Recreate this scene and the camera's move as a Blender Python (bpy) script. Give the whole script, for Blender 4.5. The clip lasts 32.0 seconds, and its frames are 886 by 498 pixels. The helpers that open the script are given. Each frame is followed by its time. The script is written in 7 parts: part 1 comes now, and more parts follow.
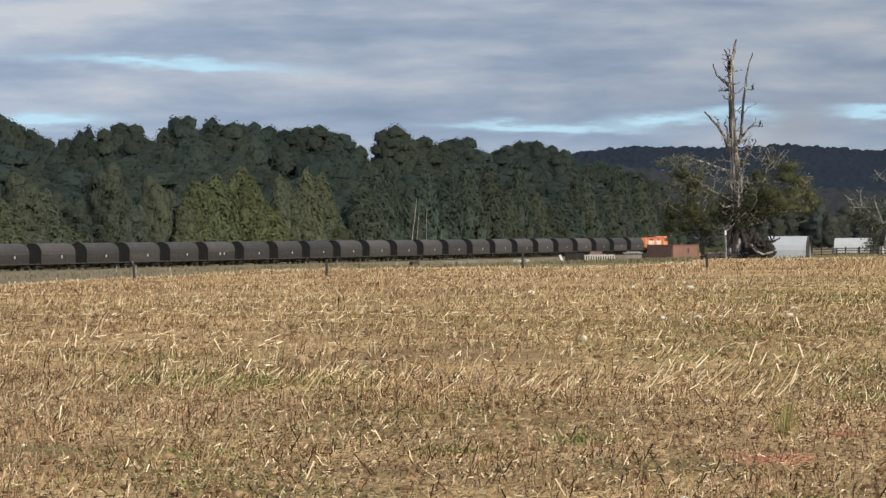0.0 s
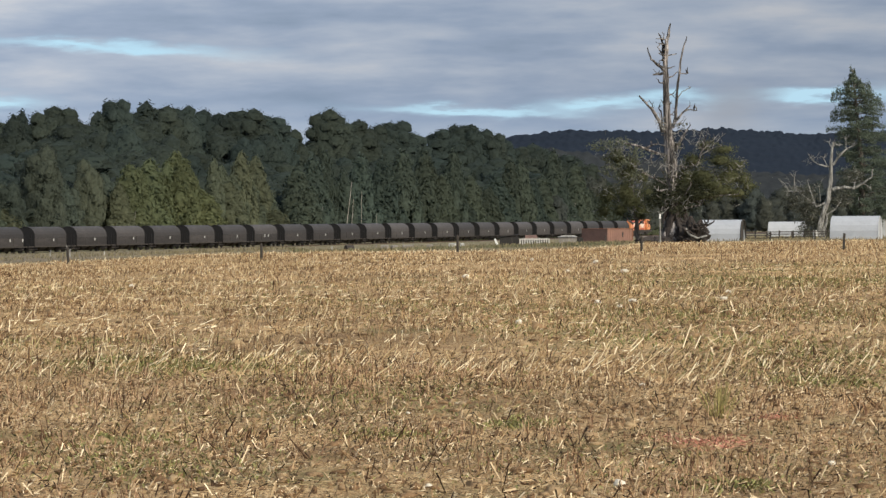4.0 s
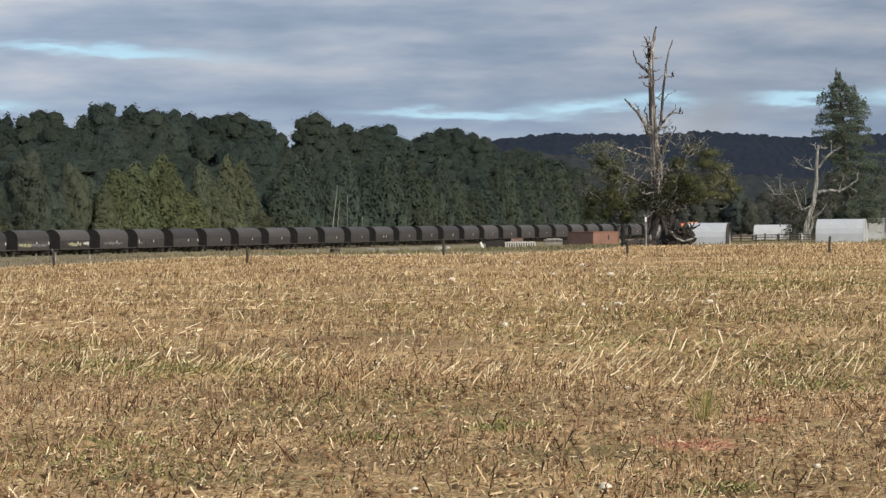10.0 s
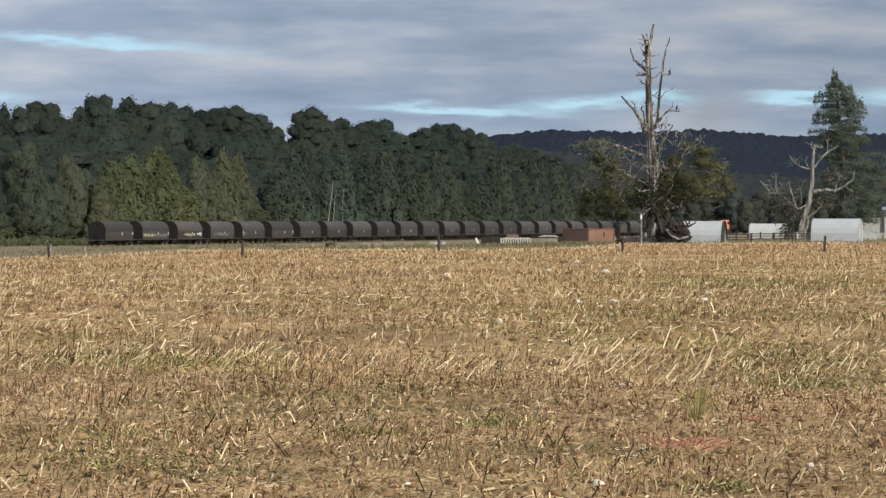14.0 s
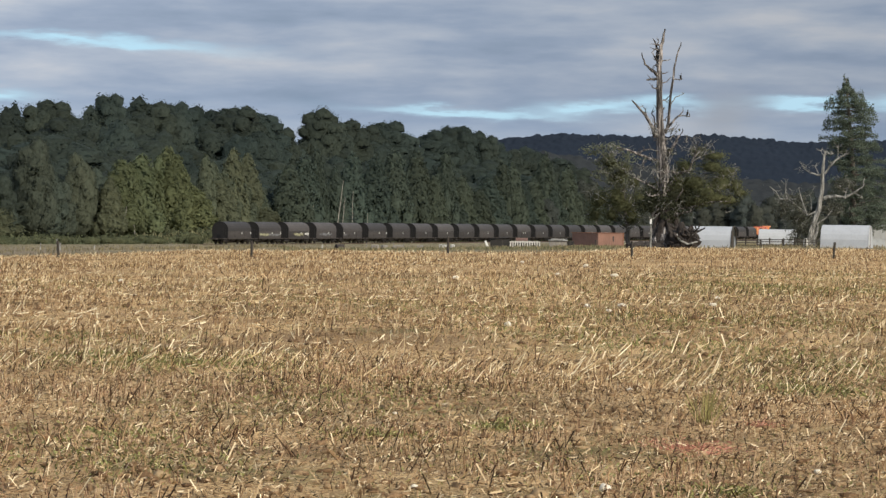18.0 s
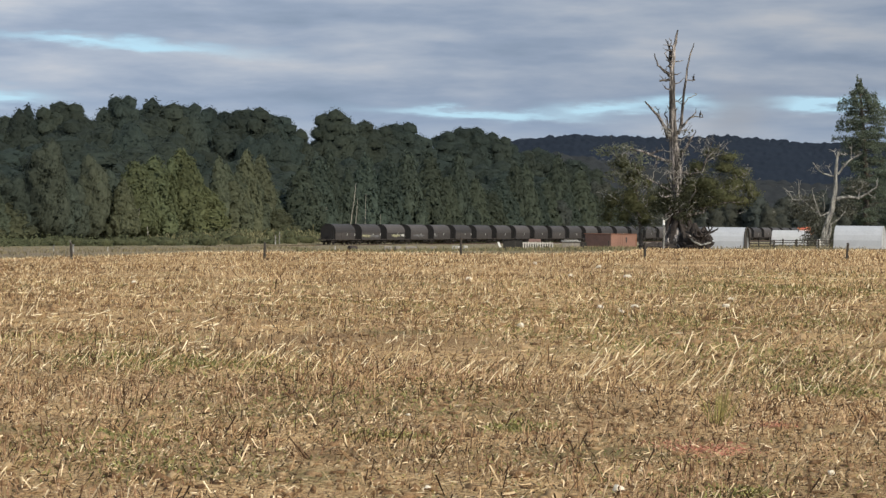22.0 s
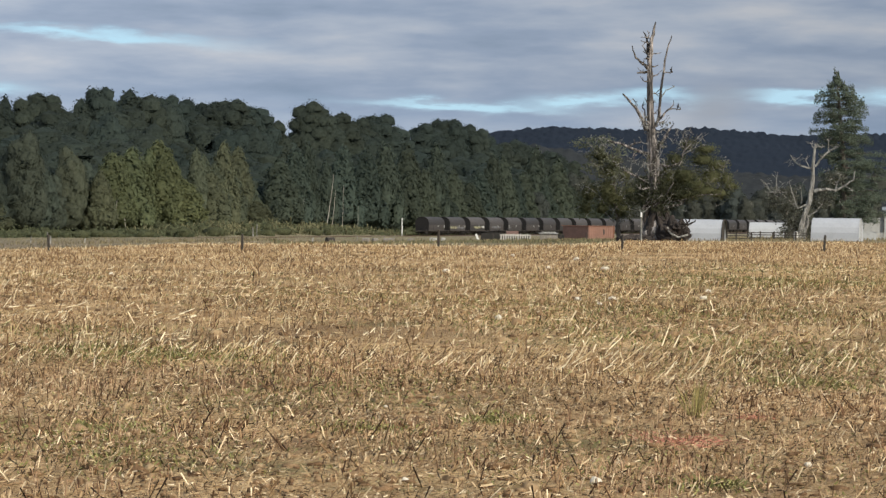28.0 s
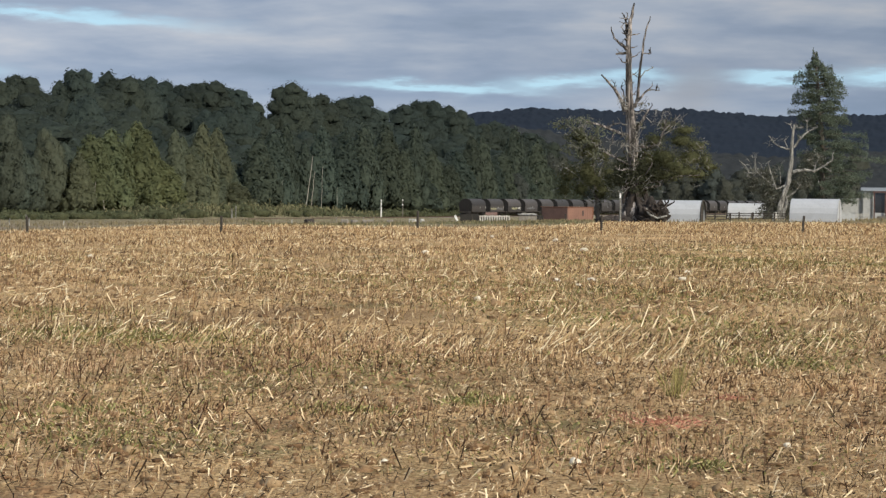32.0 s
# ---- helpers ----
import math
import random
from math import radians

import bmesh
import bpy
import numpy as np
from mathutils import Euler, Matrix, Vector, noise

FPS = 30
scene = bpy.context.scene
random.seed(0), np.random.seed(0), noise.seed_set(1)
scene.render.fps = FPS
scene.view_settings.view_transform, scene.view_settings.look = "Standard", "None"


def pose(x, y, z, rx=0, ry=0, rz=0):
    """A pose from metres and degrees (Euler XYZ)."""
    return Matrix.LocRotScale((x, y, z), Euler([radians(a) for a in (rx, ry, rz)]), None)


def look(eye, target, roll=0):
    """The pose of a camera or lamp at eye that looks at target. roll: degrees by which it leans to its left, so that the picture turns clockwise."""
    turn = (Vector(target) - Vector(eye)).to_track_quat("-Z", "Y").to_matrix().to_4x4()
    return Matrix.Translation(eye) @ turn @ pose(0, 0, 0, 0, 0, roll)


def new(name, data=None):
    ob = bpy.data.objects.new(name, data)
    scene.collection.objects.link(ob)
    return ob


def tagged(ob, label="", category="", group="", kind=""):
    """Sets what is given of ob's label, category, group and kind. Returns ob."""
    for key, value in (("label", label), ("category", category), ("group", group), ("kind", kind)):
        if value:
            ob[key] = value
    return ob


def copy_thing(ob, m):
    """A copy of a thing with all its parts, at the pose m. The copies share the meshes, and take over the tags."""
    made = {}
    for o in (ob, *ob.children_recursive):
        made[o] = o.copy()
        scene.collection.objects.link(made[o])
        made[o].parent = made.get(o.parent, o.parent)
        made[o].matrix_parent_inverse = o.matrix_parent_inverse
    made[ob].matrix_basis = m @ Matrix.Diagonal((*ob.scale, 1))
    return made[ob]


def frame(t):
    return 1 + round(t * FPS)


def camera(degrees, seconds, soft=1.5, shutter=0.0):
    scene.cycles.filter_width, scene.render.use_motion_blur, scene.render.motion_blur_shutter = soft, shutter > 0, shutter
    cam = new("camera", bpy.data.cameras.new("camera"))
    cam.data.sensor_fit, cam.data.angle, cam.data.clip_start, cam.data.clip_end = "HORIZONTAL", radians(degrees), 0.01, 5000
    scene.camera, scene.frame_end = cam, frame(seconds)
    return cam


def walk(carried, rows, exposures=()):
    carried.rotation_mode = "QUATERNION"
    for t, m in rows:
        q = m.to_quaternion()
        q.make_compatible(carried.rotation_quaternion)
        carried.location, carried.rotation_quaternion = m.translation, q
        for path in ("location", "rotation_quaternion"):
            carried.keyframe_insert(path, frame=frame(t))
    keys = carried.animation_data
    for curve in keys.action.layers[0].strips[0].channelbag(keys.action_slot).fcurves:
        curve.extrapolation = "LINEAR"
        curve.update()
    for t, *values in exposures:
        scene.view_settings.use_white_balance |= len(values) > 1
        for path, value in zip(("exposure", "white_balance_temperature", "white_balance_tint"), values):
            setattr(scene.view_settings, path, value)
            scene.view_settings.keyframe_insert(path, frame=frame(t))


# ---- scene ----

# ---- the camera: held by hand at one spot, panning a little ----
EYE_Z = 2.2


def aim(yaw, pitch, roll):
    return pose(0, 0, EYE_Z, 90 + pitch, 0, -yaw) @ pose(0, 0, 0, 0, 0, roll)


cam = camera(18.0, 32.0, soft=1.42)
walk(cam, [(t, aim(a, b, c)) for t, a, b, c in (
    (0, -1.632, -0.192, -0.360), (0.5, -1.352, -0.256, -0.200), (1, -1.018, -0.287, -0.168), (1.5, -0.822, -0.343, -0.064),
    (2, -0.639, -0.381, -0.068), (2.5, -0.526, -0.430, -0.230), (3, -0.378, -0.478, -0.324), (3.5, -0.328, -0.499, -0.426),
    (5.5, -0.053, -0.658, -0.057), (6, -0.019, -0.670, 0.136), (6.5, -0.031, -0.629, 0.273), (7, 0.012, -0.596, 0.142),
    (7.5, 0.002, -0.540, -0.205), (8, -0.002, -0.503, -0.247), (8.5, 0.003, -0.518, -0.045), (9, -0.001, -0.520, 0.001),
    (9.5, 0.011, -0.497, -0.294), (10, -0.011, -0.467, -0.431), (10.5, -0.015, -0.470, -0.487), (11, -0.024, -0.475, -0.328),
    (11.5, 0.004, -0.457, -0.155), (12, 0.002, -0.470, 0.037), (12.5, 0.026, -0.524, 0.210), (13, 0.045, -0.529, 0.202),
    (13.5, 0.075, -0.537, 0.289), (14, 0.086, -0.560, 0.161), (14.5, 0.084, -0.557, -0.135), (16.5, -0.084, -0.442, 0.176),
    (17, -0.050, -0.484, 0.379), (17.5, -0.083, -0.498, 0.629), (18, -0.103, -0.510, 0.742), (18.5, -0.114, -0.502, 0.623),
    (19, -0.122, -0.520, 0.625), (19.5, -0.169, -0.541, 0.601), (20, -0.193, -0.524, 0.699), (20.5, -0.262, -0.508, 0.706),
    (21, -0.313, -0.485, 0.805), (21.5, -0.350, -0.490, 0.745), (22, -0.369, -0.488, 0.672), (22.5, -0.370, -0.490, 0.444),
    (23, -0.348, -0.450, 0.314), (23.5, -0.329, -0.414, 0.279), (24, -0.348, -0.424, 0.368), (24.5, -0.314, -0.473, 0.503),
    (25, -0.298, -0.544, 0.671), (25.5, -0.259, -0.564, 0.840), (27.5, 0.003, -0.603, 0.435), (28, 0.091, -0.647, 0.724),
    (28.5, 0.131, -0.697, 0.811), (29, 0.153, -0.731, 0.664), (29.5, 0.183, -0.775, 0.417), (30, 0.252, -0.802, 0.286),
    (30.5, 0.348, -0.832, 0.371), (31, 0.393, -0.896, 0.464), (31.5, 0.434, -0.970, 0.603), (32, 0.523, -1.024, 0.622)
)])

# ---- sky, sun ----
SUN_EL, SUN_AZ = radians(33), radians(136)   # azimuth clockwise from +Y


def node(nt, kind, ins=None):
    n = nt.nodes.new(kind)
    for k, v in (ins or {}).items():
        if isinstance(v, bpy.types.NodeSocket):
            nt.links.new(v, n.inputs[k])
        else:
            n.inputs[k].default_value = v
    return n


def maths(nt, op, a, b=0.0, c=0.0, clamp=False):
    n = node(nt, "ShaderNodeMath", {0: a, 1: b, 2: c})
    n.operation, n.use_clamp = op, clamp
    return n.outputs[0]


def ramp(nt, fac, stops):
    n = node(nt, "ShaderNodeValToRGB", {"Fac": fac})
    els = n.color_ramp.elements
    while len(els) < len(stops):
        els.new(0.5)
    for e, (p, c) in zip(els, stops):
        e.position, e.color = p, (*c, 1)
    return n.outputs["Color"]


def mixc(nt, fac, a, b, mode="MIX"):
    n = node(nt, "ShaderNodeMix")
    n.data_type, n.blend_type = "RGBA", mode
    for s, v in ((n.inputs[0], fac), (n.inputs[6], a), (n.inputs[7], b)):
        if isinstance(v, bpy.types.NodeSocket):
            nt.links.new(v, s)
        else:
            s.default_value = v if not isinstance(v, tuple) else (*v[:3], 1)
    return n.outputs[2]


def make_world():
    w = bpy.data.worlds.new("sky")
    scene.world = w
    w.use_nodes = True
    nt = w.node_tree
    nt.nodes.clear()
    sky_node = node(nt, "ShaderNodeTexSky")
    sky_node.sky_type, sky_node.sun_disc, sky_node.sun_elevation, sky_node.sun_rotation = "NISHITA", False, SUN_EL, SUN_AZ
    sky = sky_node.outputs[0]
    co = node(nt, "ShaderNodeTexCoord").outputs["Generated"]
    sep = node(nt, "ShaderNodeSeparateXYZ", {0: co})
    x, y, z = sep.outputs
    # layered stratocumulus: noise stretched along the horizon
    st = node(nt, "ShaderNodeMapping", {"Vector": co, "Scale": (1.0, 1.0, 5.2)}).outputs[0]
    big = node(nt, "ShaderNodeTexNoise", {"Vector": st, "Scale": 5.0, "Detail": 7.0, "Roughness": 0.55}).outputs[0]
    fine = node(nt, "ShaderNodeTexNoise", {"Vector": st, "Scale": 15.0, "Detail": 6.0, "Roughness": 0.52}).outputs[0]
    flat = node(nt, "ShaderNodeMapping", {"Vector": co, "Location": (3.1, 1.7, 0.4), "Scale": (1.0, 1.0, 9.0)}).outputs[0]
    bank = node(nt, "ShaderNodeTexNoise", {"Vector": flat, "Scale": 7.0, "Detail": 3.0, "Roughness": 0.5, "Distortion": 0.3}).outputs[0]
    puffs = node(nt, "ShaderNodeTexNoise", {"Vector": st, "Scale": 42.0, "Detail": 5.0, "Roughness": 0.55}).outputs[0]
    both = maths(nt, "MULTIPLY_ADD", fine, 0.34, maths(nt, "MULTIPLY", big, 0.30))
    both = maths(nt, "ADD", both, maths(nt, "MULTIPLY_ADD", bank, 0.26, maths(nt, "MULTIPLY", puffs, 0.10)))
    grey = ramp(nt, both, [(0.40, (2.05, 2.65, 3.55)), (0.47, (2.65, 3.25, 4.25)), (0.535, (3.5, 4.0, 4.8)), (0.595, (4.5, 4.75, 5.2))])
    # clearer, bluer air towards the horizon
    low = maths(nt, "SUBTRACT", 1.0, maths(nt, "DIVIDE", maths(nt, "ABSOLUTE", z), 0.05), clamp=True)
    grey = mixc(nt, maths(nt, "MULTIPLY", low, 0.75), grey, (2.6, 3.65, 5.2))
    # the cloud glows brighter round the sun, behind the eye
    sx, sy, sz = math.sin(SUN_AZ) * math.cos(SUN_EL), math.cos(SUN_AZ) * math.cos(SUN_EL), math.sin(SUN_EL)
    near = maths(nt, "MULTIPLY_ADD", x, sx, maths(nt, "MULTIPLY_ADD", y, sy, maths(nt, "MULTIPLY", z, sz)), clamp=True)
    near = maths(nt, "POWER", near, 1.5)
    glow = [maths(nt, "MULTIPLY_ADD", near, k, 1.0) for k in (1.35, 1.22, 1.02)]
    grey = mixc(nt, 1.0, grey, node(nt, "ShaderNodeCombineXYZ", {0: glow[0], 1: glow[1], 2: glow[2]}).outputs[0], "MULTIPLY")
    side = maths(nt, "MINIMUM", maths(nt, "MAXIMUM", x, -0.2), 0.2)
    side = maths(nt, "MULTIPLY_ADD", side, -0.75, 0.97)
    grey = mixc(nt, 1.0, grey, node(nt, "ShaderNodeCombineXYZ", {0: side, 1: side, 2: side}).outputs[0], "MULTIPLY")
    # long breaks in the layer
    warp = maths(nt, "MULTIPLY", maths(nt, "SUBTRACT", fine, 0.5), 0.010)
    warp = maths(nt, "MULTIPLY_ADD", maths(nt, "SUBTRACT", puffs, 0.5), 0.009, warp)
    wide = maths(nt, "MULTIPLY", maths(nt, "SUBTRACT", big, 0.5), 0.03)
    total = None
    for cx, cz, hw, hh, tilt in ((-0.128, 0.0628, 0.046, 0.0021, -0.045), (-0.166, 0.0440, 0.020, 0.0028, 0.0),
                                 (0.007, 0.0398, 0.040, 0.0019, -0.030), (0.051, 0.0422, 0.020, 0.0022, 0.03),
                                 (0.078, 0.0440, 0.016, 0.0022, 0.0), (0.128, 0.0450, 0.021, 0.0021, 0.0),
                                 (0.166, 0.0452, 0.018, 0.0034, 0.05)):
        dx = maths(nt, "ADD", maths(nt, "SUBTRACT", x, cx), wide)
        dz = maths(nt, "ADD", maths(nt, "SUBTRACT", z, maths(nt, "MULTIPLY_ADD", dx, tilt, cz)), warp)
        r = maths(nt, "ADD", maths(nt, "POWER", maths(nt, "DIVIDE", dx, hw), 2.0), maths(nt, "POWER", maths(nt, "DIVIDE", dz, hh), 2.0))
        g = maths(nt, "EXPONENT", maths(nt, "MULTIPLY", r, -1.6))
        total = g if total is None else maths(nt, "ADD", total, g)
    ahead = maths(nt, "GREATER_THAN", y, 0.0)
    gap = maths(nt, "MULTIPLY", maths(nt, "MULTIPLY", total, ahead), maths(nt, "MULTIPLY_ADD", fine, 3.4, -0.45), clamp=True)
    blue = mixc(nt, 0.75, sky, (3.9, 6.5, 8.5))
    # elsewhere a few ragged holes
    hole = ramp(nt, big, [(0.26, (1, 1, 1)), (0.34, (0, 0, 0))])
    hole = maths(nt, "MULTIPLY", hole, maths(nt, "GREATER_THAN", z, 0.2))
    col = mixc(nt, maths(nt, "MAXIMUM", gap, hole), grey, blue)
    # a loose grey puff of cloud low over the ridge
    px = maths(nt, "DIVIDE", maths(nt, "ADD", maths(nt, "SUBTRACT", x, 0.098), maths(nt, "MULTIPLY", wide, 0.5)), 0.0105)
    pz = maths(nt, "DIVIDE", maths(nt, "ADD", maths(nt, "SUBTRACT", z, 0.040), warp), 0.0085)
    puff = maths(nt, "EXPONENT", maths(nt, "MULTIPLY", maths(nt, "ADD", maths(nt, "MULTIPLY", px, px), maths(nt, "MULTIPLY", pz, pz)), -1.0))
    puff = maths(nt, "MULTIPLY", maths(nt, "MULTIPLY", puff, ahead), 0.75)
    col = mixc(nt, puff, col, (2.9, 3.15, 3.6))
    bg = node(nt, "ShaderNodeBackground", {"Color": col, "Strength": 0.1})
    out = node(nt, "ShaderNodeOutputWorld", {"Surface": bg.outputs[0]})


make_world()
sun_data = bpy.data.lights.new("sun", "SUN")
sun_data.energy, sun_data.angle, sun_data.color = 4.05, radians(0.6), (0.985, 0.897, 0.752)
sun = new("sun", sun_data)
sun.matrix_basis = look((0, 0, 60), (-math.sin(SUN_AZ) * math.cos(SUN_EL), -math.cos(SUN_AZ) * math.cos(SUN_EL), 60 - math.sin(SUN_EL)))
scene.view_settings.exposure = 0.22

# ---- materials ----


def material(name, stops, scale=3.0, rough=0.8, bump=0.2, metal=0.0, fine=6.0, island=0.0, per_object=0.0, spec=0.4,
             stretch=(1, 1, 1), emit=None, coords="Object", trans=0.0, bump_d=0.02):
    """Colours over two scales of noise; island and per_object vary the value piece by piece."""
    m = bpy.data.materials.new(name)
    m.use_nodes = True
    nt = m.node_tree
    bsdf = nt.nodes["Principled BSDF"]
    co = node(nt, "ShaderNodeTexCoord").outputs[coords]
    co = node(nt, "ShaderNodeMapping", {"Vector": co, "Scale": stretch}).outputs[0]
    big = node(nt, "ShaderNodeTexNoise", {"Vector": co, "Scale": scale, "Detail": 5.0, "Roughness": 0.6}).outputs[0]
    small = node(nt, "ShaderNodeTexNoise", {"Vector": co, "Scale": scale * fine, "Detail": 4.0}).outputs[0]
    v = maths(nt, "MULTIPLY_ADD", small, 0.4, maths(nt, "MULTIPLY", big, 0.6))
    if island:
        ri = node(nt, "ShaderNodeNewGeometry").outputs["Random Per Island"]
        v = maths(nt, "ADD", v, maths(nt, "MULTIPLY", maths(nt, "SUBTRACT", ri, 0.5), island))
    if per_object:
        ro = node(nt, "ShaderNodeObjectInfo").outputs["Random"]
        v = maths(nt, "ADD", v, maths(nt, "MULTIPLY", maths(nt, "SUBTRACT", ro, 0.5), per_object))
    nt.links.new(ramp(nt, v, stops), bsdf.inputs["Base Color"])
    bsdf.inputs["Roughness"].default_value = rough
    bsdf.inputs["Metallic"].default_value = metal
    bsdf.inputs["Specular IOR Level"].default_value = spec
    if bump:
        b = node(nt, "ShaderNodeBump", {"Height": v, "Strength": bump, "Distance": bump_d})
        nt.links.new(b.outputs[0], bsdf.inputs["Normal"])
    return m


def shades(c, lo=0.6, hi=1.4, a=0.3, b=0.7):
    return [(a, tuple(k * lo for k in c)), (0.5 * (a + b), c), (b, tuple(min(1, k * hi) for k in c))]


def leafy(name, c, lo=0.45, hi=1.7, vary=0.24, relief=1.6):
    m = material(name, shades(c, lo, hi, 0.32, 0.68), scale=0.9, fine=4.0, rough=0.75, bump=0, island=0.10, per_object=vary, spec=0.15)
    nt = m.node_tree
    bsdf = nt.nodes["Principled BSDF"]
    tr = node(nt, "ShaderNodeBsdfTranslucent")
    col = bsdf.inputs["Base Color"].links[0].from_socket
    # one tree is browner or bluer than the next
    ro = node(nt, "ShaderNodeObjectInfo").outputs["Random"]
    hue = ramp(nt, maths(nt, "FRACT", maths(nt, "MULTIPLY", ro, 7.3)), [(0.0, (0.90, 0.98, 1.02)), (0.5, (0.99, 1.0, 0.97)), (1.0, (1.07, 1.03, 0.92))])
    col = mixc(nt, 1.0, col, hue, "MULTIPLY")
    nt.links.new(col, bsdf.inputs["Base Color"])
    nt.links.new(col, tr.inputs["Color"])
    # leaf relief
    co = node(nt, "ShaderNodeTexCoord").outputs["Object"]
    grain = node(nt, "ShaderNodeTexNoise", {"Vector": co, "Scale": relief, "Detail": 6.0, "Roughness": 0.75}).outputs[0]
    bp = node(nt, "ShaderNodeBump", {"Height": grain, "Strength": 0.45, "Distance": 0.8 / relief})
    nt.links.new(bp.outputs[0], bsdf.inputs["Normal"])
    mx = node(nt, "ShaderNodeMixShader", {0: 0.5, 1: bsdf.outputs[0], 2: tr.outputs[0]})
    nt.links.new(mx.outputs[0], nt.nodes["Material Output"].inputs["Surface"])
    return m


M = {}
M["bush"] = leafy("bush_leaves", (0.052, 0.067, 0.057), 0.75, 1.3)
# paler and flatter than the near bush: distance haze put into the leaf colour
M["bush_far"] = leafy("hazed_bush_leaves", (0.082, 0.090, 0.079), 0.85, 1.15)
M["poplar"] = leafy("poplar_leaves", (0.128, 0.143, 0.097), 0.7, 1.3, 0.12)
M["yellow"] = leafy("yellowing_leaves", (0.142, 0.162, 0.088), 0.7, 1.35, 0.14)
M["young"] = leafy("young_kahikatea_leaves", (0.080, 0.100, 0.078), 0.7, 1.3)
M["willow"] = leafy("willow_leaves", (0.083, 0.096, 0.073), 0.7, 1.3)
M["epi"] = leafy("epiphyte_leaves", (0.138, 0.134, 0.066), 0.6, 1.45)
M["epi_dark"] = leafy("dark_perching_leaves", (0.066, 0.070, 0.044), 0.6, 1.45)
M["epi_grey"] = leafy("lichen_leaves", (0.132, 0.138, 0.096), 0.4, 1.7)
M["pine"] = leafy("conifer_needles", (0.150, 0.172, 0.125), 0.55, 1.5)
# blue-grey of distance haze is put into both slopes' base colours
M["hill"] = material("hazed_ridge_bush", shades((0.0160, 0.0222, 0.0335), 0.85, 1.2), scale=0.012, fine=9, rough=0.95, bump=0, spec=0.03)
M["spur"] = material("hazed_spur_bush", shades((0.029, 0.032, 0.034), 0.75, 1.3), scale=0.015, fine=9, rough=0.95, bump=0, spec=0.03)
M["scrub"] = leafy("scrub_leaves", (0.112, 0.118, 0.064), 0.6, 1.4)
M["rough_grass"] = material("rough_grass", shades((0.205, 0.172, 0.098), 0.5, 1.5), scale=0.1, fine=20, rough=0.8, bump=0, island=0.5, spec=0.1)
M["bank_grass"] = material("bank_grass", shades((0.155, 0.150, 0.085), 0.5, 1.35), scale=0.12, fine=20, rough=0.8, bump=0, island=0.4, spec=0.1)
M["twig_haze"] = leafy("lichened_twigs", (0.165, 0.165, 0.132), 0.5, 1.5)
M["bark"] = material("bark", shades((0.10, 0.085, 0.07)), scale=2.0, bump=0.6, stretch=(1, 1, 0.25))
M["pale_bark"] = material("pale_bark", shades((0.33, 0.31, 0.27), 0.5, 1.5), scale=1.5, bump=0.5, stretch=(1, 1, 0.2))
M["dead"] = material("weathered_dead_wood", shades((0.107, 0.097, 0.091), 0.15, 3.6, 0.43, 0.60), scale=3.2, bump=1.0, bump_d=0.12, stretch=(1, 1, 0.09))
M["snag"] = material("bleached_wood", shades((0.207, 0.201, 0.184), 0.16, 1.9, 0.38, 0.64), scale=2.4, bump=0.8, bump_d=0.05, stretch=(1, 1, 0.2))
M["rotten"] = material("rotten_root_wood", shades((0.027, 0.021, 0.018), 0.4, 2.6), scale=1.2, bump=1.0, bump_d=0.1)
M["post"] = material("dark_post", shades((0.04, 0.034, 0.028)), scale=6, bump=0.4, stretch=(1, 1, 0.3))
M["grey_wood"] = material("grey_timber", shades((0.21, 0.19, 0.165)), scale=4, bump=0.4, stretch=(1, 1, 0.3))
M["dull_white"] = material("dull_white_paint", shades((0.42, 0.41, 0.38), 0.6, 1.1), scale=3, rough=0.7, bump=0.1)
M["white"] = material("white_paint", shades((0.72, 0.72, 0.70), 0.75, 1.1), scale=3, rough=0.6, bump=0.1)
M["black"] = material("black_paint", shades((0.03, 0.03, 0.03)), scale=3, rough=0.6, bump=0.1)


# ---- mesh helpers ----
rng = np.random.default_rng(7)


def mesh_of(name, verts, faces, mat, smooth=False):
    """verts (n, 3); faces: an (m, k) array or a list."""
    me = bpy.data.meshes.new(name)
    if isinstance(faces, np.ndarray):
        m, k = faces.shape
        me.vertices.add(len(verts))
        me.vertices.foreach_set("co", np.asarray(verts, np.float32).ravel())
        me.loops.add(m * k)
        me.loops.foreach_set("vertex_index", faces.astype(np.int32).ravel())
        me.polygons.add(m)
        me.polygons.foreach_set("loop_start", np.arange(0, m * k, k, dtype=np.int32))
        me.update(calc_edges=True)
    else:
        me.from_pydata([tuple(v) for v in verts], [], faces)
    if smooth:
        me.polygons.foreach_set("use_smooth", np.ones(len(me.polygons), bool))
    me.materials.append(mat)
    return me


def part(name, data, mat, parent, label=""):
    """Links a bmesh, or a mesh that is ready, as one mesh object under a thing or a part."""
    if isinstance(data, bmesh.types.BMesh):
        me = bpy.data.meshes.new(name)
        bmesh.ops.recalc_face_normals(data, faces=data.faces)
        data.to_mesh(me)
        data.free()
        me.materials.append(mat)
    else:
        me = data
    ob = new(name, me)
    if parent is not None:
        ob.parent = parent
    if label:
        ob["label"] = label
    return ob


def thing(name, label, category, group="", m=None):
    ob = tagged(new(name), label, category, group)
    if m is not None:
        ob.matrix_basis = m
    return ob


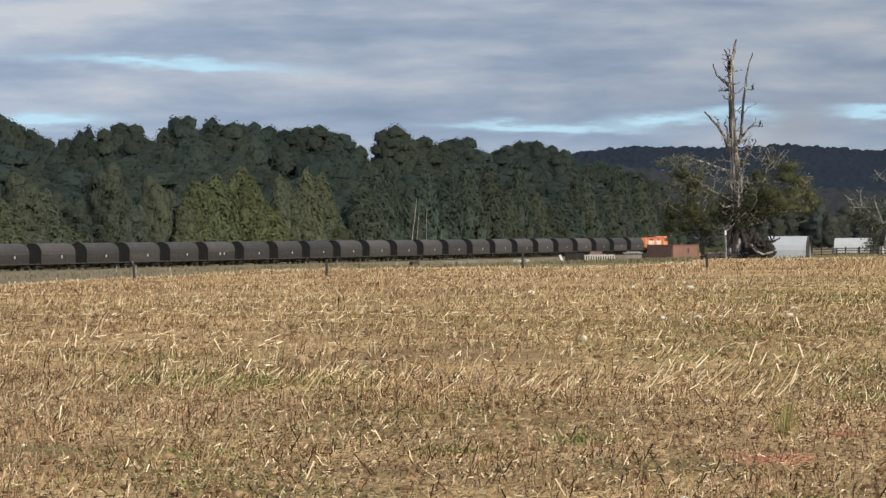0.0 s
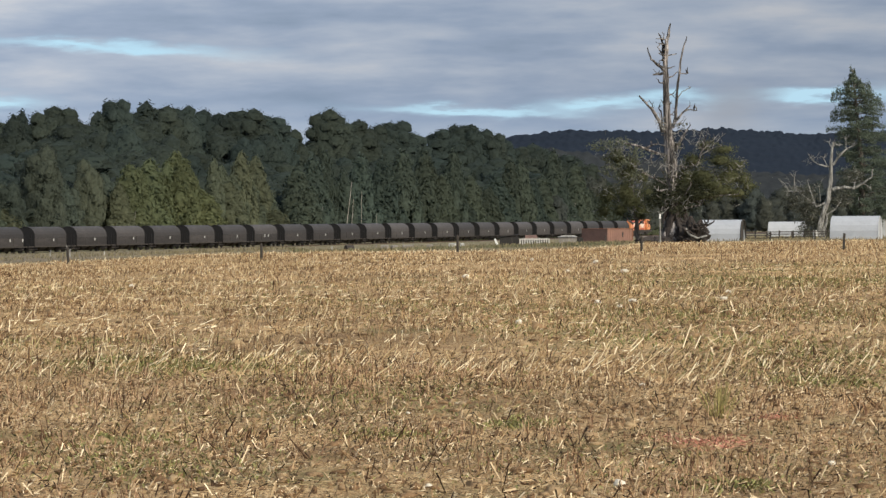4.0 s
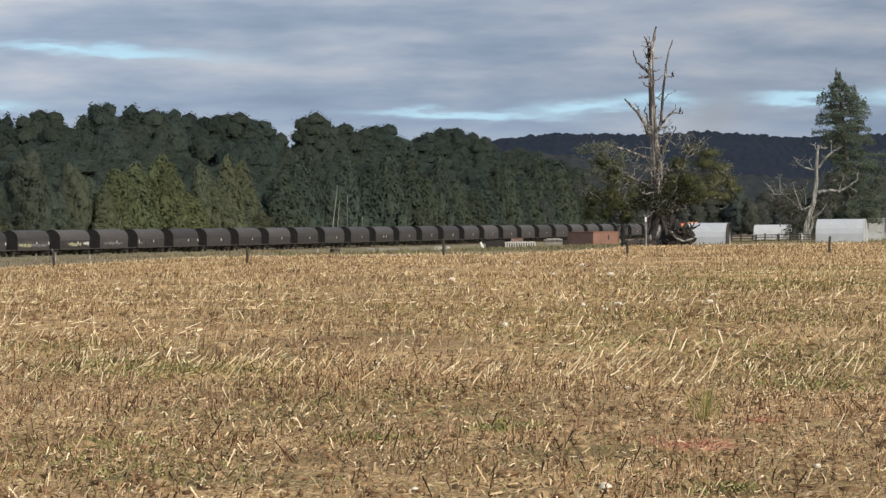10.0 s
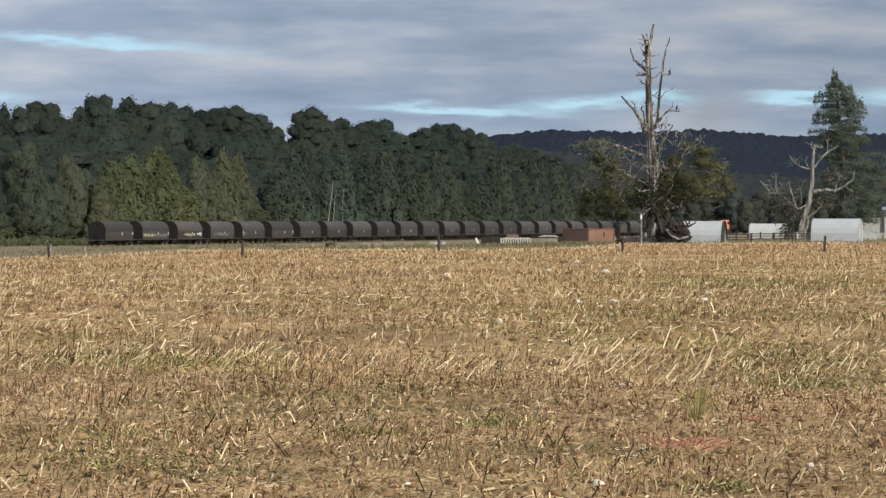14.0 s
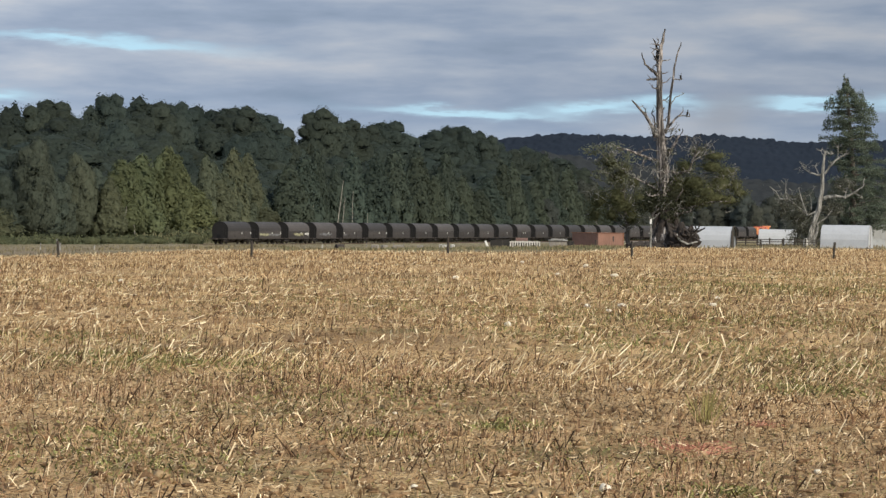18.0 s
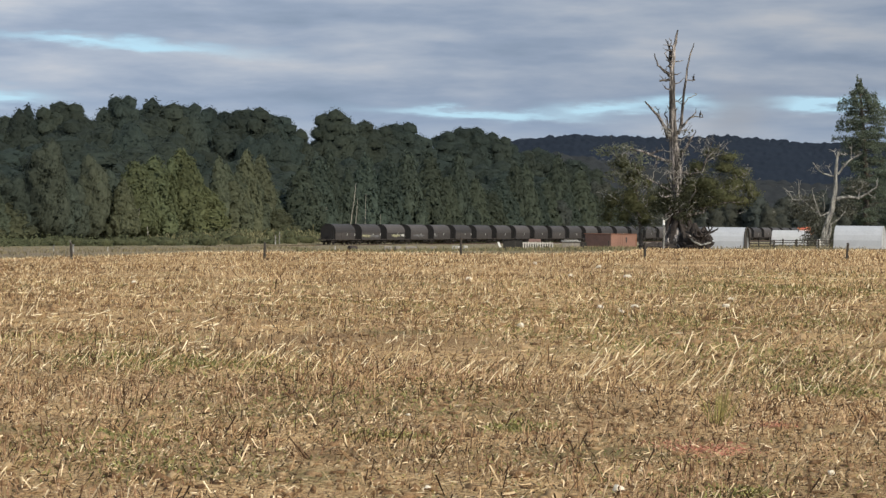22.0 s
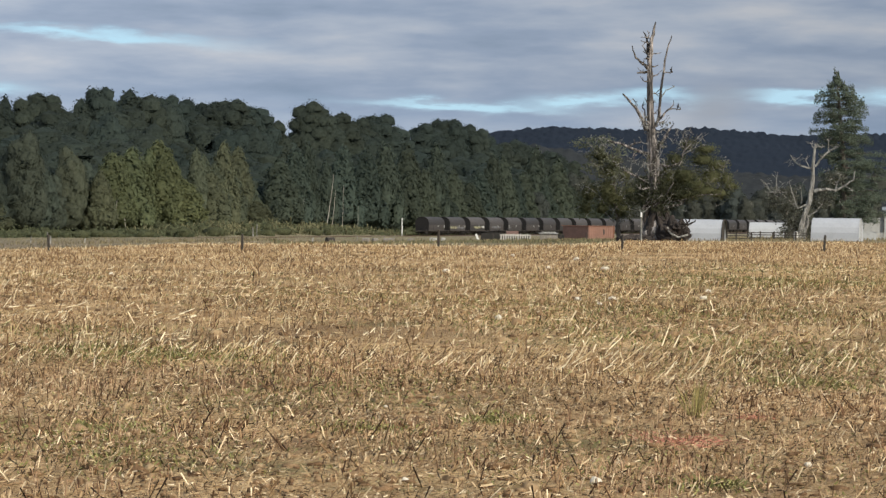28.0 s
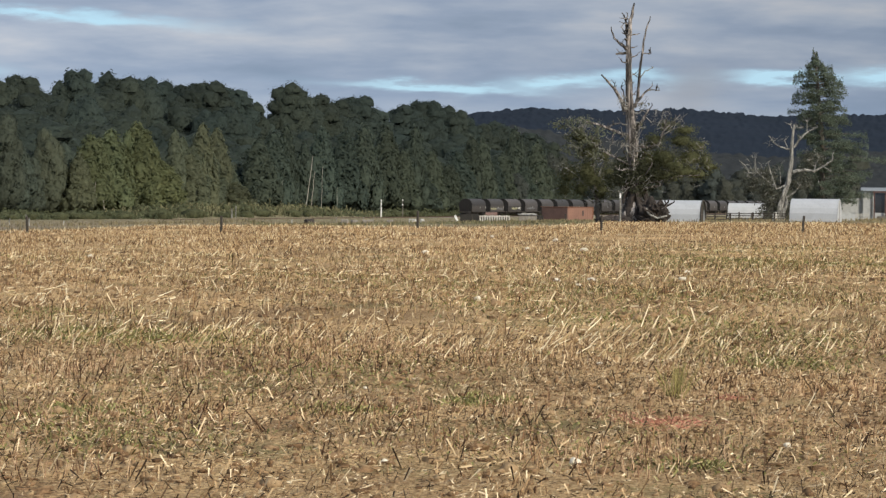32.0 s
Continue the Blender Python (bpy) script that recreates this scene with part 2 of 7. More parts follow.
def box(bm, x0, y0, z0, x1, y1, z1, bevel=0.0):
    geo = bmesh.ops.create_cube(bm, size=1, matrix=Matrix.LocRotScale(((x0 + x1) / 2, (y0 + y1) / 2, (z0 + z1) / 2), None, (x1 - x0, y1 - y0, z1 - z0)))
    if bevel:
        es = list({e for v in geo["verts"] for e in v.link_edges})
        bmesh.ops.bevel(bm, geom=es, offset=bevel, segments=1, affect="EDGES")
    return bm


def tube(bm, pts, radii, sides=7, knobs=0.0):
    """A bent tapering limb along pts."""
    rings = []
    pts, radii = [Vector(p) for p in pts], [float(q) for q in radii]
    for i, p in enumerate(pts):
        d = (pts[min(i + 1, len(pts) - 1)] - pts[max(i - 1, 0)]).normalized()
        u = d.cross(Vector((0.31, 0.95, 0.12))).normalized()
        w = d.cross(u)
        ring = []
        for k in range(sides):
            a = 2 * math.pi * k / sides
            r = radii[i] * (1 + knobs * (random.random() - 0.5))
            ring.append(bm.verts.new(p + r * (math.cos(a) * u + math.sin(a) * w)))
        rings.append(ring)
    for a, b in zip(rings, rings[1:]):
        for k in range(sides):
            bm.faces.new((a[k], a[(k + 1) % sides], b[(k + 1) % sides], b[k]))
    bm.faces.new(rings[0][::-1])
    bm.faces.new(rings[-1])
    return bm


def finer(pts, n, wob):
    """A polyline drawn in n steps a stretch, with a little wandering."""
    out = []
    for a, b in zip(pts, pts[1:]):
        for k in range(n):
            f = k / n
            out.append([a[j] + (b[j] - a[j]) * f + (random.uniform(-wob, wob) if k else 0) for j in range(3)])
    out.append(list(pts[-1]))
    return out


def limb(bm, pts, r0, r1, n=3, wob=0.08, sides=7, knobs=0.25):
    p = finer(pts, n, wob)
    tube(bm, p, [r0 + (r1 - r0) * i / (len(p) - 1) for i in range(len(p))], sides, knobs)


def leaf_quads(centres, size, flat=0.0, r=rng, outward=None, loose=0.55):
    """A leaf spray, one diamond, at each centre; with outward it faces out of its crown, more or less."""
    n = len(centres)
    if outward is None:
        a = r.normal(size=(n, 3))
        a[:, 2] *= 1 - flat
    else:
        nrm = outward + r.normal(size=(n, 3)) * loose
        a = np.cross(nrm, r.normal(size=(n, 3)))
    a /= np.linalg.norm(a, axis=1)[:, None]
    b = np.cross(a, r.normal(size=(n, 3)) if outward is None else nrm)
    b /= np.linalg.norm(b, axis=1)[:, None]
    s = size * r.uniform(0.6, 1.4, (n, 1))
    c = centres
    if outward is not None:      # every spray turns its upper side out
        b = b * np.where((np.cross(a, b) * outward).sum(1) < 0, -1.0, 1.0)[:, None]
    v = np.stack([c - a * s, c - b * s * 0.6, c + a * s, c + b * s * 0.6], 1).reshape(-1, 3)
    return v, np.arange(4 * n).reshape(-1, 4)


def clumps(lobes, count, per, spread, r=rng, normals=False):
    """Leaf centres in clumps near the surface of several ellipsoid lobes (x, y, z, rx, ry, rz)."""
    lobes = np.array(lobes, float)
    wgt = lobes[:, 3] * lobes[:, 5]
    pick = r.choice(len(lobes), count, p=wgt / wgt.sum())
    d = r.normal(size=(count, 3))
    d /= np.linalg.norm(d, axis=1)[:, None]
    rad = r.uniform(0.6, 1.0, (count, 1)) ** 0.6
    c = lobes[pick, :3] + d * rad * lobes[pick, 3:]
    c = (c[:, None, :] + r.normal(size=(count, per, 3)) * spread * np.array([1, 1, 0.6])).reshape(-1, 3)
    if not normals:
        return c
    mid = np.array([lobes[:, 0].mean(), lobes[:, 1].mean(), lobes[:, 2].min()])
    whole = c - mid
    whole /= np.linalg.norm(whole, axis=1)[:, None] + 1e-6
    q = d.repeat(per, 0) * 0.75 + whole * 0.45
    return c, q / np.linalg.norm(q, axis=1)[:, None]


def leafage(lobes, count, per, spread, leaf, r):
    c, nrm = clumps(lobes, count, per, spread, r, True)
    return leaf_quads(c, leaf, 0.0, r, nrm, 0.8)


def ico(sub):
    bm = bmesh.new()
    bmesh.ops.create_icosphere(bm, subdivisions=sub, radius=1.0)
    v = np.array([q.co[:] for q in bm.verts])
    f = np.array([[q.index for q in t.verts] for t in bm.faces])
    bm.free()
    return v, f


ICO = {k: ico(k) for k in (1, 2, 3)}


def masses(lobes, sub=2, rough=0.22, scale=0.66, r=rng):
    """Uneven rounded foliage masses, one for each lobe, as triangles written as quads' first three corners."""
    v0, f0 = ICO[sub]
    vs, fs = [], []
    for i, q in enumerate(lobes):
        w = 1 + rough * r.normal(size=(len(v0), 1)) * 0.6
        vs.append(np.array(q[:3]) + v0 * w * np.array(q[3:]) * scale)
        fs.append(f0 + i * len(v0))
    return np.concatenate(vs), np.concatenate(fs)


def smooth_leafage(name, v1, n1, v2, n2, f1, f2, mat):
    """Leaf sprays and foliage masses in one mesh, shaded softly along the crown's own roundness."""
    tri = np.concatenate([f1[:, [0, 1, 2]], f1[:, [0, 2, 3]], f2 + len(v1)])
    me = mesh_of(name, np.concatenate([v1, v2]), tri, mat, True)
    nrm = np.concatenate([n1, n2])
    nrm /= np.linalg.norm(nrm, axis=1)[:, None] + 1e-9
    me.normals_split_custom_set_from_vertices(nrm.tolist())
    return me


def soft_crown(name, mat, lobes, sprays, leaf, r, upright=0.0, reach=(0.94, 1.03), up=0.35, sub=2, core=0.93, close=0.97, ragged=0.045, lie=0.15):
    """A close crown: uneven rounded masses under a skin of small leaf sprays, shaded along the crown's roundness."""
    L = np.array(lobes, float)
    v0, f0 = ICO[sub]
    shift = r.uniform(0, 50, (len(L), 3))

    def swell(d, s):
        return 1 + 0.24 * noise.noise(Vector(d * 1.6 + s)) + 0.20 * noise.noise(Vector(d * 4.3 + s))
    mid = np.array([np.average(L[:, 0], weights=L[:, 3]), np.average(L[:, 1], weights=L[:, 3]), L[:, 2].min()])
    tall = (L[:, 2] + L[:, 5]).max() - mid[2]
    va, na, fa = [], [], []
    for i, q in enumerate(L):
        w = np.array([swell(d, shift[i]) for d in v0])[:, None] + r.normal(0, ragged, (len(v0), 1))
        p = q[:3] + v0 * w * q[3:] * core
        va.append(p)
        na.append(p)
        fa.append(f0 + i * len(v0))
    wgt = L[:, 3] * L[:, 5]
    pick = r.choice(len(L), int(sprays * 1.7), p=wgt / wgt.sum())
    d = r.normal(size=(len(pick), 3))
    d /= np.linalg.norm(d, axis=1)[:, None]
    w = np.array([swell(e, shift[i]) for e, i in zip(d, pick)])[:, None]
    c = L[pick, :3] + d * w * (reach[0] + (reach[1] - reach[0]) * r.random((len(pick), 1)) ** 2) * L[pick, 3:]
    # none deep inside another mass
    inside = np.zeros(len(c), bool)
    for i, q in enumerate(L):
        inside |= ((((c - q[:3]) / q[3:]) ** 2).sum(1) < 0.72 * core * core) & (pick != i)
    c, d, pick = c[~inside][:sprays], d[~inside][:sprays], pick[~inside][:sprays]

    def outward(p, e):
        whole = (p - mid) / np.array([1, 1, 1.4])
        whole /= np.linalg.norm(whole, axis=1)[:, None] + 1e-6
        n = e * 0.55 + whole * 0.5 + np.array([0, 0, up])
        return n / (np.linalg.norm(n, axis=1)[:, None] + 1e-9)
    nrm = outward(c, d)
    n = len(c)
    # most sprays lie close over their mass, some stand out loosely
    face = d / L[pick, 3:]
    face /= np.linalg.norm(face, axis=1)[:, None]
    face = face + r.normal(size=(n, 3)) * np.where(r.random((n, 1)) < close, lie, 0.8)
    face *= np.where((face * nrm).sum(1) < 0, -1.0, 1.0)[:, None]
    a = r.normal(size=(n, 3)) * (1 - upright) + np.array([0, 0, 2.2 * upright]) + d * 0.5 * upright
    b = np.cross(face, a)
    b /= np.linalg.norm(b, axis=1)[:, None] + 1e-9
    a = np.cross(b, face)
    a /= np.linalg.norm(a, axis=1)[:, None] + 1e-9
    s = leaf * r.uniform(0.55, 1.4, (n, 1))
    v1 = np.stack([c - a * s * (1 + upright), c - b * s * 0.55, c + a * s * (1 + upright), c + b * s * 0.55], 1).reshape(-1, 3)
    n1 = (nrm + r.normal(size=nrm.shape) * 0.30).repeat(4, 0)
    va = np.concatenate(va)
    na = outward(va, np.tile(v0, (len(L), 1)))
    return smooth_leafage(name, v1, n1, va, na, np.arange(4 * n).reshape(-1, 4), np.concatenate(fa), mat)


# ---- the lie of the land ----
# the railway runs straight, past the field and away to the right
T0, TD = Vector((-30.9, 457.0)), Vector((0.3288, 0.9444))     # a point beside the near rail side, and the way along
TN = Vector((TD.y, -TD.x))                                    # towards the field
RAIL_Z = -1.45


def smooth01(v):
    v = np.clip(v, 0, 1)
    return v * v * (3 - 2 * v)


def track_off(x, y):
    return (x - T0.x) * TN.x + (y - T0.y) * TN.y


def ground_z(x, y):
    x, y = np.asarray(x, float), np.asarray(y, float)
    d = track_off(x, y)
    # the field keeps its level to a brow on one side, and slopes off slowly on the other
    a = -x / np.maximum(y, 1.0)
    brow = smooth01((a - 0.050) / 0.012)
    sag = (0.38 + 4.8 * np.clip(a - 0.07, 0, 0.12)) * smooth01((y - 110) / 80)
    z = -1.5 * (1 - smooth01((d - 30) / 85)) * (1 - brow) - (sag + (1.5 - sag) * (1 - smooth01((d - 20) / 55))) * brow
    z = z + 0.05 * np.sin(x * 0.21 + 1) * np.sin(y * 0.13) + 0.03 * np.sin(x * 0.6 + y * 0.37)
    # a low bank of rough grass beyond the line
    s = (x - T0.x) * TD.x + (y - T0.y) * TD.y
    # rising ground under the forest
    edge = 457 * 2058 / np.maximum(400.0, 1723 + 4950 * a) + 62
    z = z + 8.0 * smooth01((y - edge - 65) / 95) * smooth01((0.30 - a) / 0.05) * smooth01((a + 0.075) / 0.03)
    z = z + 1.5 * np.exp(-((d + 18) / 7) ** 2) * np.exp(-((s - 50) / 46) ** 4)
    return z


def gz(x, y):
    return float(ground_z(x, y))


def field_end(x):
    return np.interp(x, [-60, -34, -24, -16, -5, 4, 12, 19, 45, 90], [170, 219, 245, 250, 218, 214, 236, 282, 299, 300])


def ground_material():
    m = bpy.data.materials.new("field_soil_and_pasture")
    m.use_nodes = True
    nt = m.node_tree
    bsdf = nt.nodes["Principled BSDF"]
    co = node(nt, "ShaderNodeTexCoord").outputs["Object"]
    sep = node(nt, "ShaderNodeSeparateXYZ", {0: co})
    x, y, _ = sep.outputs

    def noise_at(scale, detail=5.0, vec=co):
        return node(nt, "ShaderNodeTexNoise", {"Vector": vec, "Scale": scale, "Detail": detail, "Roughness": 0.6}).outputs[0]
    # chaff and broken straw over brown soil
    straw = ramp(nt, noise_at(22.0, 7.0), [(0.36, (0.07, 0.041, 0.023)), (0.40, (0.295, 0.193, 0.104)), (0.51, (0.50, 0.355, 0.197)), (0.65, (0.80, 0.645, 0.42))])
    patch = ramp(nt, noise_at(0.16, 4.0), [(0.36, (0.72, 0.66, 0.58)), (0.64, (1.3, 1.22, 1.08))])
    straw = mixc(nt, 1.0, straw, patch, "MULTIPLY")
    soil = ramp(nt, noise_at(0.5, 6.0), [(0.50, (0, 0, 0)), (0.62, (1, 1, 1))])
    straw = mixc(nt, maths(nt, "MULTIPLY", soil, 0.5), straw, (0.23, 0.135, 0.073))
    weeds = ramp(nt, noise_at(0.28, 6.0), [(0.53, (0, 0, 0)), (0.64, (1, 1, 1))])
    weedfine = ramp(nt, noise_at(14.0), [(0.42, (0, 0, 0)), (0.55, (1, 1, 1))])
    straw = mixc(nt, maths(nt, "MULTIPLY", maths(nt, "MULTIPLY", weeds, weedfine), 0.7), straw, (0.13, 0.145, 0.055))
    # rough pasture beyond the fence, pale gravel beside the line
    grass = ramp(nt, noise_at(0.6, 7.0), [(0.32, (0.10, 0.094, 0.054)), (0.5, (0.20, 0.174, 0.105)), (0.68, (0.37, 0.305, 0.205))])
    edge = ramp(nt, maths(nt, "DIVIDE", maths(nt, "ADD", x, 60.0), 150.0), [((q + 60) / 150, ((float(field_end(q)) - 150) / 150,) * 3) for q in (-60, -34, -24, -16, -5, 4, 12, 19, 45, 90)])
    edge = maths(nt, "MULTIPLY_ADD", edge, 150.0, 148.0)
    edge = maths(nt, "ADD", edge, maths(nt, "MULTIPLY", noise_at(0.2), 4.0))
    beyond = maths(nt, "MULTIPLY", maths(nt, "SUBTRACT", y, edge), 0.3, clamp=True)
    d = maths(nt, "ADD", maths(nt, "MULTIPLY", maths(nt, "SUBTRACT", x, T0.x), TN.x), maths(nt, "MULTIPLY", maths(nt, "SUBTRACT", y, T0.y), TN.y))
    gravel = maths(nt, "SUBTRACT", 1.0, maths(nt, "DIVIDE", maths(nt, "ABSOLUTE", maths(nt, "SUBTRACT", d, 40.0)), 45.0), clamp=True)
    gravel = maths(nt, "MULTIPLY", gravel, maths(nt, "MULTIPLY_ADD", noise_at(0.15), 2.4, -0.55), clamp=True)
    gravel = maths(nt, "MULTIPLY", gravel, maths(nt, "MULTIPLY_ADD", x, -0.06, -1.0, True))
    stone = ramp(nt, noise_at(3.0), [(0.35, (0.13, 0.10, 0.078)), (0.6, (0.30, 0.24, 0.19))])
    far = mixc(nt, gravel, grass, stone)
    nt.links.new(mixc(nt, beyond, straw, far), bsdf.inputs["Base Color"])
    bsdf.inputs["Roughness"].default_value = 0.95
    bsdf.inputs["Specular IOR Level"].default_value = 0.15
    b = node(nt, "ShaderNodeBump", {"Height": noise_at(16.0, 7.0), "Strength": 1.0, "Distance": 0.15})
    nt.links.new(b.outputs[0], bsdf.inputs["Normal"])
    return m


def build_ground():
    xs = np.concatenate([[-4500, -2500, -1200, -600, -350, -220, -150, -110], np.arange(-85, 110, 1.6), [125, 160, 220, 320, 500, 800, 1400, 2600, 4500]])
    ys = np.concatenate([[-600, -200, -60, -10], np.arange(5, 330, 1.6), np.arange(332, 620, 5), [640, 680, 740, 820, 950, 1200, 1600, 2200, 3000, 4900]])
    gx, gy = np.meshgrid(xs, ys)
    z = ground_z(gx, gy)
    v = np.stack([gx, gy, z], -1).reshape(-1, 3)
    n = len(xs)
    i = np.arange(len(ys) - 1)[:, None] * n + np.arange(n - 1)[None]
    f = np.stack([i, i + 1, i + n + 1, i + n], -1).reshape(-1, 4)
    ob = new("ground", mesh_of("ground", v, f, ground_material(), True))
    tagged(ob, "brown harvested maize field running out into rough pasture", "ground", kind="structure")


build_ground()


def strips(base, tip, width, mat, name, label, category, r=rng):
    """Thin three-sided stalks from base to tip, as one mesh."""
    n = len(base)
    d = tip - base
    side = np.cross(d, np.array([0.1, 1.0, 0.05]))
    side /= np.linalg.norm(side, axis=1)[:, None] + 1e-9
    fwd = np.cross(d, side)
    fwd /= np.linalg.norm(fwd, axis=1)[:, None] + 1e-9
    w = width[:, None] / 2
    v = np.stack([base - side * w, base + side * w, base - fwd * w * 1.2,
                  tip - side * w * 0.75, tip + side * w * 0.75, tip - fwd * w * 0.8], 1).reshape(-1, 3)
    o = (np.arange(n) * 6)[:, None, None]
    q = np.array([[0, 1, 4, 3], [1, 2, 5, 4], [2, 0, 3, 5]])[None]
    ob = new(name, mesh_of(name, v, (o + q).reshape(-1, 4), mat))
    return tagged(ob, label, category, kind="stuff")


def flakes(base, tip, width, mat, name, label, category, r=rng):
    """Flat strips of leaf and husk, as one mesh."""
    n = len(base)
    d = tip - base
    side = np.cross(d, r.normal(size=(n, 3)) * 0.5 + np.array([0, 0, 1.0]))
    side /= np.linalg.norm(side, axis=1)[:, None] + 1e-9
    w = width[:, None] / 2
    v = np.stack([base - side * w * 0.6, base + side * w * 0.6, tip + side * w, tip - side * w], 1).reshape(-1, 3)
    ob = new(name, mesh_of(name, v, np.arange(4 * n).reshape(-1, 4), mat))
    return tagged(ob, label, category, kind="stuff")


def patchy(x, y, size, seed):
    """Smooth noise from 0 to 1 over the ground, with clumps of the given size."""
    grid = np.random.default_rng(seed).random((64, 64))
    u, w = np.asarray(x) / size + 300.3, np.asarray(y) / size + 100.7
    i, j = np.floor(u).astype(int), np.floor(w).astype(int)
    fu, fw = smooth01(u - i), smooth01(w - j)
    a, b, c, d = grid[i % 64, j % 64], grid[(i + 1) % 64, j % 64], grid[i % 64, (j + 1) % 64], grid[(i + 1) % 64, (j + 1) % 64]
    return (a * (1 - fu) + b * fu) * (1 - fw) + (c * (1 - fu) + d * fu) * fw


def in_view(n, y0, y1, r=rng):
    """Places on the field, even over its area, between two distances."""
    y = np.sqrt(r.uniform(y0 * y0, y1 * y1, n))
    x = y * r.uniform(-0.205, 0.185, n)
    return x, y


def lodged(x, y):
    """How far the stalks lean to the right: the wind laid some belts over."""
    return 0.12 + 0.5 * np.exp(-((y - 43.5 - 0.1 * x) / 4) ** 2) + 0.2 * np.exp(-((y - 82) / 14) ** 2)


def build_field():
    straw = material("maize_straw", [(0.14, (0.07, 0.042, 0.025)), (0.38, (0.23, 0.135, 0.066)), (0.62, (0.48, 0.325, 0.16)), (0.86, (0.92, 0.78, 0.51))],
                     scale=0.12, fine=60, rough=0.7, bump=0, island=0.85, spec=0.1)
    litter = material("maize_leaf_litter", [(0.16, (0.065, 0.038, 0.022)), (0.42, (0.20, 0.122, 0.062)), (0.74, (0.35, 0.23, 0.118)), (1.0, (0.86, 0.73, 0.50))],
                      scale=0.15, fine=40, rough=0.75, bump=0, island=1.1, spec=0.1)
    crumbs = material("weathered_leaf_litter", [(0.22, (0.030, 0.019, 0.012)), (0.42, (0.17, 0.107, 0.058)), (0.72, (0.46, 0.325, 0.18)), (0.97, (0.80, 0.66, 0.44))],
                      scale=0.15, fine=40, rough=0.75, bump=0, island=1.05, spec=0.1)
    weed = material("field_weeds", shades((0.175, 0.170, 0.060), 0.5, 1.5), scale=3, rough=0.7, bump=0, island=0.6, spec=0.2)
    red = material("red_stems", shades((0.44, 0.20, 0.14), 0.6, 1.5), scale=3, rough=0.7, bump=0, island=0.5, spec=0.2)
    r = np.random.default_rng(3)
    # standing stubble in drilled rows
    xs, ys = [], []
    row = 0.62
    for k in range(int(17 / row), int(300 / row)):
        y0 = k * row
        half = 0.21 * y0 + 2
        step = 0.125 if y0 < 120 else 0.19
        n = int(2 * half / step)
        x = -half + (np.arange(n) + r.uniform(-0.4, 0.4, n)) * step
        y = y0 + 0.14 * x + r.normal(size=n) * 0.16
        keep = (y < field_end(x) + r.uniform(-3, 3, n)) & (r.random(n) < 0.86)
        xs.append(x[keep])
        ys.append(y[keep])
    x, y = np.concatenate(xs), np.concatenate(ys)
    thin = np.array([noise.noise((a * 0.12, b * 0.07, 3.0)) for a, b in zip(x, y)])
    thin = thin + 0.55 * np.array([noise.noise((a * 0.035, b * 0.13, 11.0)) for a, b in zip(x, y)])
    thin = thin + 0.8 * np.array([noise.noise((a * 1.1, b * 0.5, 7.0)) if b < 70 else 0 for a, b in zip(x, y)])
    keep = r.random(len(x)) < np.clip(0.66 + 1.1 * thin, 0.2, 1) * np.interp(y, [20, 32, 38, 48, 70, 130, 200, 300], [0.62, 0.74, 0.95, 1.0, 0.9, 0.85, 0.95, 1])
    x, y = x[keep], y[keep]
    n = len(x)
    base = np.stack([x, y, ground_z(x, y) - 0.02], 1)
    h = np.clip(r.gamma(5, 0.034, n), 0.05, 0.5) * np.interp(y, [20, 36, 44, 62, 110, 200, 250], [0.42, 0.55, 1.05, 0.8, 0.75, 0.95, 1.0])
    h = h * (1 - 0.5 * smooth01((x - 3.6) / 2) * np.exp(-((y - 43) / 9) ** 2))
    lean = lodged(x, y)
    ang = np.clip(r.normal(0.6, 0.4, n) * lean + r.normal(0, 1, n) * np.interp(y, [20, 36, 43, 62, 110, 200], [0.30, 0.27, 0.18, 0.30, 0.5, 0.45]), -1.3, 1.3)
    tip = base + np.stack([np.sin(ang) * h * 1.15, r.normal(0, 0.25, n) * h, np.cos(ang) * h], 1)
    w = r.uniform(0.007, 0.019, n) * np.interp(y, [20, 36, 46], [0.62, 0.8, 1.0]) * np.clip(y / 70, 1, 1.9)
    old = r.random(n) < np.interp(y, [20, 30, 36, 41, 48, 70, 250], [0.97, 0.9, 0.72, 0.42, 0.38, 0.42, 0.4])
    tip[old] = base[old] + (tip[old] - base[old]) * np.array([0.45, 0.7, 0.85])
    strips(base[~old], tip[~old], w[~old], straw, "maize_stubble", "cut dry maize stubble standing in thin rows", "stubble", r)
    stub = material("weathered_stub", [(0.2, (0.045, 0.025, 0.015)), (0.5, (0.19, 0.11, 0.06)), (0.8, (0.52, 0.35, 0.19))], scale=0.15, fine=40, rough=0.8, bump=0, island=0.7, spec=0.1)
    strips(base[old], tip[old], w[old] * 1.15, stub, "weathered_stubs", "short dark weathered maize stubs standing in rows", "stubble", r)
    # long stalks laid over by the wind in uneven belts
    lx, ly, lh = [], [], []
    for cx, cy, sx, sy, num, hh in ((0.8, 42.5, 2.9, 2.2, 330, 0.22), (-4, 43, 2.4, 2.2, 200, 0.2), (3.4, 42, 1.3, 1.7, 130, 0.23), (2.5, 49, 4.5, 3.0, 170, 0.2), (7.5, 54, 1.5, 2.0, 60, 0.24), (-8.5, 60, 1.6, 3, 60, 0.28), (9, 84, 4, 3, 90, 0.26), (-3, 80, 6, 3, 70, 0.24), (17, 106, 3, 2, 60, 0.28), (-15, 96, 4, 4, 50, 0.24)):
        q = r.normal(size=(num, 2)) * np.array([sx, sy]) + np.array([cx, cy])
        num = int(num * 0.72)
        q = q[:num]
        lx.append(q[:, 0])
        ly.append(q[:, 1])
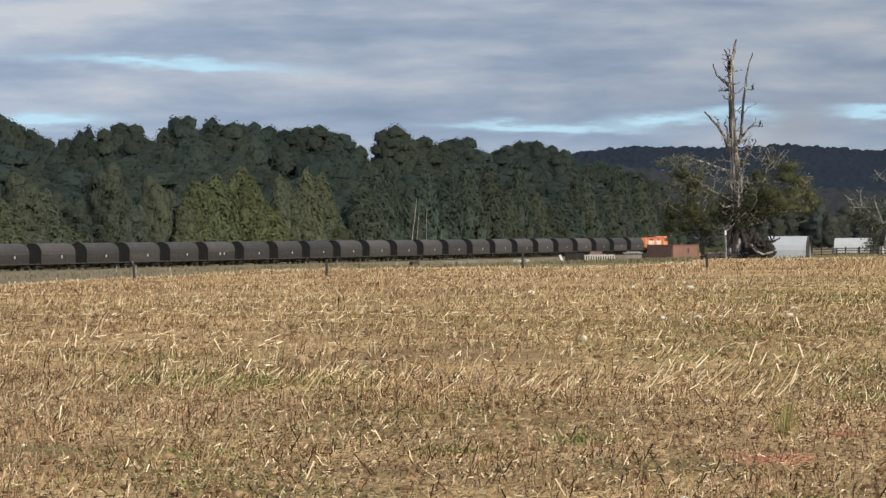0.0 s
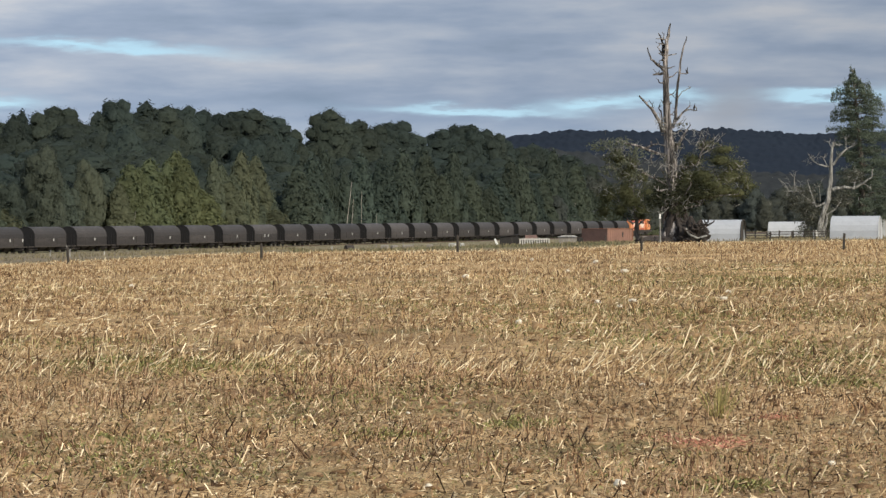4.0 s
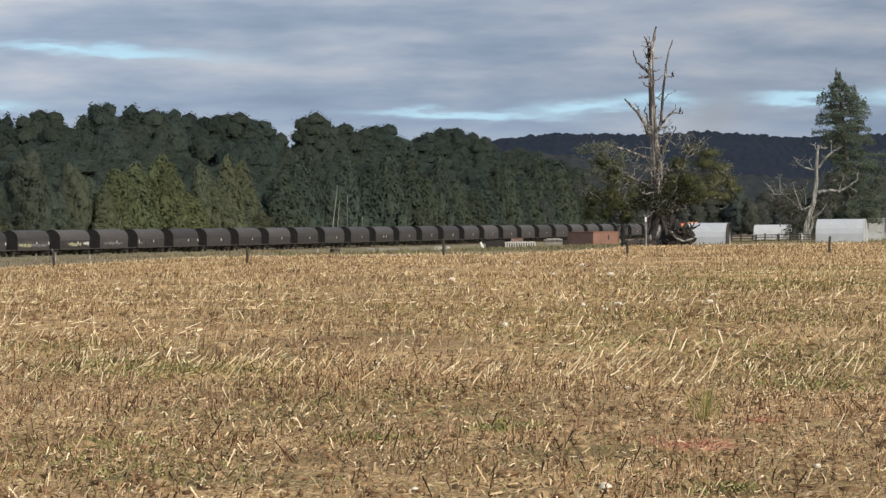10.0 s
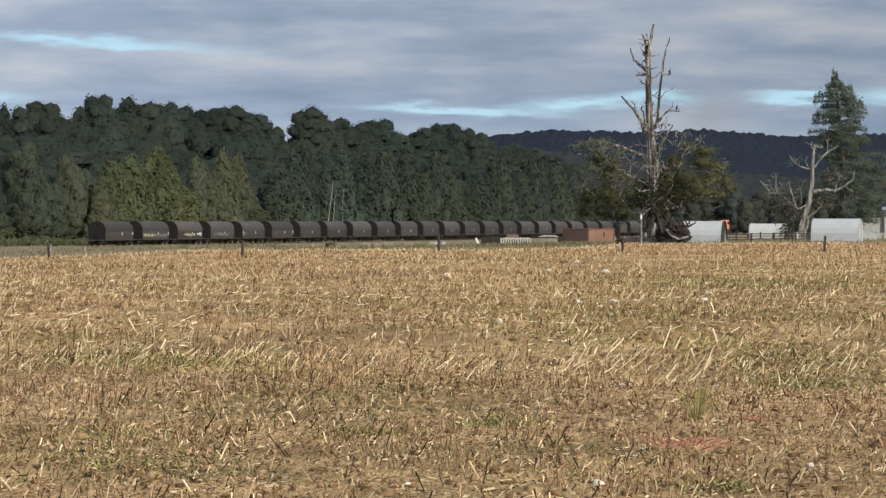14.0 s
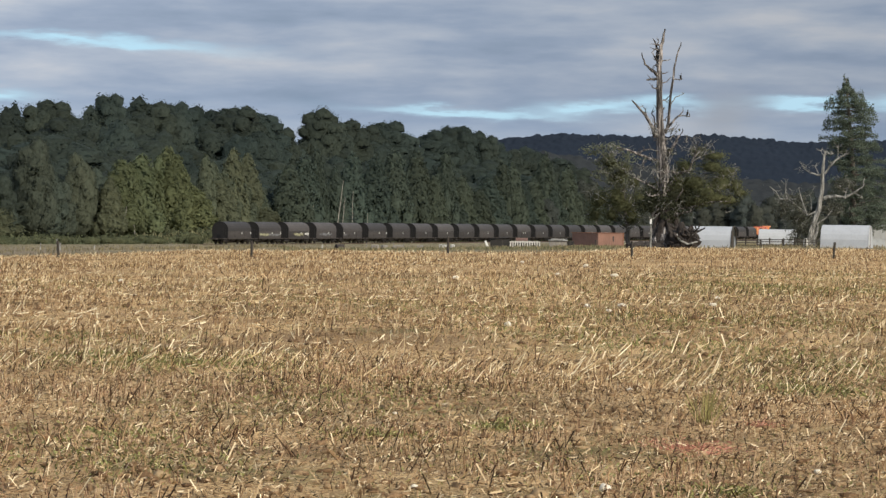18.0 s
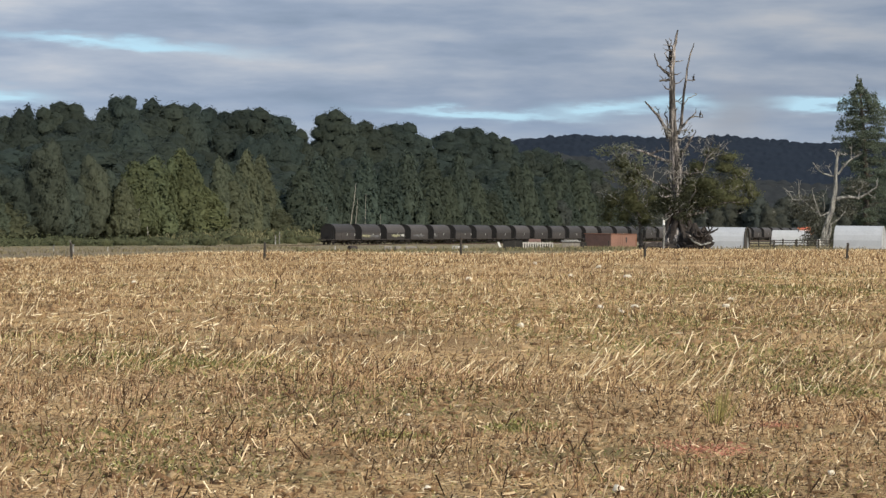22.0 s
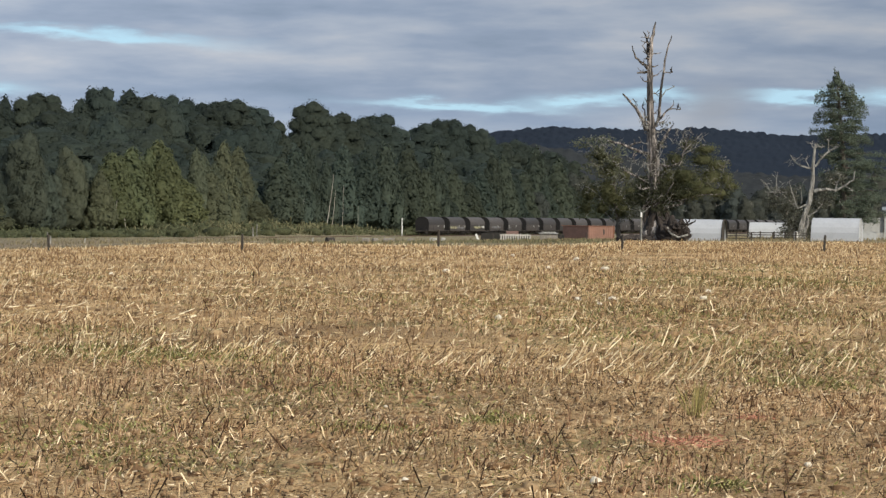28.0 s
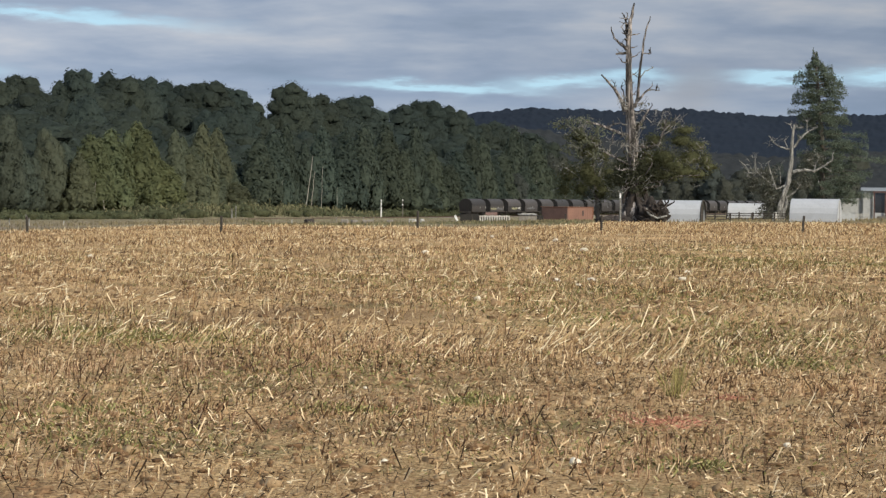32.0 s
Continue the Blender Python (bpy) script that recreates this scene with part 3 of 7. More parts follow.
        lh.append(hh * 0.66 * r.gamma(3.5, 1 / 3.5, num))
    x, y, h = np.concatenate(lx), np.concatenate(ly), np.concatenate(lh)
    n = len(x)
    a = np.where(r.random(n) < 0.84, r.normal(0.62, 0.2, n), r.normal(0.1, 0.6, n))
    base = np.stack([x, y, ground_z(x, y)], 1)
    tip = base + np.stack([np.sin(a) * h * 1.2, r.normal(0, 0.25, n) * h, np.cos(a) * h], 1)
    bright = material("bleached_stalk", [(0.2, (0.34, 0.225, 0.11)), (0.48, (0.66, 0.50, 0.28)), (0.76, (0.95, 0.84, 0.6))], scale=0.15, fine=40, rough=0.7, bump=0, island=0.7, spec=0.1)
    strips(base, tip, r.uniform(0.012, 0.026, n) * np.interp(y, [30, 40, 43, 60, 120], [0.4, 0.6, 0.9, 1, 2]), bright, "leaning_stalks", "bleached maize stalks laid over by wind", "stubble", r)
    # litter of leaves, husks and broken stalks on the soil
    for name, count, y0, y1, ln, wd in (("straw_litter", 125000, 19, 46, 0.034, 0.0085), ("straw_litter", 75000, 45, 90, 0.06, 0.013), ("straw_litter", 32000, 90, 160, 0.075, 0.020), ("straw_litter", 16000, 160, 270, 0.08, 0.03)):
        x, y = in_view(count, y0, y1, r)
        keep = (y < field_end(x)) & (r.random(count) < np.clip(3.0 * patchy(x, y, 0.35 + y / 160, 5) ** 1.6 * (0.4 + 1.2 * patchy(x, y, 1.0 + y / 30, 6)), 0.05, 1))
        x, y = x[keep], y[keep]
        n = len(x)
        a = r.normal(0.35, 1.6, n)
        l = ln * np.clip(r.gamma(1.6, 0.55, n), 0.2, 3.0)
        base = np.stack([x, y, ground_z(x, y) + r.uniform(0.004, 0.05, n)], 1)
        tip = base + np.stack([np.cos(a) * l, np.sin(a) * l, np.where(r.random(n) < (0.26 if y0 < 60 else 0.15), r.uniform(0.3, 1.8, n), r.uniform(0.0, 0.4, n)) * l], 1)
        flakes(base, tip, wd * r.uniform(0.6, 1.4, n) * np.sqrt(l / ln), crumbs if y1 < 50 else litter, name,
               "bleached maize leaves and broken stalks lying on soil", "litter", r)
    # broken stalks lying flat: strewn singly, and raked into pale windrows along the rows
    px, py, pl = [], [], []
    for k in range(70):
        cx, cy = in_view(1, 46, 170, r)
        if k < 8:
            cx, cy = np.array([-12 + 3.4 * k]), np.array([80.7 + 0.9 * (k % 3) - 0.1 * k])
        num = int(r.integers(6, 22))
        px.append(cx + r.normal(0, 0.6 + 0.008 * cy, num))
        py.append(cy + r.normal(0, 0.3, num))
        pl.append(r.uniform(0.1, 0.34, num))
    x, y = in_view(1900, 37, 130, r)
    keep = r.random(len(x)) < 0.15 + 1.1 * patchy(x * 0.5, y, 4.0, 31) ** 2
    px.append(x[keep])
    py.append(y[keep])
    pl.append(np.clip(r.gamma(4, 0.04, keep.sum()), 0.05, 0.4) * np.interp(y[keep], [24, 45, 60], [0.6, 0.7, 1.0]))
    x, y, l = np.concatenate(px), np.concatenate(py), np.concatenate(pl)
    n = len(x)
    base = np.stack([x, y, ground_z(x, y) + r.uniform(0.02, 0.07, n)], 1)
    a = r.normal(0, 0.45, n)
    tip = base + np.stack([np.cos(a) * l, np.sin(a) * l, r.normal(0.1, 0.16, n) * l], 1)
    strips(base, tip, r.uniform(0.008, 0.022, n) * np.interp(y, [24, 45, 60, 170], [0.38, 0.6, 1.2, 1.4]), bright, "fallen_stalks", "bleached broken stalks lying flat on the soil", "stubble", r)
    # the bleached brow of the field, where it falls away to the line
    n = 4600
    x = r.uniform(-42, 62, n)
    y = field_end(x) - r.gamma(1.5, 4.0, n) + 9.0 * (r.random(n) < 0.3) * r.random(n)
    base = np.stack([x, y, ground_z(x, y)], 1)
    h = r.gamma(4, 0.022, n)
    tip = base + np.stack([r.normal(0.1, 0.5, n) * h, r.normal(0, 0.3, n) * h, h], 1)
    strips(base, tip, r.uniform(0.03, 0.07, n), bright, "brow_stalks", "bleached stalks along the far brow of the field", "stubble", r)
    # clods of soil and matted leaf
    clod = material("matted_soil_clod", [(0.15, (0.075, 0.045, 0.026)), (0.42, (0.235, 0.146, 0.08)), (0.7, (0.33, 0.235, 0.134)), (0.95, (0.41, 0.31, 0.18))], scale=30, fine=3, rough=0.95, bump=0.8, bump_d=0.02, island=0.55, spec=0.05)
    for y0, y1, num, size in ((19.5, 46, 9000, 0.026), (46, 90, 3600, 0.045)):
        x, y = in_view(num, y0, y1, r)
        keep = (y < field_end(x)) & (r.random(num) < 0.2 + 1.2 * patchy(x, y, 0.9 + y / 60, 51))
        x, y = x[keep], y[keep]
        n = len(x)
        sz = size * np.clip(r.gamma(3, 0.33, n), 0.35, 2.2)
        lobes = np.stack([x, y, ground_z(x, y) + sz * 0.1, sz * r.uniform(0.8, 1.7, n), sz * r.uniform(0.7, 1.2, n), sz * r.uniform(0.4, 0.9, n)], 1)
        v, f = masses(lobes, 1, 0.7, 1.0, r)
        tagged(new("soil_clods", mesh_of("soil_clods", v, f, clod)), "brown clods of soil and matted leaf among stubble", "soil", kind="stuff")
    # tussocks of old stub and crown root close by
    num = 330
    cx, cy = in_view(num * 3, 20, 46, r)
    far = np.argsort(-patchy(cx, cy, 1.6, 9) - 0.3 * r.random(num * 3))[:num]
    cx, cy = cx[far], cy[far]
    per = 5
    x = (cx[:, None] + r.normal(0, 0.09, (num, per))).ravel()
    y = (cy[:, None] + r.normal(0, 0.05, (num, per))).ravel()
    n = num * per
    base = np.stack([x, y, ground_z(x, y) - 0.01], 1)
    h = np.clip(r.gamma(3.2, 0.03, n), 0.03, 0.26) * np.interp(y, [20, 32], [0.55, 1.0])
    tip = base + np.stack([(r.normal(-0.05, 0.45, num)[:, None] + r.normal(0, 0.2, (num, per))).ravel() * h, r.normal(0, 0.3, n) * h, h], 1)
    strips(base, tip, r.uniform(0.008, 0.018, n), stub, "stub_tussocks", "ragged dark tussocks of old maize stubs", "stubble", r)
    # thin dry weed stems in loose stands
    num, per = 300, 10
    cx, cy = in_view(num * 3, 20.5, 44, r)
    far = np.argsort(-patchy(cx, cy, 2.2, 19) - 0.35 * r.random(num * 3))[:num]
    x = (cx[far][:, None] + r.normal(0, 0.14, (num, per))).ravel()
    y = (cy[far][:, None] + r.normal(0, 0.12, (num, per))).ravel()
    n = num * per
    base = np.stack([x, y, ground_z(x, y) - 0.01], 1)
    h = np.clip(r.gamma(3.5, 0.034, n), 0.04, 0.32) * np.interp(y, [20, 34], [0.6, 1.0])
    tip = base + np.stack([r.normal(0.02, 0.22, n) * h, r.normal(0, 0.2, n) * h, h], 1)
    dry = material("dry_weed_stem", [(0.2, (0.09, 0.046, 0.028)), (0.5, (0.36, 0.205, 0.12)), (0.8, (0.72, 0.52, 0.33))], scale=0.15, fine=40, rough=0.8, bump=0, island=0.7, spec=0.1)
    strips(base, tip, r.uniform(0.004, 0.010, n), dry, "dry_weed_stems", "thin reddish-brown dry weed stems between stubble", "weeds", r)
    # green weeds in patches, and a rusty patch near the track edge
    bx, by, bh = [], [], []
    near_patches = ((-4.4, 43, 1.3, 1100, 0.08), (-5.6, 44.5, 0.8, 500, 0.07), (5.2, 42, 1.6, 900, 0.06), (-3.6, 26.5, 1.3, 900, 0.04), (-1.0, 36, 1.5, 700, 0.05), (1.0, 26, 1.6, 700, 0.035), (-2.4, 33, 1.8, 900, 0.04), (3.4, 25, 1.6, 500, 0.035), (-1.5, 40, 2.2, 700, 0.06), (0.7, 31, 0.35, 260, 0.07), (-0.75, 29.5, 0.4, 240, 0.07), (5.6, 45, 1.2, 500, 0.07), (5.2, 39, 0.8, 500, 0.07), (2.3, 23.2, 0.3, 260, 0.06), (-3.3, 28.5, 0.5, 200, 0.06), (-2.6, 25, 0.7, 240, 0.06))
    far_patches = ((7.5, 68, 3.0, 1300, 0.07), (12, 100, 5, 1700, 0.09), (16, 104, 4, 1200, 0.09), (5.0, 63, 3.0, 1000, 0.07), (4.6, 50, 2.4, 900, 0.07), (11, 90, 7, 1500, 0.08), (17, 130, 7, 1300, 0.1), (3, 74, 4, 700, 0.07), (-4, 78, 3, 500, 0.07), (3.0, 56, 3.0, 700, 0.08), (-7, 52, 2.0, 500, 0.08), (9.5, 62, 3.5, 700, 0.08), (0.5, 70, 5, 900, 0.08), (12, 110, 8, 900, 0.12), (-14, 92, 6, 600, 0.1), (2, 95, 7, 700, 0.1))
    for cx, cy, rad, num, hh in near_patches + far_patches:
        num = int(num * 1.5)
        q = r.normal(size=(num, 2)) * rad * np.array([0.7, 1.15])
        bx.append(cx + q[:, 0])
        by.append(cy + q[:, 1])
        bh.append(np.full(num, hh) * r.uniform(0.5, 1.6, num))
    x, y, h = np.concatenate(bx), np.concatenate(by), np.concatenate(bh)
    n = len(x)
    base = np.stack([x, y, ground_z(x, y)], 1)
    h = h * 0.6
    tip = base + np.stack([r.normal(0, 0.9, n) * h, r.normal(0, 0.9, n) * h, h], 1)
    flakes(base, tip, r.uniform(0.006, 0.016, n) * (1 + y / 80), weed, "green_weeds", "low green weeds sprouting between stubble", "weeds", r)
    q = np.concatenate([r.normal(size=(300, 2)) * np.array([0.24, 0.5]) + np.array([2.5, 28.3]), r.normal(size=(90, 2)) * np.array([0.1, 0.25]) + np.array([3.5, 31.4])])
    n = len(q)
    base = np.stack([q[:, 0], q[:, 1], ground_z(q[:, 0], q[:, 1])], 1)
    a = r.uniform(0, 6.28, n)
    l = r.uniform(0.03, 0.12, n)
    tip = base + np.stack([np.cos(a) * l, np.sin(a) * l, r.uniform(0.0, 0.5, n) * l], 1)
    strips(base, tip, r.uniform(0.006, 0.014, n), red, "red_weed_stems", "withered rust-red weed stems on bare soil", "weeds", r)
    # one tall tuft of rank grass
    tuft = thing("grass_tuft", "rank olive-green grass tuft in the stubble", "grass", m=pose(2.92, 31.5, gz(2.92, 31.5)))
    a = r.uniform(0, 6.28, 80)
    base = np.stack([np.cos(a) * 0.1, np.sin(a) * 0.1, 0 * a], 1) * r.uniform(0, 1, (80, 1))
    hh = r.uniform(0.15, 0.42, 80)
    tip = base * 2.2 + np.stack([r.normal(0.02, 0.06, 80), r.normal(0, 0.06, 80), hh], 1)
    ob = strips(base, tip, r.uniform(0.005, 0.010, 80), material("rank_grass", shades((0.30, 0.26, 0.10), 0.6, 1.5), scale=3, island=0.5, bump=0), "grass_blade", "", "", r)
    ob.parent = tuft
    # pale lumps: bleached cobs and stones
    pale = material("bleached_cob", shades((0.62, 0.56, 0.45), 0.7, 1.3), scale=20, rough=0.8, bump=0.3)
    for px, py, sz in ((0.3, 108, 0.24), (7.2, 121, 0.30), (3.8, 76, 0.20), (4.8, 77, 0.18), (1.3, 60, 0.16), (7.33, 77.2, 0.17), (4.1, 71.2, 0.16), (4.2, 158, 0.26), (7.25, 147, 0.26), (-0.25, 22.9, 0.05), (1.32, 23.0, 0.11),
                       (4.9, 125, 0.22), (8.4, 87, 0.16), (-5.3, 29.5, 0.05), (-0.6, 33, 0.05), (5.9, 66, 0.12), (-11.8, 101, 0.2), (3.4, 25.5, 0.07), (2.5, 38.0, 0.08)):
        bm = bmesh.new()
        bmesh.ops.create_icosphere(bm, subdivisions=2, radius=0.5)
        for vv in bm.verts:
            vv.co *= 1 + 0.35 * noise.noise(vv.co * 2.2 + Vector((px, py, 0)))
            vv.co = Vector((vv.co.x * sz * 1.25, vv.co.y * sz * 0.9, vv.co.z * sz * 0.75))
        ob = part("pale_stone", bm, pale, None)
        ob.matrix_basis = pose(px, py, gz(px, py) + sz * 0.28, 0, 0, px * 70)
        tagged(ob, "pale bleached stone lying among maize stubble", "stone", "stones in the field")


build_field()


# ---- railway line and train ----
TURN = math.degrees(math.atan2(TD.y, TD.x))
GRADE = 0.0012       # the line climbs a little as it goes away
GRADE_DEG = math.degrees(math.atan(GRADE))


def track_at(s, side, z):
    """s metres along the line from T0, side metres off its near edge towards the field."""
    p = T0 + TD * s + TN * side
    return p.x, p.y, z + GRADE * s


def build_line():
    bed = material("railway_ballast", shades((0.17, 0.15, 0.13), 0.55, 1.5), scale=2.5, bump=0.6)
    rail = material("rusty_rail", shades((0.13, 0.075, 0.05)), scale=3, rough=0.5, metal=0.7, bump=0.1)
    line = thing("railway_line", "single railway line on a low grey ballast bed", "railway")
    line["kind"] = "structure"
    line.matrix_basis = pose(*track_at(0, -1.4, RAIL_Z)) @ pose(0, 0, 0, 0, 0, TURN) @ pose(0, 0, 0, 0, -GRADE_DEG, 0)
    bm = bmesh.new()
    sec = [(-2.6, -0.75), (-1.6, -0.16), (1.6, -0.16), (2.6, -0.75)]
    for x in (-260, 1150):
        for yy, zz in sec:
            bm.verts.new((x, yy, zz))
    bm.verts.ensure_lookup_table()
    for k in range(3):
        bm.faces.new([bm.verts[i] for i in (k, k + 1, k + 5, k + 4)])
    part("ballast_bed", bm, bed, line)
    for yy in (-0.55, 0.55):
        part("rail", box(bmesh.new(), -260, yy - 0.035, -0.15, 1150, yy + 0.035, 0.0), rail, line)


build_line()

WAGON = 12.57       # coupling to coupling
SPEED = 10.21
HOPPER = material("sooty_wagon_steel", shades((0.042, 0.037, 0.035), 0.6, 1.6), scale=0.7, rough=0.62, bump=0.15, per_object=0.3, spec=0.35, stretch=(0.4, 1, 1.5))
COVER = material("grimy_wagon_cover", shades((0.045, 0.040, 0.038), 0.6, 1.6), scale=0.6, rough=0.58, bump=0.15, per_object=0.35, spec=0.4, stretch=(0.5, 1, 1))
# near-black, with the shade on the wagon ends put into the colour
ENDS = material("shade_dark_wagon_end", shades((0.009, 0.008, 0.008), 0.6, 1.5), scale=1.2, rough=0.8, bump=0.2)
UNDER = material("underframe_grime", shades((0.040, 0.034, 0.030), 0.5, 1.5), scale=2.0, rough=0.85, bump=0.3)
MARK = material("faded_white_paint", shades((0.42, 0.42, 0.40), 0.5, 1.4), scale=5, rough=0.7, bump=0.1)
GRAF = material("faded_yellow_spray_paint", [(0.3, (0.09, 0.085, 0.06)), (0.5, (0.26, 0.25, 0.15)), (0.7, (0.42, 0.42, 0.30))], scale=2.5, rough=0.7, bump=0.05)
GRAF_GREY = material("grey_spray_paint", shades((0.125, 0.125, 0.13), 0.4, 1.4), scale=1.2, rough=0.7, bump=0.1)
HL, HW = 4.65, 1.38      # half length and width of a body


def section():
    """Half round cover above straight sides: (y, z) from the far sill to the near sill."""
    pts = [(HW * 0.97, 0.90), (HW, 1.6), (HW, 2.1)]
    for k in range(1, 12):
        a = math.pi * k / 12
        pts.append((HW * math.cos(a), 2.1 + 1.5 * math.sin(a) ** 0.8))
    return pts + [(-HW, 2.1), (-HW, 1.6), (-HW * 0.97, 0.90)]


def extrude(pts, x0, x1, cap=True):
    bm = bmesh.new()
    a = [bm.verts.new((x0, y, z)) for y, z in pts]
    b = [bm.verts.new((x1, y, z)) for y, z in pts]
    for k in range(len(pts) - 1):
        bm.faces.new((a[k], a[k + 1], b[k + 1], b[k]))
    if cap:
        bm.faces.new(a[::-1])
        bm.faces.new(b)
        bm.faces.new((a[0], b[0], b[-1], a[-1]))
    return bm


def wheelset(parent, x, z, r):
    bm = bmesh.new()
    for yy in (-0.53, 0.53):
        bmesh.ops.create_cone(bm, cap_ends=True, segments=16, radius1=r, radius2=r, depth=0.12, matrix=Matrix.Translation((x, yy, z)) @ Matrix.Rotation(math.pi / 2, 4, "X"))
    bmesh.ops.create_cone(bm, cap_ends=True, segments=8, radius1=0.07, radius2=0.07, depth=1.0, matrix=Matrix.Translation((x, 0, z)) @ Matrix.Rotation(math.pi / 2, 4, "X"))
    part("wheelset", bm, UNDER, parent)


def bogie(parent, x):
    b = part("bogie", box(box(box(bmesh.new(), x - 1.25, -1.0, 0.42, x + 1.25, -0.86, 0.72, 0.05), x - 1.25, 0.86, 0.42, x + 1.25, 1.0, 0.72, 0.05), x - 0.3, -0.9, 0.45, x + 0.3, 0.9, 0.8), UNDER, parent)
    for dx in (-0.85, 0.85):
        wheelset(b, x + dx, 0.43, 0.43)


def build_wagon():
    w = thing("hopper_wagon", "sooty dark grey hopper wagon with a round cover", "wagon", "wagons of the train")
    bm = extrude([(HW * 0.97, 0.90), (HW, 1.6), (HW, 2.1), (-HW, 2.1), (-HW, 1.6), (-HW * 0.97, 0.90)], -HL, HL)
    part("body", bm, HOPPER, w)
    part("cover", extrude([(y * 1.012, z + 0.012) for y, z in section()[2:-2]], -HL + 0.02, HL - 0.02), COVER, w, "rounded grimy cover")
    for e in (-1, 1):
        # a plate set over each end, its shade put into the colour, a hood rim round it
        pts = [(y * 0.97, z - 0.02) for y, z in section()]
        part("end_plate", extrude(pts, e * HL + e * 0.004, e * HL + e * 0.05), ENDS, w, "end plate darkened as in shade")
        rim = bmesh.new()
        sec = section()[2:-2]
        tube(rim, [(e * (HL + 0.03), y, z) for y, z in sec], [0.06] * len(sec), 5)
        part("hood_rim", rim, ENDS, w)
        part("platform", box(bmesh.new(), e * HL + (0.05 if e > 0 else -1.35), -1.25, 0.80, e * HL + (1.35 if e > 0 else -0.05), 1.25, 0.96), UNDER, w)
        lad = bmesh.new()
        xe = e * (HL + 0.7)
        for yy in (-1.25, -0.85):
            box(lad, xe - 0.03, yy - 0.03, 0.9, xe + 0.03, yy + 0.03, 2.5)
        for k in range(5):
            box(lad, xe - 0.02, -1.25, 1.15 + 0.3 * k, xe + 0.02, -0.85, 1.19 + 0.3 * k)
        part("ladder", lad, ENDS, w)
        part("coupler", box(bmesh.new(), e * HL + (1.3 if e > 0 else -1.63), -0.12, 0.68, e * HL + (1.63 if e > 0 else -1.3), 0.12, 0.9, 0.03), UNDER, w)
        bogie(w, e * 4.3)
    sill = box(bmesh.new(), -HL, -HW - 0.05, 0.82, HL, -HW + 0.06, 1.02)
    box(sill, -HL, HW - 0.06, 0.82, HL, HW + 0.05, 1.02)
    part("sill", sill, UNDER, w)
    # hopper chutes between the bogies
    for x in (-1.3, 1.3):
        bm = bmesh.new()
        g = bmesh.ops.create_cone(bm, cap_ends=True, segments=4, radius1=0.55, radius2=1.55, depth=0.62, matrix=Matrix.Translation((x, 0, 0.55)) @ Matrix.Rotation(math.pi / 4, 4, "Z"))
        part("chute", bm, UNDER, w)
    for x in (-HL + 0.08, -1.9, 1.9, HL - 0.08):
        part("side_rib", box(bmesh.new(), x - 0.05, -HW - 0.035, 1.06, x + 0.05, -HW, 2.1, 0.01), HOPPER, w)
    # small stencilled panels
    part("stencil_panel", box(bmesh.new(), 0.75, -HW - 0.008, 1.62, 1.05, -HW - 0.003, 1.98), MARK, w, "small faded white stencil")
    part("stencil_bar", box(bmesh.new(), 2.7, -HW - 0.008, 1.66, 3.3, -HW - 0.003, 1.74), HOPPER, w)
    return w


def blotches(name, parent, x0, x1, z0, z1, n, mat, seed):
    """Sprayed lettering nobody can read, as plain rounded patches that run into one another."""
    r = random.Random(seed)
    step = (x1 - x0) / n
    for k in range(n):
        cx, cz = x0 + step * (k + r.uniform(0.3, 0.7)), (z0 + z1) / 2 + r.uniform(-0.12, 0.12) * (z1 - z0)
        rx, rz, y = step * r.uniform(0.38, 0.72), (z1 - z0) * r.uniform(0.3, 0.52), -HW - 0.012 - 0.0005 * k
        bm = bmesh.new()
        edge = []
        for q in range(12):
            a, f = q * math.pi / 6, r.uniform(0.75, 1.15)
            edge.append((cx + rx * f * math.cos(a), cz + rz * f * math.sin(a)))
        front = [bm.verts.new((x, y, z)) for x, z in edge]
        back = [bm.verts.new((x, -HW - 0.006, z)) for x, z in edge]
        bm.faces.new(front)
        for q in range(12):
            bm.faces.new((front[q], back[q], back[(q + 1) % 12], front[(q + 1) % 12]))
        bmesh.ops.recalc_face_normals(bm, faces=bm.faces)
        part(name, bm, mat, parent, "faded sprayed paint" if k == 0 else "")


TRAIN = []      # (thing, metres along the line at 15 s)


def build_train():
    first = build_wagon()
    start = -4.22 * SPEED
    for k in range(30):
        s = start + WAGON * k + HL
        ob = first if k == 0 else copy_thing(first, Matrix.Identity(4))
        TRAIN.append((ob, s))
    for k, tone, args in ((1, GRAF, (-4.3, -0.3, 1.2, 1.85, 9)), (1, GRAF_GREY, (-0.2, 4.2, 1.2, 1.8, 9)), (2, GRAF, (-2.4, 1.9, 1.25, 1.85, 9)), (2, MARK, (2.4, 4.3, 1.3, 1.9, 4)), (3, GRAF_GREY, (-3.2, 2.6, 1.35, 1.8, 9)),
                          (4, GRAF_GREY, (-4.3, -3.0, 1.25, 1.7, 3)), (12, GRAF_GREY, (0.6, 2.6, 2.05, 2.1, 3))):
        ob = TRAIN[k][0]
        tagged(ob, "sooty dark grey hopper wagon with pale graffiti along its side")
        blotches("graffiti", ob, *args, tone, k)
    for k, x in ((4, -4.2), (0, 4.4), (5, 4.4), (1, 4.4), (12, -0.6)):
        part("paint_patch", box(bmesh.new(), x - 0.16, -HW - 0.05, 1.6, x + 0.16, -HW - 0.04, 2.0), MARK, TRAIN[k][0], "white paint patch")
    loco = build_loco()
    TRAIN.append((loco, start + WAGON * 30 + 8.6))


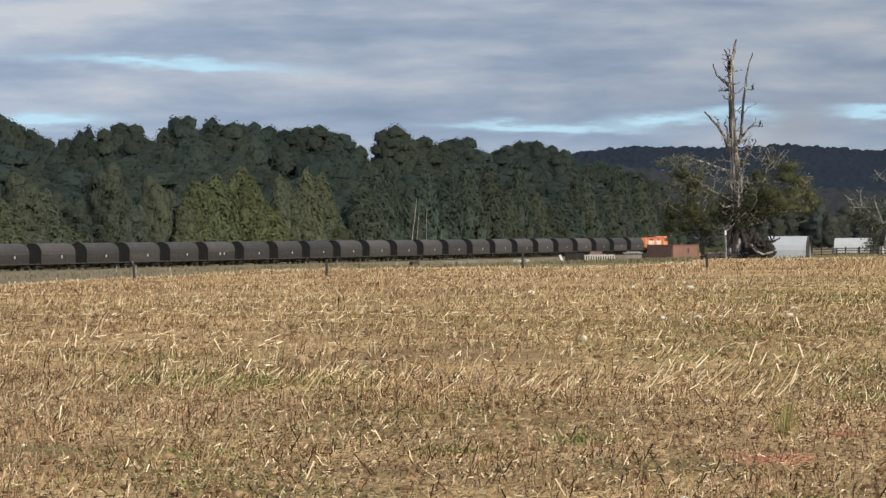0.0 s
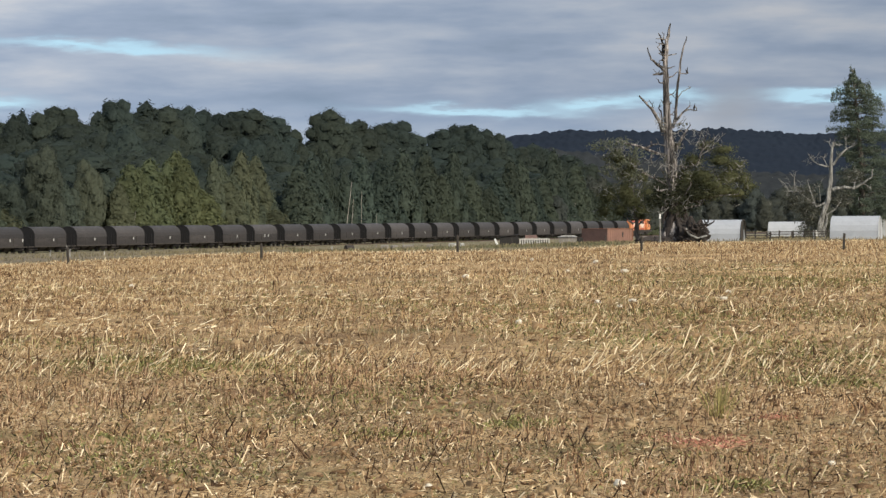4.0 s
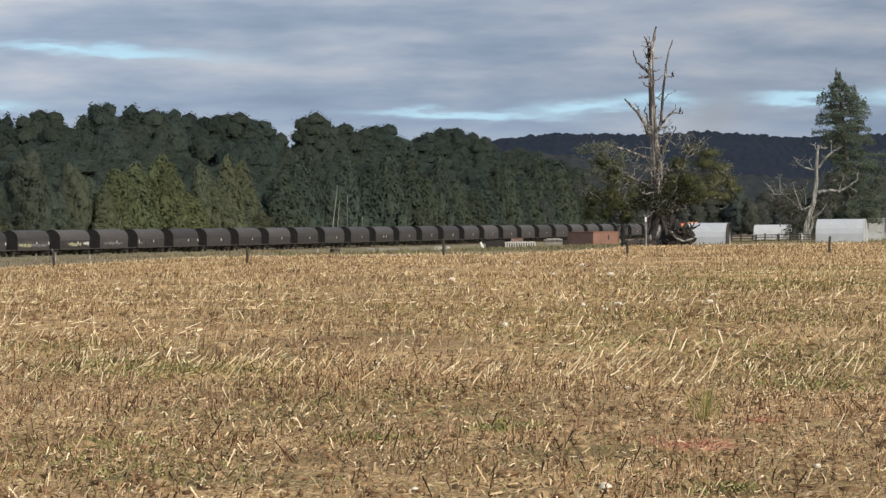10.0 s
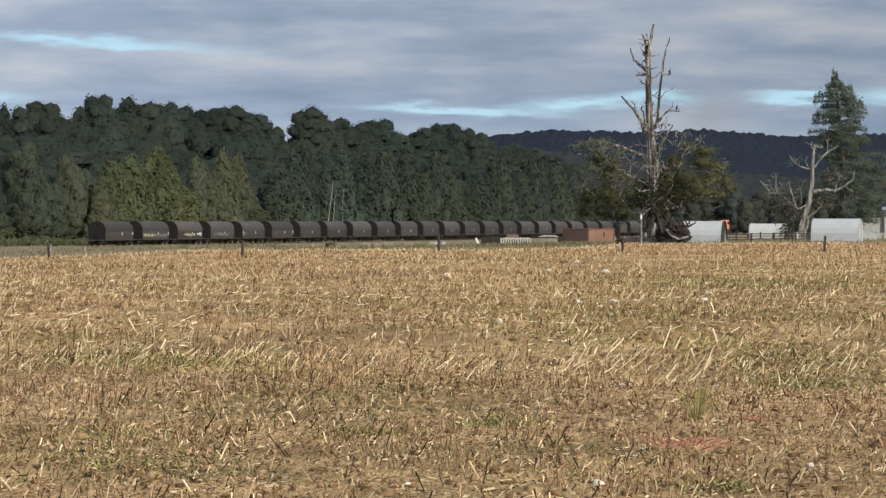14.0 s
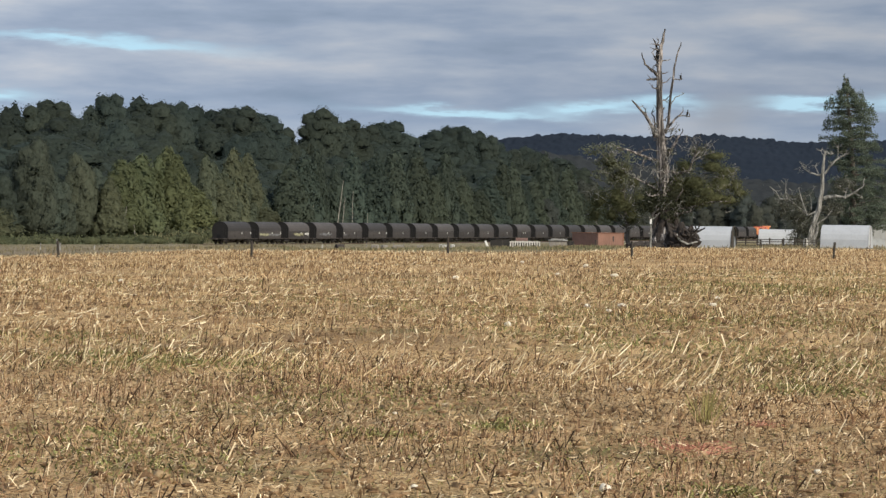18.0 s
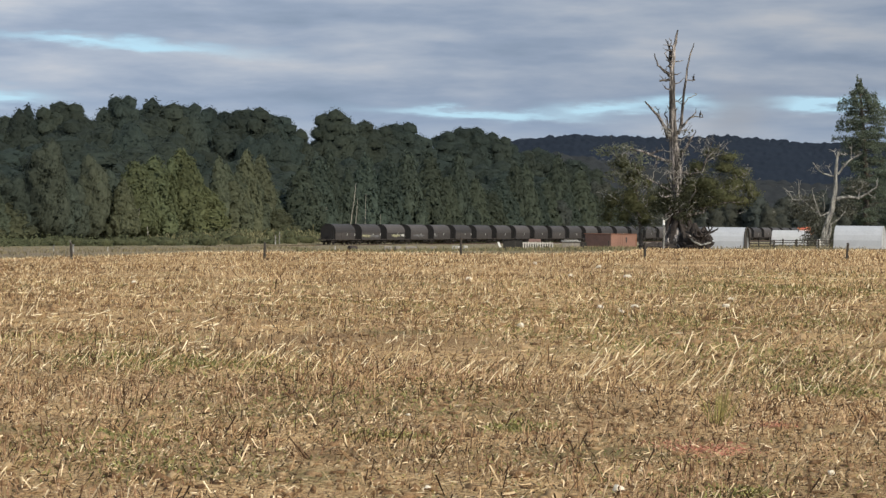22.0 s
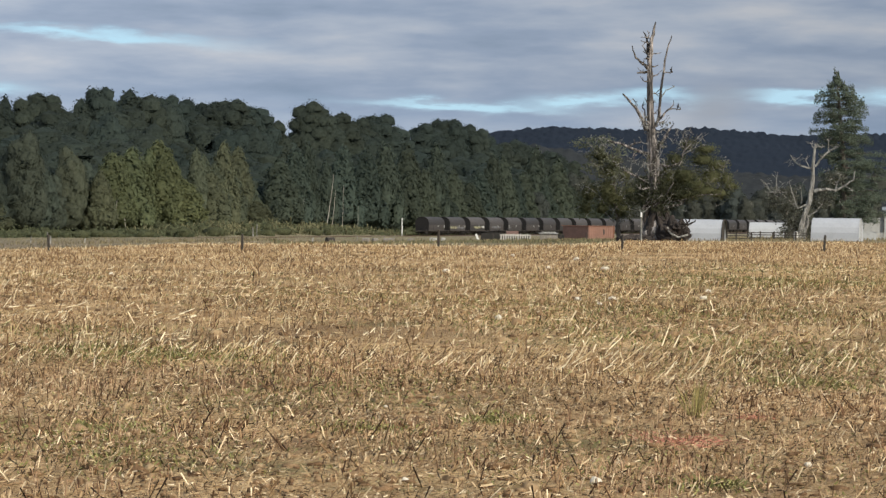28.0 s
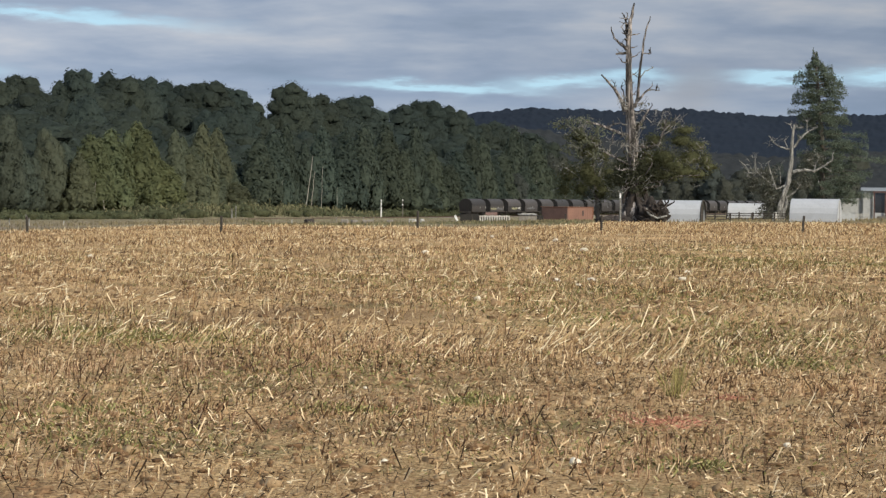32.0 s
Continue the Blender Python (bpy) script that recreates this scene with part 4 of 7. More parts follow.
def build_loco():
    red = material("red_loco_paint", shades((0.48, 0.115, 0.065), 0.8, 1.15), scale=1.0, rough=0.4, bump=0.03)
    yel = material("orange_loco_paint", shades((0.62, 0.24, 0.10), 0.85, 1.15), scale=1.0, rough=0.4, bump=0.03)
    grey = material("loco_grey_paint", shades((0.72, 0.60, 0.52), 0.8, 1.2), scale=1.0, rough=0.45, bump=0.03)
    glass = material("cab_glass", shades((0.02, 0.022, 0.025)), scale=1, rough=0.08, bump=0, spec=0.6)
    lo = thing("diesel_locomotive", "orange-red and pale orange diesel locomotive heading a coal train", "locomotive")
    part("underframe", box(bmesh.new(), -6.9, -1.3, 0.85, 6.9, 1.3, 1.25, 0.03), UNDER, lo)
    part("engine_hood", box(box(bmesh.new(), -6.7, -0.95, 1.25, 3.4, 0.95, 3.15, 0.12), -4.6, -0.7, 3.15, 2.2, 0.7, 3.35, 0.05), red, lo, "orange-red engine hood")
    part("cab", box(bmesh.new(), 3.4, -1.3, 1.25, 5.5, 1.3, 3.55, 0.14), yel, lo, "orange driver's cab")
    part("short_hood", box(bmesh.new(), 5.5, -0.95, 1.25, 6.8, 0.95, 2.4, 0.12), yel, lo, "orange short nose")
    part("hood_band", box(bmesh.new(), -5.4, -0.97, 1.75, 2.4, -0.953, 2.75), grey, lo, "pale panel with plain shapes")
    part("rear_end", box(bmesh.new(), -6.78, -0.98, 1.26, -5.9, 0.98, 3.16, 0.1), yel, lo, "orange rear end")
    part("centre_panel", box(bmesh.new(), -1.9, -0.985, 1.5, -0.2, -0.972, 3.0), yel, lo, "orange panel")
    for x in (-5.0, 2.6):
        part("hood_stripe", box(bmesh.new(), x - 0.25, -0.975, 1.3, x + 0.25, -0.955, 3.0), yel, lo)
    for x0, x1 in ((3.65, 4.35), (4.55, 5.3)):
        part("cab_window", box(bmesh.new(), x0, -1.315, 2.55, x1, -1.303, 3.2), glass, lo)
    for x0 in (-4.4, -3.2, 0.4):
        bm = bmesh.new()
        for k in range(7):
            box(bm, x0, -0.985, 2.62 + 0.06 * k, x0 + 1.0, -0.952, 2.65 + 0.06 * k)
        part("grille", bm, ENDS, lo)
    for x in (-1.5, 0.6):
        bm = bmesh.new()
        bmesh.ops.create_cone(bm, cap_ends=True, segments=14, radius1=0.5, radius2=0.5, depth=0.2, matrix=Matrix.Translation((x, 0, 3.42)))
        part("roof_fan", bm, ENDS, lo)
    bm = box(bmesh.new(), -6.9, -1.28, 2.05, 3.4, -1.25, 2.09)
    for k in range(9):
        box(bm, -6.9 + k * 1.27, -1.28, 1.25, -6.86 + k * 1.27, -1.25, 2.05)
    part("handrail", bm, yel, lo)
    part("fuel_tank", box(bmesh.new(), -1.7, -1.2, 0.3, 1.7, 1.2, 0.85, 0.1), UNDER, lo)
    for x in (-4.4, 4.4):
        bogie(lo, x)
    lo.scale = (1.3, 1.05, 1.1)
    return lo


build_train()


# ---- trees ----
def domed(h, w, n, r):
    """Lobes of a bush tree: a broad dome made of rounded heads, close to the ground."""
    out = [(0, 0, h * 0.72, w * 0.34, w * 0.34, h * 0.20), (0, 0, h * 0.50, w * 0.42, w * 0.42, h * 0.24), (0, 0, h * 0.26, w * 0.42, w * 0.42, h * 0.24)]
    for k in range(n):
        f = (k + 0.5) / n
        a = k * 2.4 + r.uniform(-0.4, 0.4)
        z = h * (0.20 + 0.68 * f)
        off = w * 0.31 * math.sqrt(max(0.03, 1 - (max(0, f - 0.2) / 0.84) ** 2))
        out.append((math.cos(a) * off, math.sin(a) * off, z, w * r.uniform(0.15, 0.23), w * r.uniform(0.15, 0.23), h * r.uniform(0.10, 0.15)))
    return out


def headed(h, w, n, r):
    """Lobes of a tall forest tree that carries a rounded head on a stouter body."""
    out = [(0, 0, h * 0.77, w * 0.31, w * 0.31, h * 0.18), (0.06 * w, 0, h * 0.58, w * 0.42, w * 0.42, h * 0.22), (-0.06 * w, 0, h * 0.36, w * 0.42, w * 0.42, h * 0.26)]
    for k in range(n):
        a, f = k * 2.4 + r.uniform(-0.3, 0.3), (k + 0.5) / n
        z = h * (0.3 + 0.62 * f + r.uniform(-0.02, 0.02))
        off = w * (0.29 if f < 0.35 else 0.29 * math.sqrt(max(0.01, 1 - ((f - 0.35) / 0.66) ** 2)))
        out.append((math.cos(a) * off, math.sin(a) * off, z, w * r.uniform(0.11, 0.19), w * r.uniform(0.11, 0.19), h * r.uniform(0.06, 0.10)))
    return out


def plumed(h, w, n, r):
    """Lobes of a poplar: upright pointed plumes side by side, narrowing to the top."""
    out = [(0, 0, h * 0.30, w * 0.36, w * 0.36, h * 0.27), (0, 0, h * 0.52, w * 0.30, w * 0.30, h * 0.27), (0.03 * w, 0, h * 0.70, w * 0.24, w * 0.24, h * 0.24), (0.02 * w, 0, h * 0.86, w * 0.14, w * 0.14, h * 0.15)]
    for k in range(n):
        a, f = k * 2.4 + r.uniform(-0.4, 0.4), (k + 0.5) / n
        z = h * (0.18 + 0.58 * f)
        off = w * 0.36 * (1.10 - 0.85 * f)
        out.append((math.cos(a) * off, math.sin(a) * off, z, w * r.uniform(0.10, 0.16), w * r.uniform(0.10, 0.16), h * r.uniform(0.13, 0.19)))
    return out


TOP = {}


def make_tree(name, label, h, lobes, sprays, leaf, mat, bark, trunk_r, seed, group="", upright=0.0, reach=(0.9, 1.03)):
    r = np.random.default_rng(seed)
    random.seed(seed)
    t = thing(name, label, "tree", group)
    bm = bmesh.new()
    lean = [r.normal(0, 0.02 * h) for _ in range(2)]
    limb(bm, [(0, 0, -0.4), (lean[0] * 0.4, lean[1] * 0.4, h * 0.45), (lean[0], lean[1], h * 0.85)], trunk_r, trunk_r * 0.15, 3, 0.05 * trunk_r)
    for k in range(5):
        q = lobes[r.integers(len(lobes))]
        z0 = max(h * 0.2, q[2] - h * 0.12)
        limb(bm, [(lean[0] * z0 / h, lean[1] * z0 / h, z0), (q[0] * 0.6, q[1] * 0.6, q[2] - h * 0.02), (q[0], q[1], q[2])], trunk_r * 0.4, trunk_r * 0.08, 2, 0.1, 5)
    part("trunk", bm, bark, t)
    me = soft_crown("crown", mat, lobes, sprays, leaf, r, upright, reach, sub=1, core=0.92, close=1.0, ragged=0.05, lie=0.27)
    part("crown", me, mat, t)
    TOP[t.name] = float(np.percentile([v.co.z for v in me.vertices], 98.6))
    return t


HEIGHT = {"bush": 20.0, "head": 24.0, "spire": 22.0, "poplar": 14.0, "yellow": 14.0, "young": 16.0, "willow": 14.0, "dim": 16.0}


def build_models():
    """A few models for each sort of forest tree, copied over the forest."""
    out = {k: [] for k in HEIGHT}
    for k in range(5):
        r = np.random.default_rng(100 + k)
        out["bush"].append(make_tree("native_tree", "dark green native forest tree with a dense domed crown", 20.0, domed(20.0, 10.5 + k * 0.6, 13 + 2 * (k % 3), r), 2500, 0.21, M["bush"], M["bark"], 0.35, 100 + k, "forest trees"))
    for k in range(4):
        r = np.random.default_rng(150 + k)
        out["head"].append(make_tree("kahikatea_tree", "tall dark forest tree with a rounded head on the skyline", 24.0, headed(24.0, 10.0 + k * 0.7, 20 + 2 * (k % 2), r), 3500, 0.195, M["bush"], M["pale_bark"], 0.35, 150 + k, "forest trees", reach=(0.9, 1.04)))
    for k in range(2):
        r = np.random.default_rng(170 + k)
        out["spire"].append(make_tree("young_rimu", "dark pointed forest tree standing above its neighbours", 22.0, plumed(22.0, 8.5, 16, r), 2600, 0.2, M["bush"], M["bark"], 0.3, 170 + k, "forest trees", 0.4))
    for key, lab in (("poplar", "tall grey-green poplar on the forest edge"), ("yellow", "tall poplar with yellowing autumn leaves")):
        for k in range(3):
            r = np.random.default_rng(200 + k)
            out[key].append(make_tree("poplar_tree", lab, 14.0, plumed(14.0, 4.6, 11, r), 2600, 0.165, M[key], M["pale_bark"], 0.2, 200 + k, "poplars on the forest edge", 0.6, (0.9, 1.02)))
    for k in range(3):
        r = np.random.default_rng(300 + k)
        out["young"].append(make_tree("young_kahikatea", "pointed dark green young forest tree", 16.0, plumed(16.0, 5.2, 12, r), 2600, 0.19, M["young"], M["bark"], 0.22, 300 + k, "forest trees", 0.6, (0.9, 1.02)))
    for k in range(2):
        r = np.random.default_rng(350 + k)
        out["willow"].append(make_tree("willow_tree", "broad grey-green willow on the forest edge", 14.0, domed(14.0, 9.5, 17, r), 3600, 0.18, M["willow"], M["pale_bark"], 0.3, 350 + k, "willows on the forest edge", 0.3))
    for k in range(3):
        r = np.random.default_rng(400 + k)
        out["dim"].append(make_tree("distant_tree", "grey-green tree at the foot of the ridge, paled for haze", 16.0, domed(16.0, 9.0, 12, r), 1600, 0.34, M["bush_far"], M["bark"], 0.3, 400 + k, "distant trees"))
    return out


MODELS = build_models()
USED = set()


def plant(sort, k, x, y, h, wide=1.0, z=None):
    """Puts a tree of height h at x, y; the first use takes the model itself."""
    fresh = [q for q in MODELS[sort] if q.name not in USED]
    src = fresh[0] if fresh else MODELS[sort][k % len(MODELS[sort])]
    s = h / TOP[src.name]
    m = Matrix.Translation((x, y, gz(x, y) if z is None else z)) @ Matrix.Rotation(random.uniform(0, 6.28), 4, "Z") @ Matrix.Diagonal((s * wide, s * wide, s, 1))
    if src.name in USED:
        ob = copy_thing(src, m)
    else:
        USED.add(src.name)
        src.matrix_basis = m
        ob = src
    return ob


def edge_y(a):
    """How far the forest's edge is, at the bearing a = x / y."""
    return 457 * 2058 / (1723 - 4950 * a) + 62


# the tallest trees: bearing and rise of the top in thousandths, width of the crown in metres
SKYLINE = ((-194, 47.5, 9), (-187, 45, 9), (-180, 41, 8), (-173, 38, 8), (-166.5, 34.5, 6), (-162, 36, 6), (-158.5, 37.5, 5), (-155, 39.2, 4.5), (-148.5, 40.2, 6),
           (-141, 40.6, 7), (-136.5, 42, 7), (-128.5, 40.6, 4), (-122, 43, 6), (-124.6, 43.6, 4.4), (-110.8, 44, 5), (-117, 43.2, 8), (-110, 43, 8), (-104.5, 42.2, 7))
SKYLINE_MID = ((-97.7, 43.2, 6.5), (-92, 40.8, 7), (-87, 39.5, 6), (-83, 38.5, 7), (-76, 39.4, 9), (-67, 37, 8), (-60.5, 32.2, 6.5), (-54.5, 25, 5.6),
               (-46, 40.6, 8), (-41.5, 37.4, 6.5), (-35.5, 37.6, 8), (-28.6, 35, 6.5), (-22.5, 35, 8), (-16.5, 32.2, 8))
SKYLINE_END = ((-5.2, 37.0, 9), (-0.6, 35.6, 8), (4, 33.6, 7), (8.2, 32, 7), (13, 30.5, 6), (17, 29.8, 7), (22, 30, 8), (28, 28.5, 8), (34, 26, 7), (40, 23, 7), (46, 19.5, 7), (52, 15.5, 7), (57, 12, 6))
CANOPY = sorted((q[0] / 1000, q[1] / 1000) for q in SKYLINE + SKYLINE_MID + SKYLINE_END)


def canopy(a):
    """The height of the skyline above the eye, per metre of distance."""
    return float(np.interp(a, [q[0] for q in CANOPY], [q[1] for q in CANOPY]))


def build_forest():
    random.seed(11)
    # skyline trees on rising ground at the back
    for a, e, w in SKYLINE + SKYLINE_MID + SKYLINE_END:
        a, e = a / 1000, e / 1000
        y = edge_y(a) + 140 + random.uniform(-10, 10)
        top = EYE_Z + e * y
        h = random.uniform(19, 23)
        z0 = min(top - h, gz(a * y, y) - 0.2)
        if w < 5.5:
            plant("spire", random.randrange(2), a * y, y, top - z0, w / 3.6 * 22.0 / (top - z0), z0)
        else:
            plant("head", random.randrange(4), a * y, y, top - z0, w / 7.2 * 24.0 / (top - z0), z0)
    # the slope below them, row behind row
    for depth, frac in ((128, 0.90), (104, 0.80), (78, 0.67), (52, 0.52), (28, 0.40)):
        a = -0.21
        while a < 0.060:
            y = edge_y(a) + depth + random.uniform(-9, 9)
            top = EYE_Z + min(canopy(a - 0.006), canopy(a), canopy(a + 0.006)) * y * frac * random.uniform(0.86, 1.06)
            h = random.uniform(13, 19)
            z0 = min(max(-1.6, top - h), gz(a * y, y) - 0.2)
            sort = "young" if random.random() < (0.2 if a > -0.03 and depth < 60 else 0.0) else "bush"
            plant(sort, random.randrange(5), a * y, y, top - z0, random.uniform(1.05, 1.6) * h / (top - z0) * (1.2 if sort == "young" else 1.0), z0)
            a += random.uniform(0.0115, 0.016)
    # poplars, willows and young trees along the edge: bearing, rise of the top, width in metres
    yellow = ((-114.3, 19, 4.6), (-104, 21, 4.4), (-95.5, 18.5, 4.8), (-117.5, 20.8, 4.4), (-110.4, 22.6, 4.6), (-100.8, 25.2, 4.4), (-97.4, 23, 4.2), (-92.5, 12.5, 5.2), (-106, 18, 4.6))
    poplar = ((-121, 14, 4.6), (-87, 22, 4.2), (-84, 19.6, 4.6), (-79.4, 25, 4.0), (-77.4, 23.4, 4.0), (-72, 20, 4.6), (-82, 12.5, 5), (-69.5, 10.1, 5.2), (-65.5, 7.7, 4.8), (-75, 15, 4.6), (-162, 10, 5), (-186, 12.5, 5), (-171, 15, 5))
    willow = ((-149, 27.5, 8.5), (-144, 17, 7.5), (-160.5, 10.6, 6.5), (-168, 20, 9), (-180, 18, 9), (-193, 17, 8), (-139, 9, 6), (-132, 17, 7), (-126, 13, 6))
    young = ((-47.6, 24.2, 4.4), (-41, 18, 4.2), (-35, 20, 4), (-27, 19, 4.4), (-20, 21, 4.6), (-11.7, 20.4, 4.6), (-7.7, 19.6, 4.6), (-57, 16, 4.4), (-52, 19, 4.4))
    young_far = ((-5.7, 19.4, 3.8), (-1.5, 21, 3.6), (4.4, 19, 3.8), (7.5, 17.5, 3.8), (14.2, 21.8, 4.2), (18.6, 18, 4), (22.4, 18, 4), (26.4, 16, 4.2), (34, 20.8, 4.4), (42, 16.8, 4.6), (30, 13, 4.4), (47, 13, 4.4), (53, 11, 4.4), (11, 14, 4), (0.5, 14, 4), (37.5, 14, 4.4))
    for sort, rows in (("yellow", yellow), ("poplar", poplar), ("willow", willow), ("young", young), ("young", young_far)):
        w0 = {"yellow": 4.6, "poplar": 4.6, "willow": 9.5, "young": 5.2}[sort]
        for a, e, w in rows:
            y = edge_y(a / 1000) + random.uniform(1, 12) - (3 if e < 15 else 0)
            h = EYE_Z + e / 1000 * y - gz(a / 1000 * y, y)
            plant(sort, random.randrange(3), a / 1000 * y, y, h, w / w0 * HEIGHT[sort] / h * {"willow": 1.0, "young": 1.6, "yellow": 1.45}.get(sort, 1.35))
    # dark undergrowth between their stems
    for a in np.arange(-0.20, 0.055, 0.0095):
        y = edge_y(a) + random.uniform(14, 22)
        plant("bush", random.randrange(5), a * y, y, random.uniform(5, 9), 1.5)


build_forest()


def crowns_over(x, y, size, seed):
    """Rounded tree heads packed over a slope: their height, from 0 to 1, at each place."""
    r = np.random.default_rng(seed)
    grid = r.random((97, 97, 3))
    u, w = x / size, y / size
    i, j = np.floor(u).astype(int), np.floor(w).astype(int)
    best = np.zeros_like(u)
    for di in (-1, 0, 1):
        for dj in (-1, 0, 1):
            g = grid[(i + di) % 97, (j + dj) % 97]
            d2 = (u - i - di - g[..., 0]) ** 2 + (w - j - dj - g[..., 1]) ** 2
            best = np.maximum(best, np.maximum(0, 1 - d2 / 0.62) ** 0.85 * (0.45 + 0.55 * g[..., 2] ** 2))
    return best


def ridge(name, label, a0, a1, y0, y1, bearing, rise, mat, cols, rows, size, tall, seed, foot=-3.0, power=0.85):
    """A bush-clad slope rising away from the eye to a crest at the given bearings, one sheet with its tree heads."""
    az, t = np.meshgrid(np.linspace(a0, a1, cols), np.concatenate([np.linspace(0, 1, rows), [1.05, 1.15]]))
    y = y0 + (y1 - y0) * t
    x = az * y
    crest = EYE_Z + np.interp(az, bearing, rise) * y1 - tall * 0.75
    z = foot + (crest - foot) * np.minimum(t, 2 - t) ** power
    z = z + tall * (0.45 + 0.55 * t ** 5) * crowns_over(x, y, size, seed) + 0.25 * tall * crowns_over(x, y, size * 0.37, seed + 1) + 5 * (patchy(x, y, 70, seed) - 0.5) * np.minimum(1, t * 3) * (1 - t)
    i = np.arange(len(t) - 1)[:, None] * cols + np.arange(cols - 1)[None]
    f = np.stack([i, i + 1, i + cols + 1, i + cols], -1).reshape(-1, 4)
    v = np.stack([x, y, z], -1).reshape(-1, 3)
    return tagged(new(name, mesh_of(name, v, f, mat, True)), label, "hill", kind="structure")


def build_hill():
    """The bush-clad ridges far behind, and the dim woods at their foot."""
    ridge("backdrop_hill", "low dark ridge covered in native bush, tinted blue for haze", -0.25, 0.30, 1500, 2600,
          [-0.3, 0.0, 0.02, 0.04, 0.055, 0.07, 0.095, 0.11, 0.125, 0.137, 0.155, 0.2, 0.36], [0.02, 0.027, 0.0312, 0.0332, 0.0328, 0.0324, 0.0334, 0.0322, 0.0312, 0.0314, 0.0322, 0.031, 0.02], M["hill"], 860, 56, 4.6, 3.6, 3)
    ridge("backdrop_spur", "lower spur of a bush-covered ridge, greyed for haze", 0.015, 0.30, 1000, 1420,
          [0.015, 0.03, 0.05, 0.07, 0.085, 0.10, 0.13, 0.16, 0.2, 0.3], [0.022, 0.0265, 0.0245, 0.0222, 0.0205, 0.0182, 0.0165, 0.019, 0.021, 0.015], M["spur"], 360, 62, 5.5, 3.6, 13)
    # nearer woods at its foot
    r = np.random.default_rng(5)
    n = 70
    a = np.linspace(0.036, 0.19, n) + r.normal(0, 0.002, n)
    far = 457 * 2058 / np.maximum(760, 1723 - 4950 * a)
    y = far + 60 + 220 * ((np.arange(n) * 0.618) % 1)
    top = np.interp(a, [0.035, 0.06, 0.10, 0.13, 0.24], [0.021, 0.019, 0.0165, 0.0165, 0.016]) * r.uniform(0.6, 1.02, n) * (0.6 + 0.4 * (y - far - 60) / 220)
    h = EYE_Z + top * y + 1.5
    random.seed(77)
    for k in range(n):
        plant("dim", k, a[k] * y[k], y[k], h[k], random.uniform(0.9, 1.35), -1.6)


build_hill()


def stuff_leaves(name, c, leaf, mat, label, category):
    v, f = leaf_quads(c, leaf, 0.1)
    tagged(new(name, mesh_of(name, v, f, mat)), label, category, kind="stuff")


def build_scrub():
    r = np.random.default_rng(21)
    # a belt of scrub between the line and the forest
    n = 1300
    s = r.uniform(-190, 330, n)
    side = -8 - 34 * r.uniform(0, 1, n) ** 1.3
    p = np.array([T0.x, T0.y]) + s[:, None] * np.array(TD) + side[:, None] * np.array(TN)
    h = r.uniform(0.25, 1.0, n) + 1.1 * patchy(p[:, 0], p[:, 1] * 0.5, 9.0, 41) ** 2
    c = np.stack([p[:, 0:1] + r.normal(0, 1.3, (n, 40)), p[:, 1:2] + r.normal(0, 1.3, (n, 40)), ground_z(p[:, 0], p[:, 1])[:, None] + np.abs(r.normal(0, 0.55, (n, 40))) * h[:, None]], -1).reshape(-1, 3)
    k = r.choice(n, 700, replace=False)
    lobes = np.stack([p[k, 0], p[k, 1], ground_z(p[k, 0], p[k, 1]) + h[k] * 0.3, r.uniform(0.9, 2.0, 700), r.uniform(0.9, 2.0, 700), h[k] * 0.75], 1)
    v, f = masses(lobes, 1, 0.3, 0.9, r)
    tagged(new("scrub_mounds", mesh_of("scrub_mounds", v, f, M["scrub"], True)), "low olive bushes along the railway", "scrub", kind="stuff")
    stuff_leaves("scrub", c, 0.22, M["scrub"], "low green scrub along the forest edge", "scrub")
    # rough grass from the fence to the railway
    n = 22000
    x = r.uniform(-85, 90, n)
    y = field_end(x) + r.gamma(2.0, 55, n)
    thick = np.array([noise.noise((a * 0.05, b * 0.03, 8.0)) for a, b in zip(x, y)])
    keep = (np.abs(track_off(x, y) + 1.4) > 7) & (y < 520) & (np.abs(x / y) < 0.22) & (r.random(n) < 0.4 + 1.6 * thick + 0.02 * np.maximum(0, x) - 0.1 * (x < -8))
    x, y = x[keep], y[keep]
    n = len(x)
    hh = r.uniform(0.08, 0.4, n)
    base = np.stack([x, y, ground_z(x, y)], 1)
    tip = base + np.stack([r.normal(0, 0.3, n) * hh, r.normal(0, 0.3, n) * hh, hh], 1)
    strips(base, tip, r.uniform(0.03, 0.09, n), M["rough_grass"], "rough_grass", "rank dry grass between the field and railway", "grass")


def build_bank_grass():
    r = np.random.default_rng(22)
    n = 11000
    s, d = r.uniform(-6, 105, n), -18 + r.normal(0, 5.5, n)
    keep = (d < -7.5) & (r.random(n) < 0.3 + 0.7 * patchy(s, d * 2, 4.0, 12))
    p = np.array([T0.x, T0.y]) + s[keep, None] * np.array(TD) + d[keep, None] * np.array(TN)
    n = len(p)
    base = np.stack([p[:, 0], p[:, 1], ground_z(p[:, 0], p[:, 1]) - 0.05], 1)
    hh = r.gamma(3, 0.16, n)
    tip = base + np.stack([r.normal(0, 0.35, n) * hh, r.normal(0, 0.3, n) * hh, hh], 1)
    strips(base, tip, r.uniform(0.1, 0.3, n), M["bank_grass"], "bank_grass", "rank olive and tan grass on a low bank", "grass", r)


